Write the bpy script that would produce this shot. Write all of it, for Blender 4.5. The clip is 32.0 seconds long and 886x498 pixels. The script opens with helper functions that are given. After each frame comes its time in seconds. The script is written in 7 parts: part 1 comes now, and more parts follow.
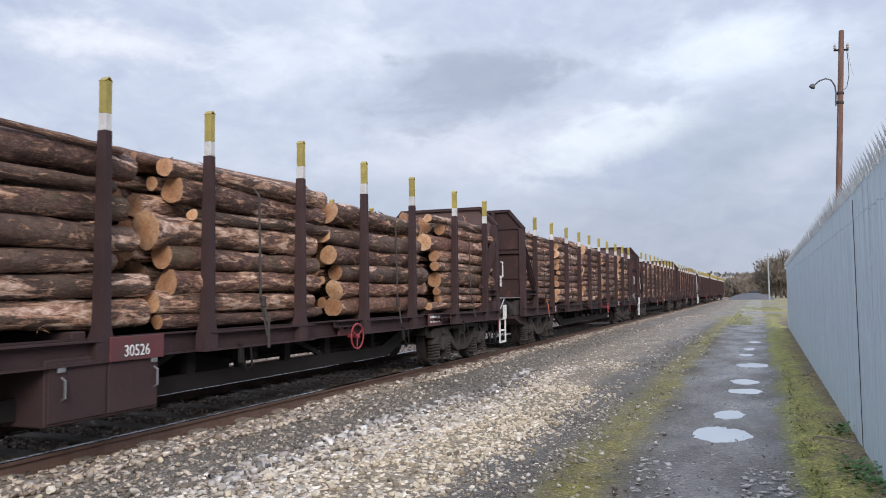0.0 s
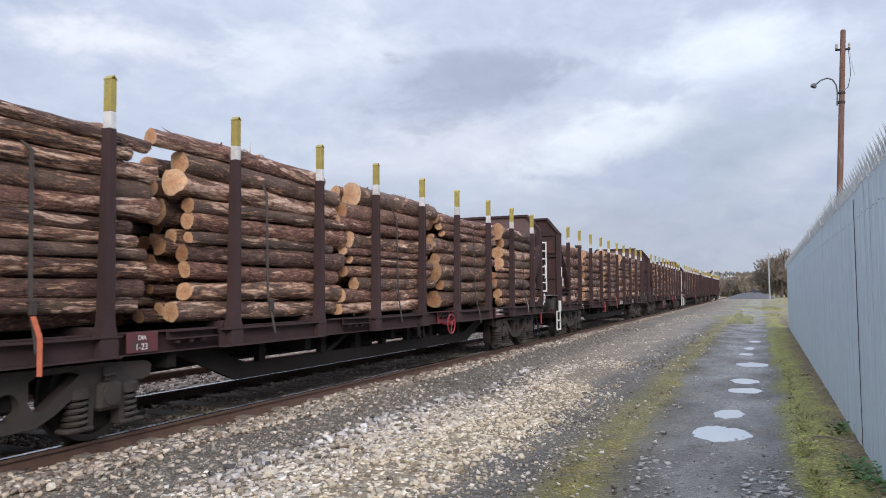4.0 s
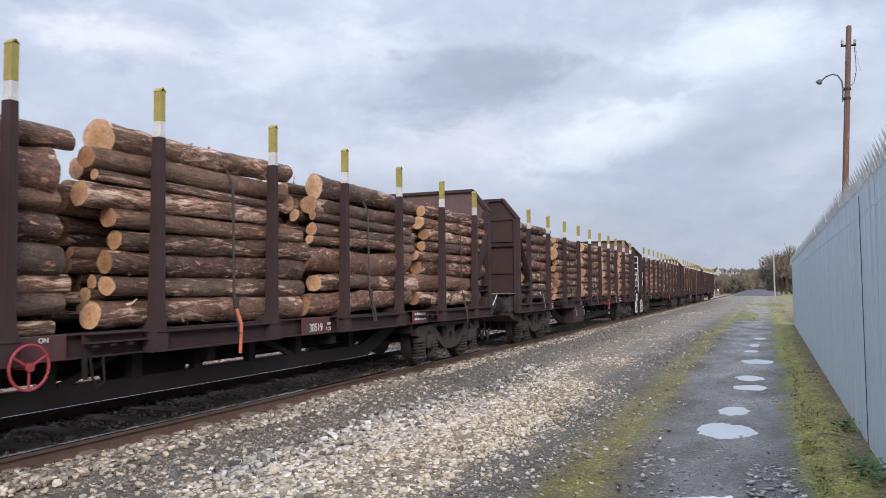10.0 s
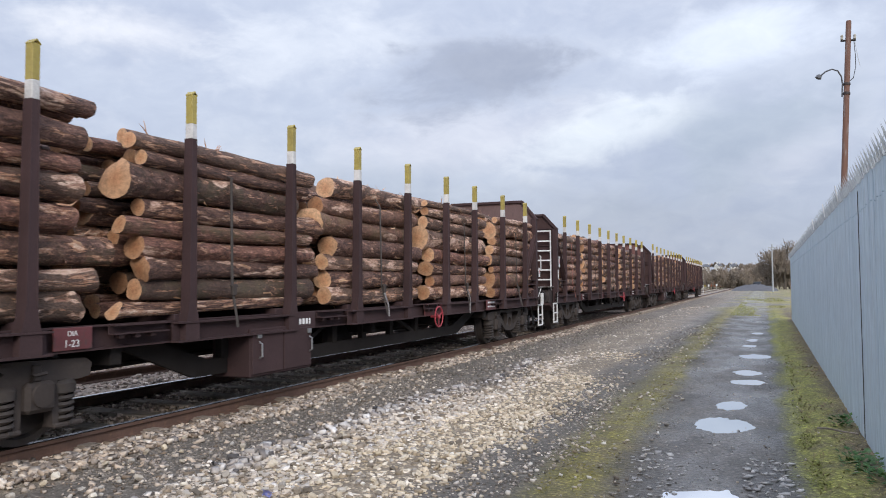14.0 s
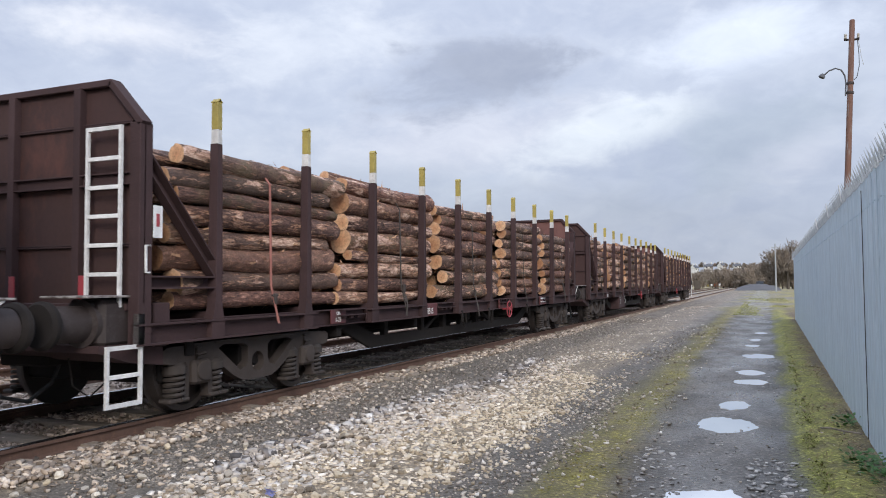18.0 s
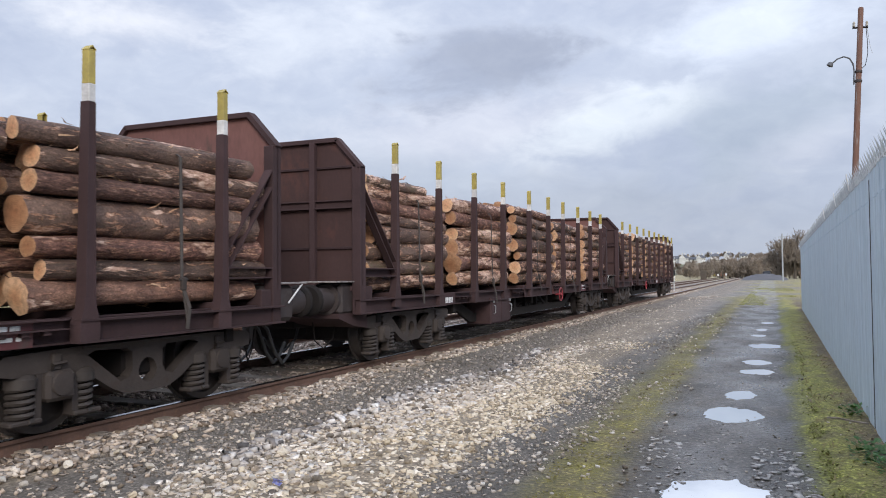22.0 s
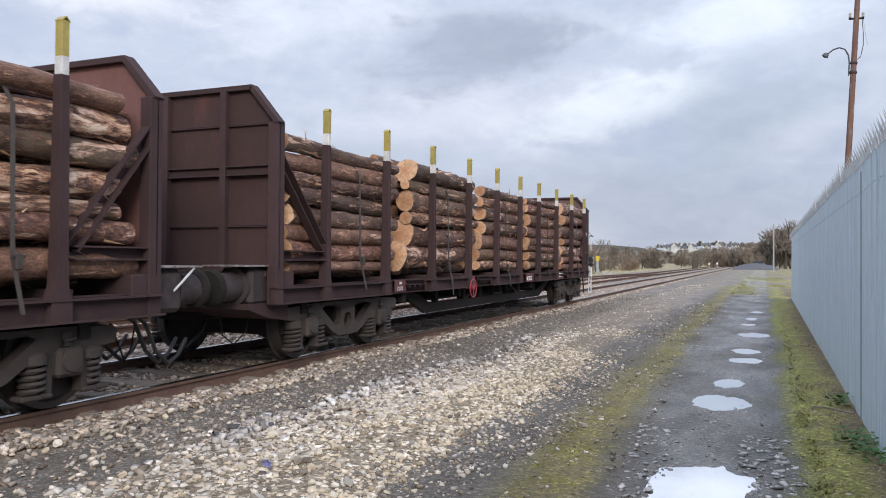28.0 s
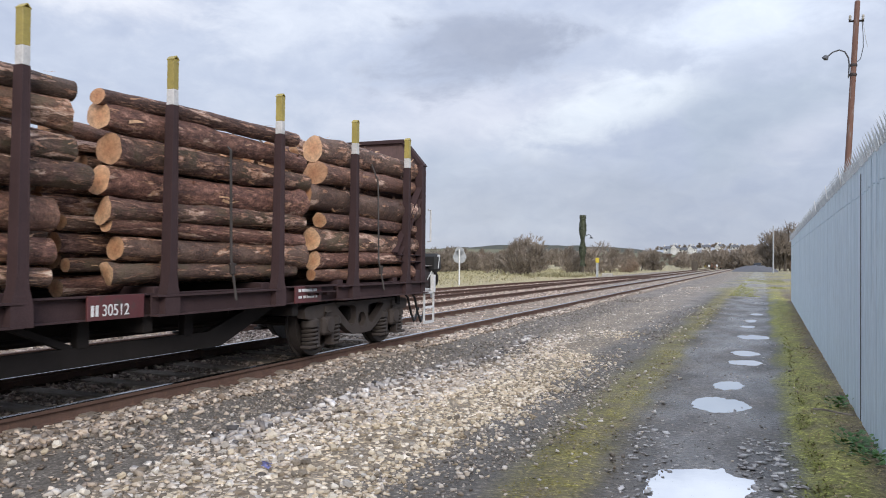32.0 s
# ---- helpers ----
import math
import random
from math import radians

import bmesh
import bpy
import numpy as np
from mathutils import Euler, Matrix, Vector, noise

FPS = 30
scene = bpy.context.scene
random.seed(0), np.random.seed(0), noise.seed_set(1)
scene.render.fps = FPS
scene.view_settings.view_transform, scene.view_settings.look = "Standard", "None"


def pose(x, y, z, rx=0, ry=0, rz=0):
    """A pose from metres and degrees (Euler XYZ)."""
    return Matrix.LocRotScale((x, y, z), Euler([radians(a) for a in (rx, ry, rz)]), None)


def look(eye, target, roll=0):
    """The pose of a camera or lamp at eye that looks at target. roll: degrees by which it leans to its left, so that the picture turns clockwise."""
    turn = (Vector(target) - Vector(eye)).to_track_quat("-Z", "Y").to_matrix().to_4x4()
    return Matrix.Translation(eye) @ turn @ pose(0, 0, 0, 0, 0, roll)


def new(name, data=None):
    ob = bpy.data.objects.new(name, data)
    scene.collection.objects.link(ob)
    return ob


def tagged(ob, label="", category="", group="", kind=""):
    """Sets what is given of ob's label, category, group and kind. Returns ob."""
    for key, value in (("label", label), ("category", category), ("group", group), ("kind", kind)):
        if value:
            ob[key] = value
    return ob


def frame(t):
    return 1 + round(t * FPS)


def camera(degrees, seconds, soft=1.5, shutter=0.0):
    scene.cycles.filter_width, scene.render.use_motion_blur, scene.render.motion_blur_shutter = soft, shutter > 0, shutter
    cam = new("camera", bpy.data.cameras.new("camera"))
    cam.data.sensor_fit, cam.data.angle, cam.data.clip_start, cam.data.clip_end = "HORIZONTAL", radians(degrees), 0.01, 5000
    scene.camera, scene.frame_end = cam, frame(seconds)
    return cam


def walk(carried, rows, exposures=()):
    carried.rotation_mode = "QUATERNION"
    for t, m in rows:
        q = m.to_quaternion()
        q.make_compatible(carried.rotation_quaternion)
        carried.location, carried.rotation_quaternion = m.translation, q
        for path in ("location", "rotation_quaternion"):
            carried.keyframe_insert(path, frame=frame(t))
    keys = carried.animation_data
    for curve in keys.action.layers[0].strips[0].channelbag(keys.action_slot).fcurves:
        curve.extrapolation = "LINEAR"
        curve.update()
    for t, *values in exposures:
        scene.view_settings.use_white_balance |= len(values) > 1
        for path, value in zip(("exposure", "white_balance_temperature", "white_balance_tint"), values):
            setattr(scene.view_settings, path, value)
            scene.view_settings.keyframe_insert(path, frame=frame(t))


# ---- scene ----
cam = camera(60.18, 32.0, soft=1.0, shutter=0.12)
EYE = Vector((0.0, 0.0, 1.35))
# seconds, turn to the left of the track, tilt up, lean (degrees)
TURNS = [
    (0.0, 22.39, 3.41, -0.71), (1.0, 22.42, 3.39, -0.65), (2.0, 22.43, 3.33, -0.58), (3.0, 22.42, 3.30, -0.54),
    (3.5, 22.42, 3.30, -0.53), (5.5, 22.46, 3.18, -0.44), (6.5, 22.43, 3.14, -0.46), (7.5, 22.53, 3.15, -0.53),
    (8.5, 22.62, 3.17, -0.57), (9.5, 22.72, 3.09, -0.53), (10.5, 22.77, 3.05, -0.56), (11.5, 22.71, 2.92, -0.55),
    (12.0, 22.65, 2.83, -0.52), (12.5, 22.62, 2.70, -0.45), (13.0, 22.62, 2.63, -0.40), (14.0, 22.66, 2.63, -0.39),
    (14.5, 22.68, 2.61, -0.37), (16.5, 22.77, 2.56, -0.35), (17.5, 22.83, 2.60, -0.37), (19.0, 22.93, 2.58, -0.39),
    (20.0, 22.99, 2.59, -0.39), (20.5, 23.00, 2.52, -0.36), (21.0, 23.03, 2.40, -0.37), (21.5, 23.12, 2.18, -0.42),
    (22.0, 23.30, 1.87, -0.46), (22.5, 23.43, 1.50, -0.49), (23.0, 23.42, 1.10, -0.40), (23.5, 23.19, 0.76, -0.18),
    (24.0, 22.82, 0.55, 0.07), (24.5, 22.56, 0.52, 0.24), (25.0, 22.44, 0.55, 0.37), (25.5, 22.48, 0.60, 0.41),
    (27.5, 22.69, 0.70, 0.40), (28.5, 22.78, 0.79, 0.40), (29.5, 22.77, 0.86, 0.45), (30.5, 22.76, 0.86, 0.46),
    (31.5, 22.73, 0.85, 0.47), (32.0, 22.73, 0.85, 0.50)]


def aim(turn, tilt, lean):
    a, b = radians(turn), radians(tilt)
    way = Vector((-math.sin(a) * math.cos(b), math.cos(a) * math.cos(b), math.sin(b)))
    return look(EYE, EYE + way, lean)


walk(cam, [(t, aim(a, b, c)) for t, a, b, c in TURNS], [(0.0, 0.06), (21.0, 0.06), (24.0, 0.10), (29.0, 0.09), (32.0, 0.05)])

# how far the train has run, in metres, second by second
RUN = [0.34, 3.93, 7.53, 11.15, 14.80, 18.45, 22.13, 25.81, 29.45, 33.09, 36.73, 40.34, 43.94, 47.53, 51.12, 54.68, 58.22,
       61.77, 65.35, 68.93, 72.50, 76.03, 79.52, 83.04, 86.55, 89.95, 93.05, 96.02, 98.99, 102.03, 105.06, 108.08, 111.10]
RAIL_TOP, TRACK_X = 0.14, -6.105
PITCH, LENGTH, LEAD = 17.81, 16.04, -0.85
WAGONS = 7


# ---- light ----
def node(tree, kind, at=(0, 0), **values):
    n = tree.nodes.new(kind)
    n.location = at
    for key, value in values.items():
        if key in n.inputs:
            n.inputs[key].default_value = value
    return n


def link(tree, a, b):
    tree.links.new(a, b)


def math_node(tree, op, a, b=None, c=None, clamp=False):
    n = tree.nodes.new("ShaderNodeMath")
    n.operation, n.use_clamp = op, clamp
    for i, v in enumerate((a, b, c)):
        if v is None:
            continue
        if isinstance(v, (int, float)):
            n.inputs[i].default_value = v
        else:
            tree.links.new(v, n.inputs[i])
    return n.outputs[0]


def mix_rgb(tree, fac, a, b, mode="MIX"):
    n = tree.nodes.new("ShaderNodeMix")
    n.data_type, n.blend_type = "RGBA", mode
    for sock, v in ((n.inputs[0], fac), (n.inputs[6], a), (n.inputs[7], b)):
        if isinstance(v, (int, float)):
            sock.default_value = v
        elif isinstance(v, tuple):
            sock.default_value = (*v, 1) if len(v) == 3 else v
        else:
            tree.links.new(v, sock)
    return n.outputs[2]


def noise_node(tree, vec, scale, detail=4.0, rough=0.55, distort=0.0):
    n = node(tree, "ShaderNodeTexNoise", Scale=scale, Detail=detail, Roughness=rough, Distortion=distort)
    if vec is not None:
        link(tree, vec, n.inputs["Vector"])
    return n.outputs["Fac"]


def ramp(tree, fac, stops, mode="LINEAR"):
    n = tree.nodes.new("ShaderNodeValToRGB")
    n.color_ramp.interpolation = mode
    el = n.color_ramp.elements
    while len(el) < len(stops):
        el.new(0.5)
    for e, (p, c) in zip(el, stops):
        e.position = p
        e.color = (*c, 1) if isinstance(c, tuple) else (c, c, c, 1)
    if fac is not None:
        link(tree, fac, n.inputs[0])
    return n.outputs[0]


SUN_ELEVATION, SUN_ROTATION = radians(27), radians(147)
world = bpy.data.worlds.new("overcast_sky")
scene.world = world
world.use_nodes = True
wt = world.node_tree
wt.nodes.clear()
sky = wt.nodes.new("ShaderNodeTexSky")
sky.sky_type, sky.sun_disc = "NISHITA", False
sky.sun_elevation, sky.sun_rotation = SUN_ELEVATION, SUN_ROTATION
clear = mix_rgb(wt, 1.0, sky.outputs[0], (0.10, 0.10, 0.10), "MULTIPLY")
way = wt.nodes.new("ShaderNodeTexCoord").outputs["Generated"]
stretch = node(wt, "ShaderNodeMapping", Scale=(1.0, 1.0, 1.9))
link(wt, way, stretch.inputs["Vector"])
big = noise_node(wt, stretch.outputs[0], 3.0, 5, 0.5, 0.1)
fine = noise_node(wt, stretch.outputs[0], 8.0, 7, 0.60, 0.25)
warp = math_node(wt, "ADD", math_node(wt, "MULTIPLY", math_node(wt, "SUBTRACT", big, 0.5), 1.1),
                 math_node(wt, "MULTIPLY", math_node(wt, "SUBTRACT", fine, 0.5), 2.6))


def cloud(centre, wide, high, tilt=0.0, crisp=False):
    """How deep inside one bank of cloud a way lies."""
    d = Vector(centre).normalized()
    side = Vector((d.y, -d.x, 0)).normalized()
    up = side.cross(d)
    c, s = math.cos(radians(tilt)), math.sin(radians(tilt))
    total = None
    for axis, size in ((side * c + up * s, wide), (up * c - side * s, high)):
        dot = node(wt, "ShaderNodeVectorMath")
        dot.operation = "DOT_PRODUCT"
        link(wt, way, dot.inputs[0])
        dot.inputs[1].default_value = axis
        q = math_node(wt, "POWER", math_node(wt, "ABSOLUTE", math_node(wt, "DIVIDE", dot.outputs["Value"], size)), 2.0)
        total = q if total is None else math_node(wt, "ADD", total, q)
    front = node(wt, "ShaderNodeVectorMath")
    front.operation = "DOT_PRODUCT"
    link(wt, way, front.inputs[0])
    front.inputs[1].default_value = d
    inside = math_node(wt, "ADD", math_node(wt, "SUBTRACT", 1.0, math_node(wt, "SQRT", total)), warp)
    n = node(wt, "ShaderNodeMapRange")
    n.interpolation_type = "SMOOTHSTEP"
    link(wt, inside, n.inputs[0])
    n.inputs[1].default_value, n.inputs[2].default_value = (-0.10, 0.48) if crisp else (-0.35, 0.85)
    return math_node(wt, "MULTIPLY", n.outputs[0], math_node(wt, "GREATER_THAN", front.outputs["Value"], 0.2))


tone = mix_rgb(wt, ramp(wt, big, [(0.34, 0.0), (0.66, 1.0)]), (0.50, 0.56, 0.71), (0.63, 0.69, 0.82))
tone = mix_rgb(wt, ramp(wt, fine, [(0.46, 0.0), (0.72, 0.5)]), tone, (0.78, 0.82, 0.91))
curl = noise_node(wt, stretch.outputs[0], 19.0, 5, 0.6, 0.5)
# banks of cloud: turn from the track, height (degrees), half width, half height, tilt, strength, colour
for turn, lift, wide, high, tilt, much, c in (
        (44.5, 17.5, 0.10, 0.035, 0, 0.85, (0.88, 0.90, 0.97)), (33.0, 17.0, 0.13, 0.05, 4, 0.7, (0.80, 0.85, 0.95)), (20.5, 11.3, 0.17, 0.045, 3, 0.8, (0.74, 0.77, 0.88)),
        (9.0, 11.4, 0.13, 0.034, 12, 0.95, (0.86, 0.92, 1.0)), (0.5, 16.5, 0.14, 0.045, 10, 0.9, (0.84, 0.91, 1.04)),
        (-1.0, 8.5, 0.10, 0.035, 0, 0.6, (0.74, 0.77, 0.88)), (2.0, 9.8, 0.13, 0.065, 30, 0.85, (0.47, 0.54, 0.66)), (12.0, 5.0, 0.25, 0.035, 0, 0.6, (0.50, 0.55, 0.67)),
        (20.6, 15.0, 0.145, 0.050, 8, 0.85, (0.42, 0.465, 0.585)), (18.5, 15.6, 0.085, 0.028, 6, 0.6, (0.40, 0.44, 0.55)), (28.0, 7.0, 0.14, 0.03, 0, 0.5, (0.50, 0.56, 0.68))):
    u, w = radians(turn), radians(lift)
    mask = cloud((-math.sin(u) * math.cos(w), math.cos(u) * math.cos(w), math.sin(w)), wide, high, tilt, c[0] < 0.45)
    tone = mix_rgb(wt, math_node(wt, "MULTIPLY", mask, much), tone, c)
tone = mix_rgb(wt, 1.0, tone, ramp(wt, curl, [(0.30, (0.99, 0.99, 1.0)), (0.72, (1.13, 1.115, 1.09))]), "MULTIPLY")
# an overcast sky is brightest overhead
part_z = wt.nodes.new("ShaderNodeSeparateXYZ")
link(wt, way, part_z.inputs[0])
over = ramp(wt, part_z.outputs["Z"], [(0.0, 0.75), (0.10, 0.87), (0.22, 0.97), (0.36, 1.03), (0.95, 2.1)])
back = node(wt, "ShaderNodeBackground", Strength=1.0)
tone = mix_rgb(wt, 1.0, tone, (0.985, 1.0, 1.025), "MULTIPLY")
link(wt, mix_rgb(wt, 1.0, mix_rgb(wt, 0.93, clear, tone), over, "MULTIPLY"), back.inputs["Color"])
link(wt, back.outputs[0], wt.nodes.new("ShaderNodeOutputWorld").inputs["Surface"])

sun = new("sun", bpy.data.lights.new("sun", "SUN"))
sun.data.energy, sun.data.angle, sun.data.color = 2.2, radians(24), (1.0, 0.93, 0.84)
sun.matrix_world = look((6, -9, 10.5), (-5, 8, 0))



# ---- materials ----
def material(name, stops, rough=0.7, metal=0.0, scale=6.0, fine=60.0, bump=0.2, spread=0.12, rust=None, rust_at=0.6, stretch_by=(1, 1, 1), depth=0.01, each=None):
    """A worn surface: colours by coarse noise, speckle by fine noise, a shade of its own for each object, relief, and rust or stains."""
    m = bpy.data.materials.new(name)
    m.use_nodes = True
    t = m.node_tree
    b = t.nodes["Principled BSDF"]
    co = t.nodes.new("ShaderNodeTexCoord").outputs["Object"]
    mp = node(t, "ShaderNodeMapping", Scale=stretch_by)
    link(t, co, mp.inputs["Vector"])
    info = t.nodes.new("ShaderNodeObjectInfo")
    shift = node(t, "ShaderNodeVectorMath")
    shift.operation = "ADD"
    link(t, mp.outputs[0], shift.inputs[0])
    link(t, math_node(t, "MULTIPLY", info.outputs["Random"], 37.0), shift.inputs[1])
    vec = shift.outputs[0]
    n1, n2 = noise_node(t, vec, scale, 5, 0.6), noise_node(t, vec, fine, 3, 0.6)
    col = ramp(t, n1, stops)
    col = mix_rgb(t, 1.0, col, ramp(t, n2, [(0.25, 1 - spread * 1.6), (0.75, 1 + spread)]), "MULTIPLY")
    each = spread if each is None else each
    shade = ramp(t, info.outputs["Random"], [(0.0, 1 - each), (1.0, 1 + each)])
    col = mix_rgb(t, 1.0, col, shade, "MULTIPLY")
    r = math_node(t, "ADD", math_node(t, "MULTIPLY", math_node(t, "SUBTRACT", n2, 0.5), 0.25), rough, clamp=True)
    if rust:
        mask = ramp(t, noise_node(t, vec, scale * 2.3, 6, 0.7), [(rust_at, 0.0), (min(rust_at + 0.12, 1), 1.0)])
        col = mix_rgb(t, mask, col, rust)
    link(t, col, b.inputs["Base Color"])
    link(t, r, b.inputs["Roughness"])
    b.inputs["Metallic"].default_value = metal
    if rough > 0.7 and not metal:
        b.inputs["Specular IOR Level"].default_value = 0.25
    if bump:
        bp = node(t, "ShaderNodeBump", Strength=bump, Distance=depth)
        link(t, math_node(t, "ADD", n2, n1), bp.inputs["Height"])
        link(t, bp.outputs[0], b.inputs["Normal"])
    return m


def paint(name, c, rough=0.5, spread=0.1, **kw):
    return material(name, [(0.3, tuple(v * 0.8 for v in c)), (0.7, tuple(min(v * 1.1, 1) for v in c))], rough, spread=spread, **kw)


WAGON = paint("grimy_brown_steel", (0.058, 0.0345, 0.0360), 0.80, rust=(0.072, 0.036, 0.031), rust_at=0.62, scale=2.5, fine=45)
PANEL = paint("oxide_brown_panel", (0.060, 0.0335, 0.0320), 0.75, rust=(0.090, 0.042, 0.036), rust_at=0.54, scale=0.9, fine=30, stretch_by=(1, 1, 0.5))
GREYED = paint("faded_oxide_panel", (0.150, 0.098, 0.094), 0.8, rust=(0.095, 0.066, 0.062), rust_at=0.55, scale=1.1, fine=25, stretch_by=(1, 1, 0.4))
INNER = paint("red_oxide_panel", (0.185, 0.092, 0.082), 0.8, rust=(0.085, 0.055, 0.05), rust_at=0.6, scale=1.1, fine=25, stretch_by=(1, 1, 0.4))
SOLEBAR = paint("dull_red_paint", (0.120, 0.034, 0.037), 0.55, rust=(0.07, 0.045, 0.04), rust_at=0.52, scale=2.0, fine=40)
CRIMSON = paint("crimson_paint", (0.23, 0.030, 0.045), 0.5, rust=(0.14, 0.035, 0.04), rust_at=0.56, scale=3.0, fine=40)
GRIME = paint("oily_black_steel", (0.019, 0.016, 0.0155), 0.92, scale=4, fine=40)
BOGIE = paint("grey_brown_cast_steel", (0.060, 0.049, 0.045), 0.75, rust=(0.050, 0.036, 0.030), rust_at=0.58, scale=4, fine=50)
TYRE = paint("dark_wheel_steel", (0.05, 0.042, 0.040), 0.5, metal=0.3)
DUSTY = paint("dusty_white_paint", (0.30, 0.28, 0.27), 0.6, rust=(0.10, 0.08, 0.075), rust_at=0.46, scale=7)
WHITE = paint("white_paint", (0.74, 0.74, 0.74), 0.5, rust=(0.36, 0.31, 0.27), rust_at=0.66, scale=9)
BANDS = paint("dulled_white_band", (0.60, 0.59, 0.58), 0.6, rust=(0.34, 0.30, 0.27), rust_at=0.6, scale=9)
YELLOW = paint("yellow_paint", (0.37, 0.295, 0.075), 0.5, rust=(0.20, 0.14, 0.07), rust_at=0.62, scale=9)
RED = paint("red_paint", (0.36, 0.048, 0.062), 0.42, scale=8)
BUFFER = paint("worn_buffer_steel", (0.040, 0.029, 0.028), 0.7, rust=(0.05, 0.04, 0.04), rust_at=0.5, scale=4)
RUBBER = paint("black_rubber", (0.02, 0.02, 0.021), 0.6)
STRAP = paint("faded_webbing", (0.078, 0.066, 0.059), 0.85, scale=12, fine=200)
FADEDRED = paint("faded_red_webbing", (0.36, 0.15, 0.12), 0.85)
ORANGE = paint("orange_webbing", (0.62, 0.17, 0.09), 0.8)
STEEL = paint("zinc_steel", (0.42, 0.42, 0.43), 0.35, metal=0.8)
GALV = material("galvanised_steel", [(0.3, (0.50, 0.615, 0.695)), (0.7, (0.64, 0.75, 0.82))], 0.55, 0.0, 9.0, 40.0, 0.2, 0.12, rust=(0.46, 0.545, 0.585), rust_at=0.54, stretch_by=(1, 1, 0.16), each=0.018)
SPIKE = paint("weathered_zinc", (0.30, 0.33, 0.36), 0.5, metal=0.3)
RAIL = paint("rusty_rail", (0.128, 0.078, 0.061), 0.8, rust=(0.175, 0.102, 0.072), rust_at=0.55, scale=5, fine=60)
RUNNING = paint("polished_rail_head", (0.50, 0.49, 0.49), 0.22, metal=1.0, spread=0.05, bump=0.02)
SLEEPER = material("weathered_sleeper", [(0.3, (0.21, 0.172, 0.14)), (0.7, (0.35, 0.295, 0.245))], 0.85, 0, 3, 50, 0.4, stretch_by=(1, 6, 6))
POLE = paint("rust_brown_pole", (0.16, 0.088, 0.068), 0.75, rust=(0.22, 0.18, 0.165), rust_at=0.54, scale=2, stretch_by=(3, 3, 0.4))
GREYP = paint("grey_metal_paint", (0.36, 0.38, 0.40), 0.5)
CONCRETE = paint("pale_concrete", (0.42, 0.40, 0.36), 0.85, scale=4)
RENDERED = paint("white_render", (0.72, 0.71, 0.68), 0.8, scale=0.6, fine=6)
SLATE = paint("slate_roof", (0.10, 0.105, 0.12), 0.7, scale=0.6, fine=8)
DARKGLASS = paint("dark_window", (0.03, 0.035, 0.045), 0.15, bump=0.0)
COILS = paint("dark_spring_steel", (0.045, 0.036, 0.032), 0.7, scale=6)
BARK_TREE = paint("tree_bark", (0.10, 0.085, 0.07), 0.9, scale=4)
TWIG = paint("bare_twigs", (0.275, 0.232, 0.190), 0.9, scale=0.5, fine=4, spread=0.25)
RUSSET = paint("russet_twigs", (0.31, 0.235, 0.180), 0.9, scale=0.5, fine=4, spread=0.25)
EVERGREEN = paint("evergreen_leaf", (0.17, 0.185, 0.14), 0.7, scale=0.6, fine=5, spread=0.3)
IVY = paint("ivy_leaf", (0.065, 0.078, 0.042), 0.6, scale=1.5, fine=9, spread=0.3)
MOSS = paint("olive_moss", (0.215, 0.182, 0.055), 0.95, scale=1.2, fine=14, spread=0.2)
FIELD = paint("pale_field_grass", (0.34, 0.31, 0.185), 0.9, scale=0.3, fine=5, spread=0.2)
GRASS = paint("winter_grass", (0.255, 0.258, 0.075), 0.85, scale=1.2, fine=14, spread=0.3)
DRYGRASS = paint("dry_grass", (0.34, 0.28, 0.13), 0.9, scale=0.8, fine=9, spread=0.25)
WEED = paint("green_weed_leaf", (0.085, 0.19, 0.045), 0.6, scale=6, spread=0.25)
DEADLEAF = paint("dead_leaf", (0.33, 0.235, 0.15), 0.8, scale=8, spread=0.3)
BLUEBIT = paint("blue_white_plastic", (0.30, 0.33, 0.70), 0.35)


def island_material(name, stops, rough=0.85, wet=0.0, scale=30.0):
    """Stones: each one takes its own tone."""
    m = bpy.data.materials.new(name)
    m.use_nodes = True
    t = m.node_tree
    b = t.nodes["Principled BSDF"]
    g = t.nodes.new("ShaderNodeNewGeometry")
    col = ramp(t, g.outputs["Random Per Island"], stops)
    n = noise_node(t, g.outputs["Position"], scale, 4, 0.6)
    col = mix_rgb(t, 1.0, col, ramp(t, n, [(0.25, 0.72), (0.75, 1.15)]), "MULTIPLY")
    col = mix_rgb(t, 1.0, col, (1.10, 1.045, 1.0), "MULTIPLY")
    link(t, col, b.inputs["Base Color"])
    b.inputs["Roughness"].default_value = rough
    bp = node(t, "ShaderNodeBump", Strength=0.35, Distance=0.006)
    link(t, n, bp.inputs["Height"])
    link(t, bp.outputs[0], b.inputs["Normal"])
    return m


BALLAST = island_material("track_ballast", [(0.0, (0.085, 0.072, 0.062)), (0.25, (0.24, 0.19, 0.145)), (0.4, (0.30, 0.275, 0.255)), (0.55, (0.43, 0.355, 0.285)), (0.7, (0.38, 0.35, 0.32)), (0.86, (0.57, 0.485, 0.40)), (1.0, (0.72, 0.68, 0.62))])
PALE = island_material("pale_limestone", [(0.0, (0.12, 0.105, 0.09)), (0.15, (0.29, 0.24, 0.18)), (0.3, (0.42, 0.395, 0.365)), (0.45, (0.53, 0.455, 0.36)), (0.6, (0.47, 0.445, 0.42)), (0.75, (0.60, 0.535, 0.45)), (0.9, (0.66, 0.63, 0.585)), (1.0, (0.82, 0.80, 0.76))])
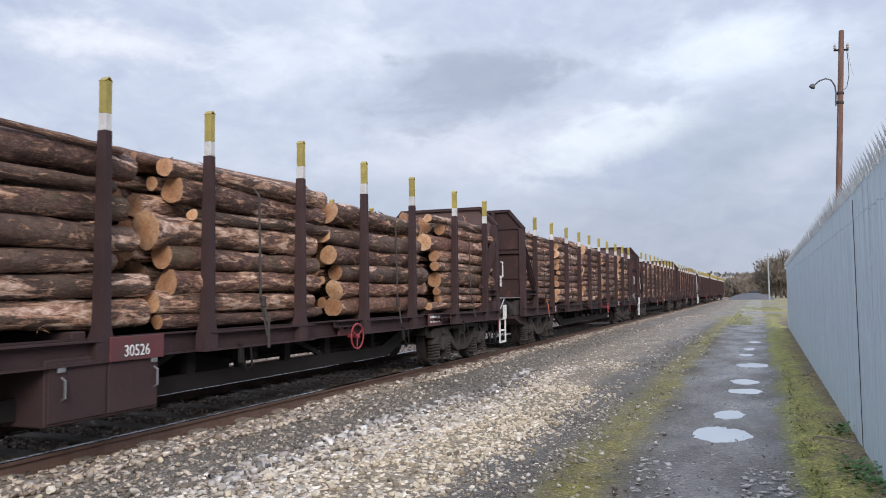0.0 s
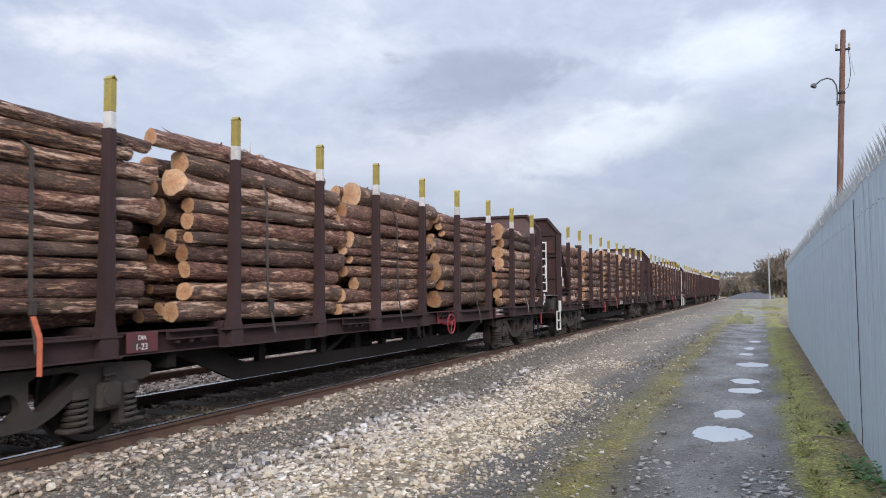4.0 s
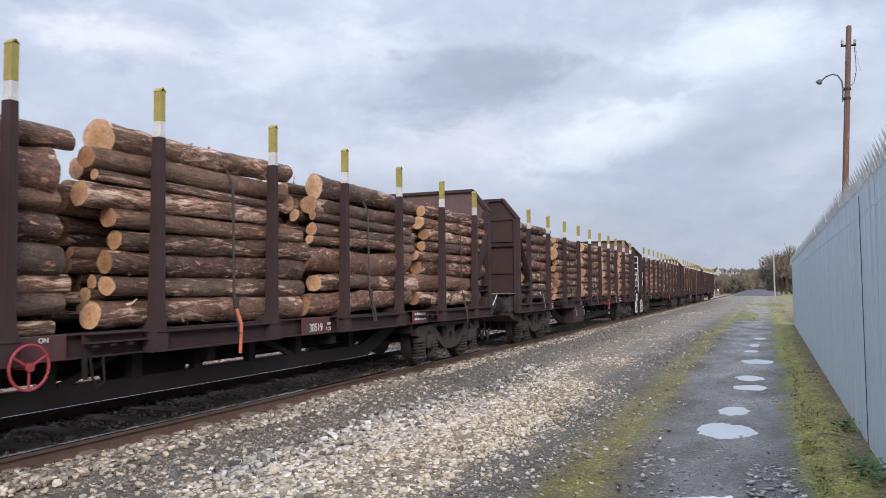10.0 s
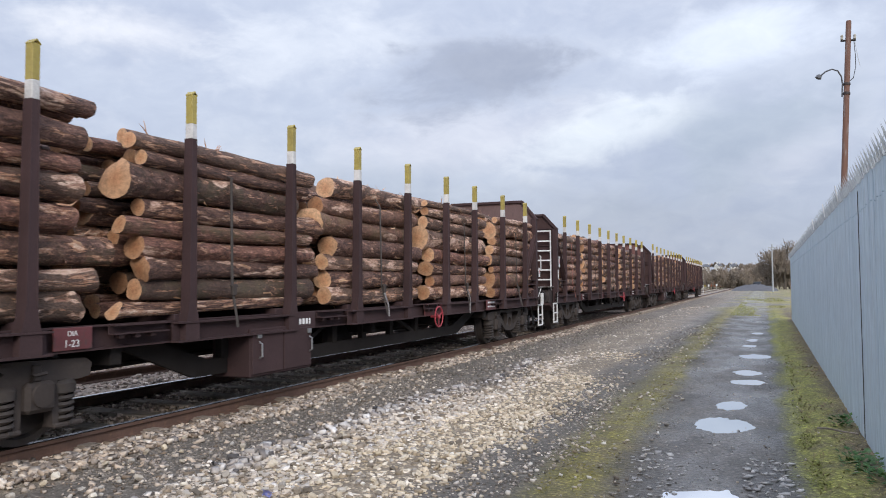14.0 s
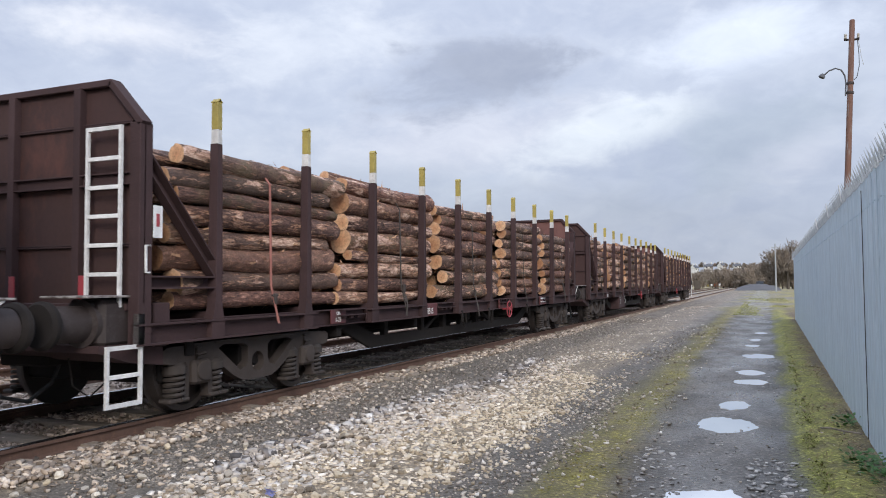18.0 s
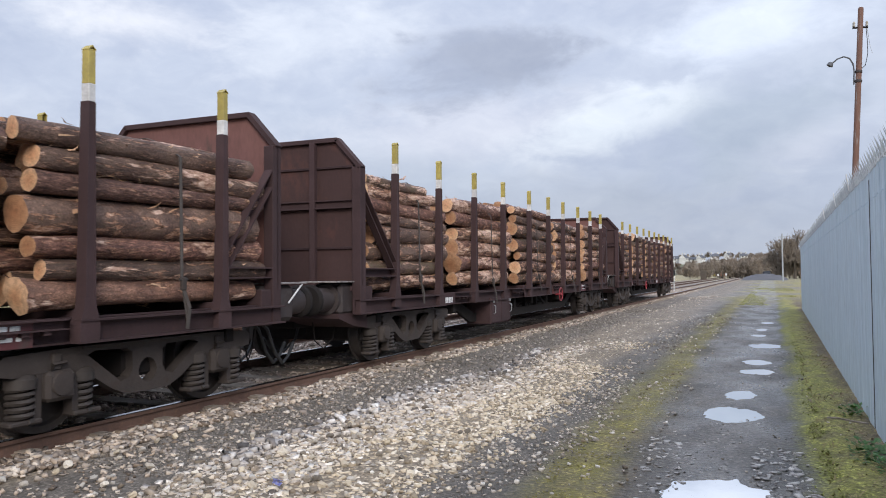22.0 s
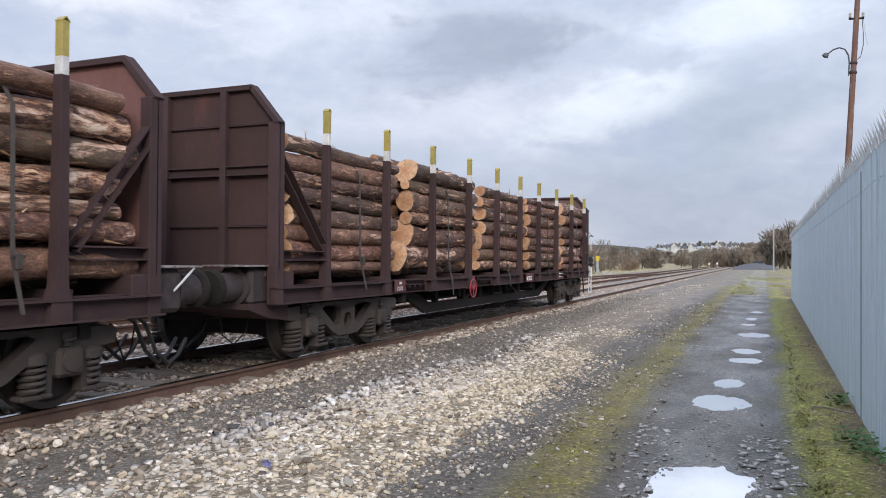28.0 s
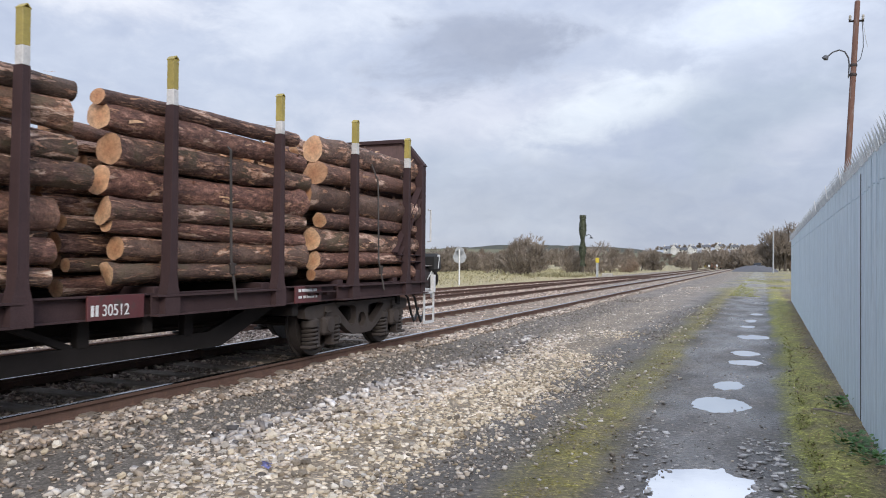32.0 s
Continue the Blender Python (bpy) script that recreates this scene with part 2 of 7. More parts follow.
CHIPS = island_material("grey_chippings", [(0.0, (0.115, 0.106, 0.096)), (0.6, (0.215, 0.198, 0.178)), (0.85, (0.30, 0.275, 0.245)), (1.0, (0.50, 0.46, 0.41))])
CREAM = island_material("cream_limestone", [(0.0, (0.20, 0.165, 0.12)), (0.15, (0.36, 0.30, 0.21)), (0.35, (0.52, 0.455, 0.35)), (0.55, (0.62, 0.535, 0.405)), (0.8, (0.68, 0.61, 0.49)), (1.0, (0.84, 0.79, 0.70))])
EDGE = island_material("edge_stones", [(0.0, (0.06, 0.062, 0.07)), (0.3, (0.22, 0.20, 0.185)), (0.55, (0.36, 0.34, 0.325)), (0.85, (0.48, 0.47, 0.465)), (1.0, (0.76, 0.75, 0.74))])
SIDING = island_material("dirty_ballast", [(0.0, (0.18, 0.152, 0.135)), (0.6, (0.42, 0.345, 0.295)), (1.0, (0.64, 0.56, 0.49))])

SHARD = island_material("wet_slate_shards", [(0.0, (0.26, 0.25, 0.24)), (0.6, (0.44, 0.42, 0.40)), (1.0, (0.70, 0.68, 0.65))], 0.4)

STONE = bpy.data.materials.new("loose_limestone")
STONE.use_nodes = True
_t = STONE.node_tree
_i = _t.nodes.new("ShaderNodeObjectInfo").outputs["Random"]
_c = ramp(_t, _i, [(0.0, (0.14, 0.12, 0.10)), (0.18, (0.30, 0.25, 0.19)), (0.36, (0.42, 0.395, 0.365)), (0.55, (0.52, 0.43, 0.305)), (0.72, (0.46, 0.435, 0.405)), (0.88, (0.63, 0.53, 0.39)), (1.0, (0.80, 0.76, 0.69))])
_n = noise_node(_t, _t.nodes.new("ShaderNodeTexCoord").outputs["Object"], 30.0, 4, 0.6)
link(_t, mix_rgb(_t, 1.0, _c, ramp(_t, _n, [(0.25, 0.72), (0.75, 1.15)]), "MULTIPLY"), _t.nodes["Principled BSDF"].inputs["Base Color"])
_t.nodes["Principled BSDF"].inputs["Roughness"].default_value = 0.85
_b = node(_t, "ShaderNodeBump", Strength=0.35, Distance=0.006)
link(_t, _n, _b.inputs["Height"])
link(_t, _b.outputs[0], _t.nodes["Principled BSDF"].inputs["Normal"])


def bark_material():
    m = bpy.data.materials.new("spruce_bark")
    m.use_nodes = True
    t = m.node_tree
    b = t.nodes["Principled BSDF"]
    co = t.nodes.new("ShaderNodeTexCoord").outputs["Object"]
    info = t.nodes.new("ShaderNodeObjectInfo")
    rnd = info.outputs["Random"]
    sh = node(t, "ShaderNodeVectorMath")
    sh.operation = "ADD"
    link(t, co, sh.inputs[0])
    link(t, math_node(t, "MULTIPLY", rnd, 53.0), sh.inputs[1])
    mp = node(t, "ShaderNodeMapping", Scale=(1.0, 0.42, 1.0))
    link(t, sh.outputs[0], mp.inputs["Vector"])
    long = node(t, "ShaderNodeMapping", Scale=(1.0, 0.24, 1.0))
    link(t, sh.outputs[0], long.inputs["Vector"])
    coarse = noise_node(t, long.outputs[0], 12.0, 8, 0.72, 0.35)
    scales = noise_node(t, sh.outputs[0], 46.0, 5, 0.7)
    blot = noise_node(t, sh.outputs[0], 3.2, 4, 0.6)
    flakes = noise_node(t, mp.outputs[0], 21.0, 6, 0.7, 0.3)
    bark = ramp(t, flakes, [(0.30, (0.032, 0.017, 0.014)), (0.44, (0.108, 0.059, 0.046)), (0.56, (0.205, 0.118, 0.090)), (0.66, (0.42, 0.27, 0.205)), (0.76, (0.66, 0.47, 0.37))])
    bark = mix_rgb(t, 1.0, bark, ramp(t, scales, [(0.32, 0.55), (0.68, 1.42)]), "MULTIPLY")
    lichen = ramp(t, blot, [(0.42, (0.092, 0.066, 0.051)), (0.6, (0.215, 0.163, 0.122))])
    lichen = mix_rgb(t, 1.0, lichen, ramp(t, scales, [(0.34, 0.6), (0.50, 0.97), (0.66, 1.5)]), "MULTIPLY")
    bark = mix_rgb(t, math_node(t, "MULTIPLY", math_node(t, "GREATER_THAN", math_node(t, "FRACT", math_node(t, "MULTIPLY", rnd, 7.31)), 0.5), 0.6), bark, lichen)
    mossy = math_node(t, "MULTIPLY", math_node(t, "GREATER_THAN", math_node(t, "FRACT", math_node(t, "MULTIPLY", rnd, 17.9)), 0.80), ramp(t, blot, [(0.45, 0.0), (0.62, 0.55)]))
    bark = mix_rgb(t, mossy, bark, (0.115, 0.108, 0.055))
    tint = ramp(t, math_node(t, "FRACT", math_node(t, "MULTIPLY", rnd, 3.77)), [(0.0, (0.64, 0.58, 0.565)), (0.5, (0.98, 0.86, 0.83)), (1.0, (1.40, 1.08, 0.97))])
    bark = mix_rgb(t, 1.0, bark, tint, "MULTIPLY")
    # where the bark is torn off: salmon inner bark, then pale wood; most logs are torn a little, a few are nearly bare
    share = math_node(t, "POWER", math_node(t, "FRACT", math_node(t, "MULTIPLY", rnd, 11.7)), 2.2)
    edge = math_node(t, "SUBTRACT", 0.584, math_node(t, "MULTIPLY", share, 0.125))
    torn = math_node(t, "MULTIPLY", math_node(t, "SUBTRACT", coarse, edge), 22.0, clamp=True)
    inner = ramp(t, scales, [(0.28, (0.26, 0.105, 0.060)), (0.48, (0.50, 0.255, 0.155)), (0.72, (0.72, 0.47, 0.33))])
    deep = math_node(t, "MULTIPLY", math_node(t, "SUBTRACT", coarse, math_node(t, "ADD", edge, 0.075)), 14.0, clamp=True)
    inner = mix_rgb(t, deep, inner, (0.86, 0.68, 0.53))
    # broad scraped patches with ragged edges
    broad = noise_node(t, long.outputs[0], 5.0, 9, 0.66, 0.5)
    scrape = math_node(t, "SUBTRACT", 0.618, math_node(t, "MULTIPLY", math_node(t, "POWER", math_node(t, "FRACT", math_node(t, "MULTIPLY", rnd, 23.3)), 1.6), 0.115))
    bare = math_node(t, "MULTIPLY", math_node(t, "SUBTRACT", broad, scrape), 34.0, clamp=True)
    wood = ramp(t, flakes, [(0.38, (0.26, 0.125, 0.085)), (0.49, (0.54, 0.33, 0.235)), (0.62, (0.84, 0.63, 0.51))])
    inner = mix_rgb(t, bare, inner, wood)
    torn = math_node(t, "MAXIMUM", torn, bare)
    link(t, mix_rgb(t, torn, bark, inner), b.inputs["Base Color"])
    link(t, ramp(t, torn, [(0.0, 0.68), (1.0, 0.45)]), b.inputs["Roughness"])
    bp = node(t, "ShaderNodeBump", Strength=1.0, Distance=0.022)
    link(t, math_node(t, "SUBTRACT", math_node(t, "ADD", math_node(t, "MULTIPLY", scales, 0.5), math_node(t, "ADD", flakes, coarse)), math_node(t, "MULTIPLY", torn, 0.6)), bp.inputs["Height"])
    link(t, bp.outputs[0], b.inputs["Normal"])
    return m


def cut_material():
    m = bpy.data.materials.new("sawn_log_end")
    m.use_nodes = True
    t = m.node_tree
    b = t.nodes["Principled BSDF"]
    co = t.nodes.new("ShaderNodeTexCoord").outputs["Object"]
    rnd = t.nodes.new("ShaderNodeObjectInfo").outputs["Random"]
    sep = t.nodes.new("ShaderNodeSeparateXYZ")
    link(t, co, sep.inputs[0])
    r = math_node(t, "SQRT", math_node(t, "ADD", math_node(t, "POWER", sep.outputs["X"], 2.0), math_node(t, "POWER", sep.outputs["Z"], 2.0)))
    wob = noise_node(t, co, 9.0, 3)
    rings = math_node(t, "SINE", math_node(t, "MULTIPLY", math_node(t, "ADD", r, math_node(t, "MULTIPLY", wob, 0.03)), 520.0))
    heart = ramp(t, math_node(t, "DIVIDE", r, 0.13), [(0.0, (0.58, 0.305, 0.175)), (0.55, (0.68, 0.405, 0.24)), (1.0, (0.74, 0.49, 0.32))])
    col = mix_rgb(t, math_node(t, "MULTIPLY", math_node(t, "ADD", rings, 1.0), 0.10), heart, (0.30, 0.155, 0.085))
    tone = ramp(t, math_node(t, "FRACT", math_node(t, "MULTIPLY", rnd, 5.13)), [(0.0, (0.62, 0.52, 0.45)), (0.55, (0.92, 0.86, 0.80)), (1.0, (1.08, 1.06, 1.02))])
    col = mix_rgb(t, 1.0, col, tone, "MULTIPLY")
    dirt = ramp(t, noise_node(t, co, 22.0, 5, 0.7), [(0.36, 0.62), (0.6, 1.0)])
    link(t, mix_rgb(t, 1.0, col, dirt, "MULTIPLY"), b.inputs["Base Color"])
    b.inputs["Roughness"].default_value = 0.75
    return m


BARK, CUT = bark_material(), cut_material()


def ground_material():
    m = bpy.data.materials.new("gravel_yard_ground")
    m.use_nodes = True
    t = m.node_tree
    b = t.nodes["Principled BSDF"]
    pos = t.nodes.new("ShaderNodeNewGeometry").outputs["Position"]
    sep = t.nodes.new("ShaderNodeSeparateXYZ")
    link(t, pos, sep.inputs[0])
    long = node(t, "ShaderNodeMapping", Scale=(1, 0.45, 1))
    link(t, pos, long.inputs["Vector"])
    wander = noise_node(t, long.outputs[0], 0.9, 5, 0.6)
    grit = noise_node(t, pos, 26.0, 5, 0.7)
    pebble = t.nodes.new("ShaderNodeTexVoronoi")
    pebble.inputs["Scale"].default_value = 24.0
    link(t, pos, pebble.inputs["Vector"])
    x = math_node(t, "ADD", sep.outputs["X"], math_node(t, "MULTIPLY", math_node(t, "SUBTRACT", wander, 0.5), 0.75))
    x = math_node(t, "ADD", x, math_node(t, "MULTIPLY", math_node(t, "SUBTRACT", grit, 0.5), 0.22))
    # the strips beside the lane drift towards the track as they run on
    drift = math_node(t, "MULTIPLY", math_node(t, "MINIMUM", math_node(t, "MAXIMUM", math_node(t, "SUBTRACT", sep.outputs["Y"], 9.0), -6.0), 8.0), 0.018)
    near = node(t, "ShaderNodeMapRange")
    link(t, sep.outputs["X"], near.inputs[0])
    near.inputs[1].default_value, near.inputs[2].default_value = -0.3, -0.9
    x = math_node(t, "ADD", x, math_node(t, "MULTIPLY", drift, near.outputs[0]))
    # the verge keeps to the fence, which runs slightly outwards
    out_side = node(t, "ShaderNodeMapRange")
    link(t, sep.outputs["X"], out_side.inputs[0])
    out_side.inputs[1].default_value, out_side.inputs[2].default_value = 0.2, 0.5
    x = math_node(t, "SUBTRACT", x, math_node(t, "MULTIPLY", math_node(t, "MULTIPLY", math_node(t, "MINIMUM", math_node(t, "MAXIMUM", sep.outputs["Y"], 0.0), 32.0), 0.0068), out_side.outputs[0]))
    # across the yard, from the far field over the tracks to the fence: -16 m to 2 m
    k = lambda v: (v + 16.0) / 18.0
    fx = math_node(t, "DIVIDE", math_node(t, "ADD", x, 16.0), 18.0, clamp=True)
    col = ramp(t, fx, [
        (0.0, (0.32, 0.29, 0.175)), (k(-13.6), (0.32, 0.29, 0.175)), (k(-13.2), (0.24, 0.205, 0.17)), (k(-8), (0.25, 0.21, 0.18)),
        (k(-7.2), (0.26, 0.22, 0.19)), (k(-5.3), (0.26, 0.222, 0.19)), (k(-4.95), (0.26, 0.225, 0.18)), (k(-4.6), (0.135, 0.126, 0.118)),
        (k(-3.75), (0.125, 0.118, 0.111)), (k(-3.5), (0.20, 0.175, 0.14)), (k(-2.35), (0.20, 0.172, 0.135)), (k(-2.08), (0.115, 0.107, 0.098)),
        (k(-1.64), (0.105, 0.097, 0.084)), (k(-1.40), (0.160, 0.148, 0.042)), (k(-1.16), (0.205, 0.185, 0.040)), (k(-0.98), (0.080, 0.066, 0.044)), (k(-0.62), (0.145, 0.135, 0.126)), (k(-0.25), (0.162, 0.152, 0.143)),
        (k(0.12), (0.088, 0.083, 0.076)), (k(0.30), (0.25, 0.265, 0.060)), (k(0.50), (0.27, 0.275, 0.075)), (k(0.62), (0.17, 0.145, 0.080)), (k(0.72), (0.12, 0.092, 0.064)), (1.0, (0.2, 0.18, 0.09))])
    moss = ramp(t, noise_node(t, pos, 3.1, 6, 0.7), [(0.43, 0.0), (0.60, 1.0)])
    bare = ramp(t, fx, [(k(-1.75), 0.0), (k(-1.3), 0.75), (k(-1.0), 0.6), (k(-0.8), 0.0), (k(0.2), 0.0), (k(0.35), 0.7), (1.0, 0.7)])
    col = mix_rgb(t, math_node(t, "MULTIPLY", math_node(t, "MULTIPLY", moss, bare), 0.95), col, (0.135, 0.112, 0.075))
    # stones thin out into brown dirt further along
    along = ramp(t, math_node(t, "DIVIDE", math_node(t, "ADD", sep.outputs["Y"], math_node(t, "MULTIPLY", wander, 14.0)), 60.0, clamp=True), [(0.30, 0.0), (0.62, 0.7)])
    west = ramp(t, fx, [(k(-13.7), 0.0), (k(-13.3), 1.0), (k(-2.0), 1.0), (k(-1.6), 0.0)])
    col = mix_rgb(t, math_node(t, "MULTIPLY", along, west), col, (0.205, 0.190, 0.180))
    # beyond the fence's end the lane opens into a gravelled yard with turf on it
    far = ramp(t, math_node(t, "DIVIDE", math_node(t, "ADD", sep.outputs["Y"], math_node(t, "MULTIPLY", wander, 10.0)), 80.0, clamp=True), [(0.47, 0.0), (0.66, 1.0)])
    turf = ramp(t, noise_node(t, pos, 0.17, 4, 0.5), [(0.47, 0.0), (0.56, 0.85)])
    inlane = ramp(t, fx, [(k(-2.6), 0.0), (k(-1.6), 1.0)])
    farcol = mix_rgb(t, turf, (0.195, 0.188, 0.180), (0.26, 0.25, 0.09))
    col = mix_rgb(t, math_node(t, "MULTIPLY", far, inlane), col, farcol)
    out = ramp(t, math_node(t, "DIVIDE", math_node(t, "SUBTRACT", sep.outputs["Y"], 90.0), 200.0, clamp=True), [(0.0, 0.0), (0.5, 1.0)])
    col = mix_rgb(t, out, col, (0.28, 0.26, 0.165))
    patch = noise_node(t, long.outputs[0], 1.7, 6, 0.7)
    col = mix_rgb(t, 1.0, col, ramp(t, patch, [(0.32, 0.74), (0.68, 1.26)]), "MULTIPLY")
    speck = ramp(t, pebble.outputs["Distance"], [(0.05, 1.22), (0.55, 0.72)])
    col = mix_rgb(t, 1.0, col, speck, "MULTIPLY")
    col = mix_rgb(t, 1.0, col, ramp(t, grit, [(0.3, 0.62), (0.7, 1.36)]), "MULTIPLY")
    chip = t.nodes.new("ShaderNodeTexVoronoi")
    chip.inputs["Scale"].default_value = 62.0
    link(t, pos, chip.inputs["Vector"])
    dot = node(t, "ShaderNodeSeparateColor")
    link(t, chip.outputs["Color"], dot.inputs[0])
    col = mix_rgb(t, 1.0, col, ramp(t, dot.outputs[0], [(0.0, 0.72), (0.6, 1.0), (0.86, 1.15), (0.97, 1.9)]), "MULTIPLY")
    col = mix_rgb(t, 1.0, col, (1.29, 1.19, 1.06), "MULTIPLY")
    damp = ramp(t, noise_node(t, long.outputs[0], 2.1, 5, 0.6), [(0.36, 0.62), (0.60, 1.12)])
    onlane = ramp(t, fx, [(k(-2.3), 0.0), (k(-1.9), 0.8), (k(-1.4), 0.6), (k(-0.85), 1.0), (k(0.15), 1.0), (k(0.25), 0.4), (1.0, 0.4)])
    col = mix_rgb(t, onlane, col, mix_rgb(t, 1.0, col, damp, "MULTIPLY"))
    link(t, col, b.inputs["Base Color"])
    wet = ramp(t, noise_node(t, long.outputs[0], 1.3, 4, 0.55), [(0.38, 0.26), (0.62, 0.58)])
    lane = ramp(t, fx, [(k(-3.2), 0.0), (k(-1.9), 0.55), (k(-1.3), 0.35), (k(-0.9), 1.0), (k(0.1), 1.0), (k(0.3), 0.0)])
    link(t, mix_rgb(t, lane, (0.85, 0.85, 0.85), wet), b.inputs["Roughness"])
    bp = node(t, "ShaderNodeBump", Strength=0.7, Distance=0.02)
    link(t, math_node(t, "SUBTRACT", math_node(t, "MULTIPLY", grit, 0.6), math_node(t, "MULTIPLY", pebble.outputs["Distance"], 0.5)), bp.inputs["Height"])
    link(t, bp.outputs[0], b.inputs["Normal"])
    return m


def water_material():
    m = bpy.data.materials.new("puddle_water")
    m.use_nodes = True
    t = m.node_tree
    b = t.nodes["Principled BSDF"]
    b.inputs["Base Color"].default_value = (0.98, 0.985, 1.0, 1)
    b.inputs["Metallic"].default_value = 1.0
    b.inputs["Roughness"].default_value = 0.03
    b.inputs["IOR"].default_value = 1.9
    b.inputs["Coat Weight"].default_value = 1.0
    b.inputs["Coat Roughness"].default_value = 0.02
    pos = t.nodes.new("ShaderNodeNewGeometry").outputs["Position"]
    bp = node(t, "ShaderNodeBump", Strength=0.02, Distance=0.01)
    link(t, noise_node(t, pos, 9.0, 2), bp.inputs["Height"])
    link(t, bp.outputs[0], b.inputs["Normal"])
    return m


GROUND, WATER = ground_material(), water_material()
HILLS = material("far_hill_fields", [(0.3, (0.085, 0.085, 0.062)), (0.5, (0.13, 0.13, 0.08)), (0.7, (0.18, 0.175, 0.10))], 0.95, 0, 0.02, 0.25, 0, 0.15)
HILLWOOD = material("far_hill_woods", [(0.3, (0.05, 0.055, 0.045)), (0.7, (0.085, 0.08, 0.06))], 0.95, 0, 0.05, 0.5, 0, 0.2)
MOUND = material("grey_spoil_heap", [(0.3, (0.10, 0.10, 0.11)), (0.7, (0.15, 0.15, 0.16))], 0.95, 0, 0.8, 8, 0.5, 0.15)


# ---- mesh building ----
class Shape:
    """Gathers vertices and faces of one mesh."""

    def __init__(self):
        self.v, self.f, self.mi = [], [], []

    def add(self, verts, faces, mi=0):
        o = len(self.v)
        self.v += [tuple(p) for p in verts]
        self.f += [tuple(i + o for i in q) for q in faces]
        self.mi += [mi] * len(faces)
        return self

    def box(self, x0, x1, y0, y1, z0, z1, c=0.006, m=None, mi=0):
        """A box with chamfered edges."""
        lo, hi = (x0, y0, z0), (x1, y1, z1)
        c = min(c, (x1 - x0) * 0.3, (y1 - y0) * 0.3, (z1 - z0) * 0.3)
        verts, idx = [], {}
        for sx in (0, 1):
            for sy in (0, 1):
                for sz in (0, 1):
                    s = (sx, sy, sz)
                    base = [hi[a] if s[a] else lo[a] for a in range(3)]
                    for a in range(3):
                        p = [base[b] if b == a else base[b] + (-c if s[b] else c) for b in range(3)]
                        idx[s, a] = len(verts)
                        verts.append(p)
        faces = []
        for a in range(3):
            b, d = (a + 1) % 3, (a + 2) % 3
            for s in (0, 1):
                q = []
                for u, w in ((0, 0), (1, 0), (1, 1), (0, 1)):
                    k = [0, 0, 0]
                    k[a], k[b], k[d] = s, u, w
                    q.append(idx[tuple(k), a])
                faces.append(q if s else q[::-1])
            for u in (0, 1):
                for w in (0, 1):
                    k0, k1 = [0, 0, 0], [0, 0, 0]
                    k0[b] = k1[b] = u
                    k0[d] = k1[d] = w
                    k0[a], k1[a] = 0, 1
                    q = [idx[tuple(k0), b], idx[tuple(k1), b], idx[tuple(k1), d], idx[tuple(k0), d]]
                    faces.append(q if u == w else q[::-1])
        for s in ((i, j, k) for i in (0, 1) for j in (0, 1) for k in (0, 1)):
            q = [idx[s, 0], idx[s, 1], idx[s, 2]]
            faces.append(q if sum(s) % 2 else q[::-1])
        if m is not None:
            verts = [m @ Vector(p) for p in verts]
        return self.add(verts, faces, mi)

    def bar(self, a, b, w, d, side=(1, 0, 0), c=0.005, mi=0):
        """A bar of section w (along side) by d from a to b."""
        a, b = Vector(a), Vector(b)
        y = (b - a).normalized()
        x = (Vector(side) - y * y.dot(Vector(side))).normalized()
        z = x.cross(y)
        m = Matrix((x, y, z)).transposed().to_4x4()
        m.translation = a
        return self.box(-w / 2, w / 2, 0, (b - a).length, -d / 2, d / 2, c, m, mi)

    def prism(self, outline, a0, a1, axis=1, mi=0):
        """A closed outline (two coordinates, in the order of the other axes) drawn out along an axis."""
        n = len(outline)
        others = [i for i in range(3) if i != axis]
        verts = []
        for a in (a0, a1):
            for p in outline:
                q = [0, 0, 0]
                q[axis], q[others[0]], q[others[1]] = a, p[0], p[1]
                verts.append(q)
        faces = [(i, (i + 1) % n, (i + 1) % n + n, i + n) for i in range(n)]
        faces += [tuple(range(n))[::-1], tuple(range(n, 2 * n))]
        return self.add(verts, faces, mi)

    def turned(self, profile, axis=1, n=20, at=(0, 0, 0), mi=0):
        """A profile of (along, radius) turned round an axis."""
        others = [i for i in range(3) if i != axis]
        verts, faces = [], []
        for a, r in profile:
            for k in range(n):
                w = 2 * math.pi * k / n
                q = [0, 0, 0]
                q[axis], q[others[0]], q[others[1]] = a + at[axis], at[others[0]] + r * math.cos(w), at[others[1]] + r * math.sin(w)
                verts.append(q)
        for i in range(len(profile) - 1):
            for k in range(n):
                faces.append((i * n + k, i * n + (k + 1) % n, (i + 1) * n + (k + 1) % n, (i + 1) * n + k))
        faces += [tuple(range(n))[::-1], tuple(range((len(profile) - 1) * n, len(profile) * n))]
        return self.add(verts, faces, mi)

    def tube(self, points, r, n=8, closed=False, mi=0):
        """A round tube through points; r is one radius or one for each point."""
        pts = [Vector(p) for p in points]
        rs = r if isinstance(r, (list, tuple)) else [r] * len(pts)
        verts, faces = [], []
        ref = Vector((0.13, 0.31, 0.94))
        for i, p in enumerate(pts):
            if closed:
                d = pts[(i + 1) % len(pts)] - pts[i - 1]
            else:
                d = pts[min(i + 1, len(pts) - 1)] - pts[max(i - 1, 0)]
            d.normalize()
            x = d.cross(ref)
            if x.length < 1e-3:
                x = d.cross(Vector((1, 0, 0)))
            x.normalize()
            y = d.cross(x)
            for k in range(n):
                w = 2 * math.pi * k / n
                verts.append(p + (x * math.cos(w) + y * math.sin(w)) * rs[i])
        m = len(pts)
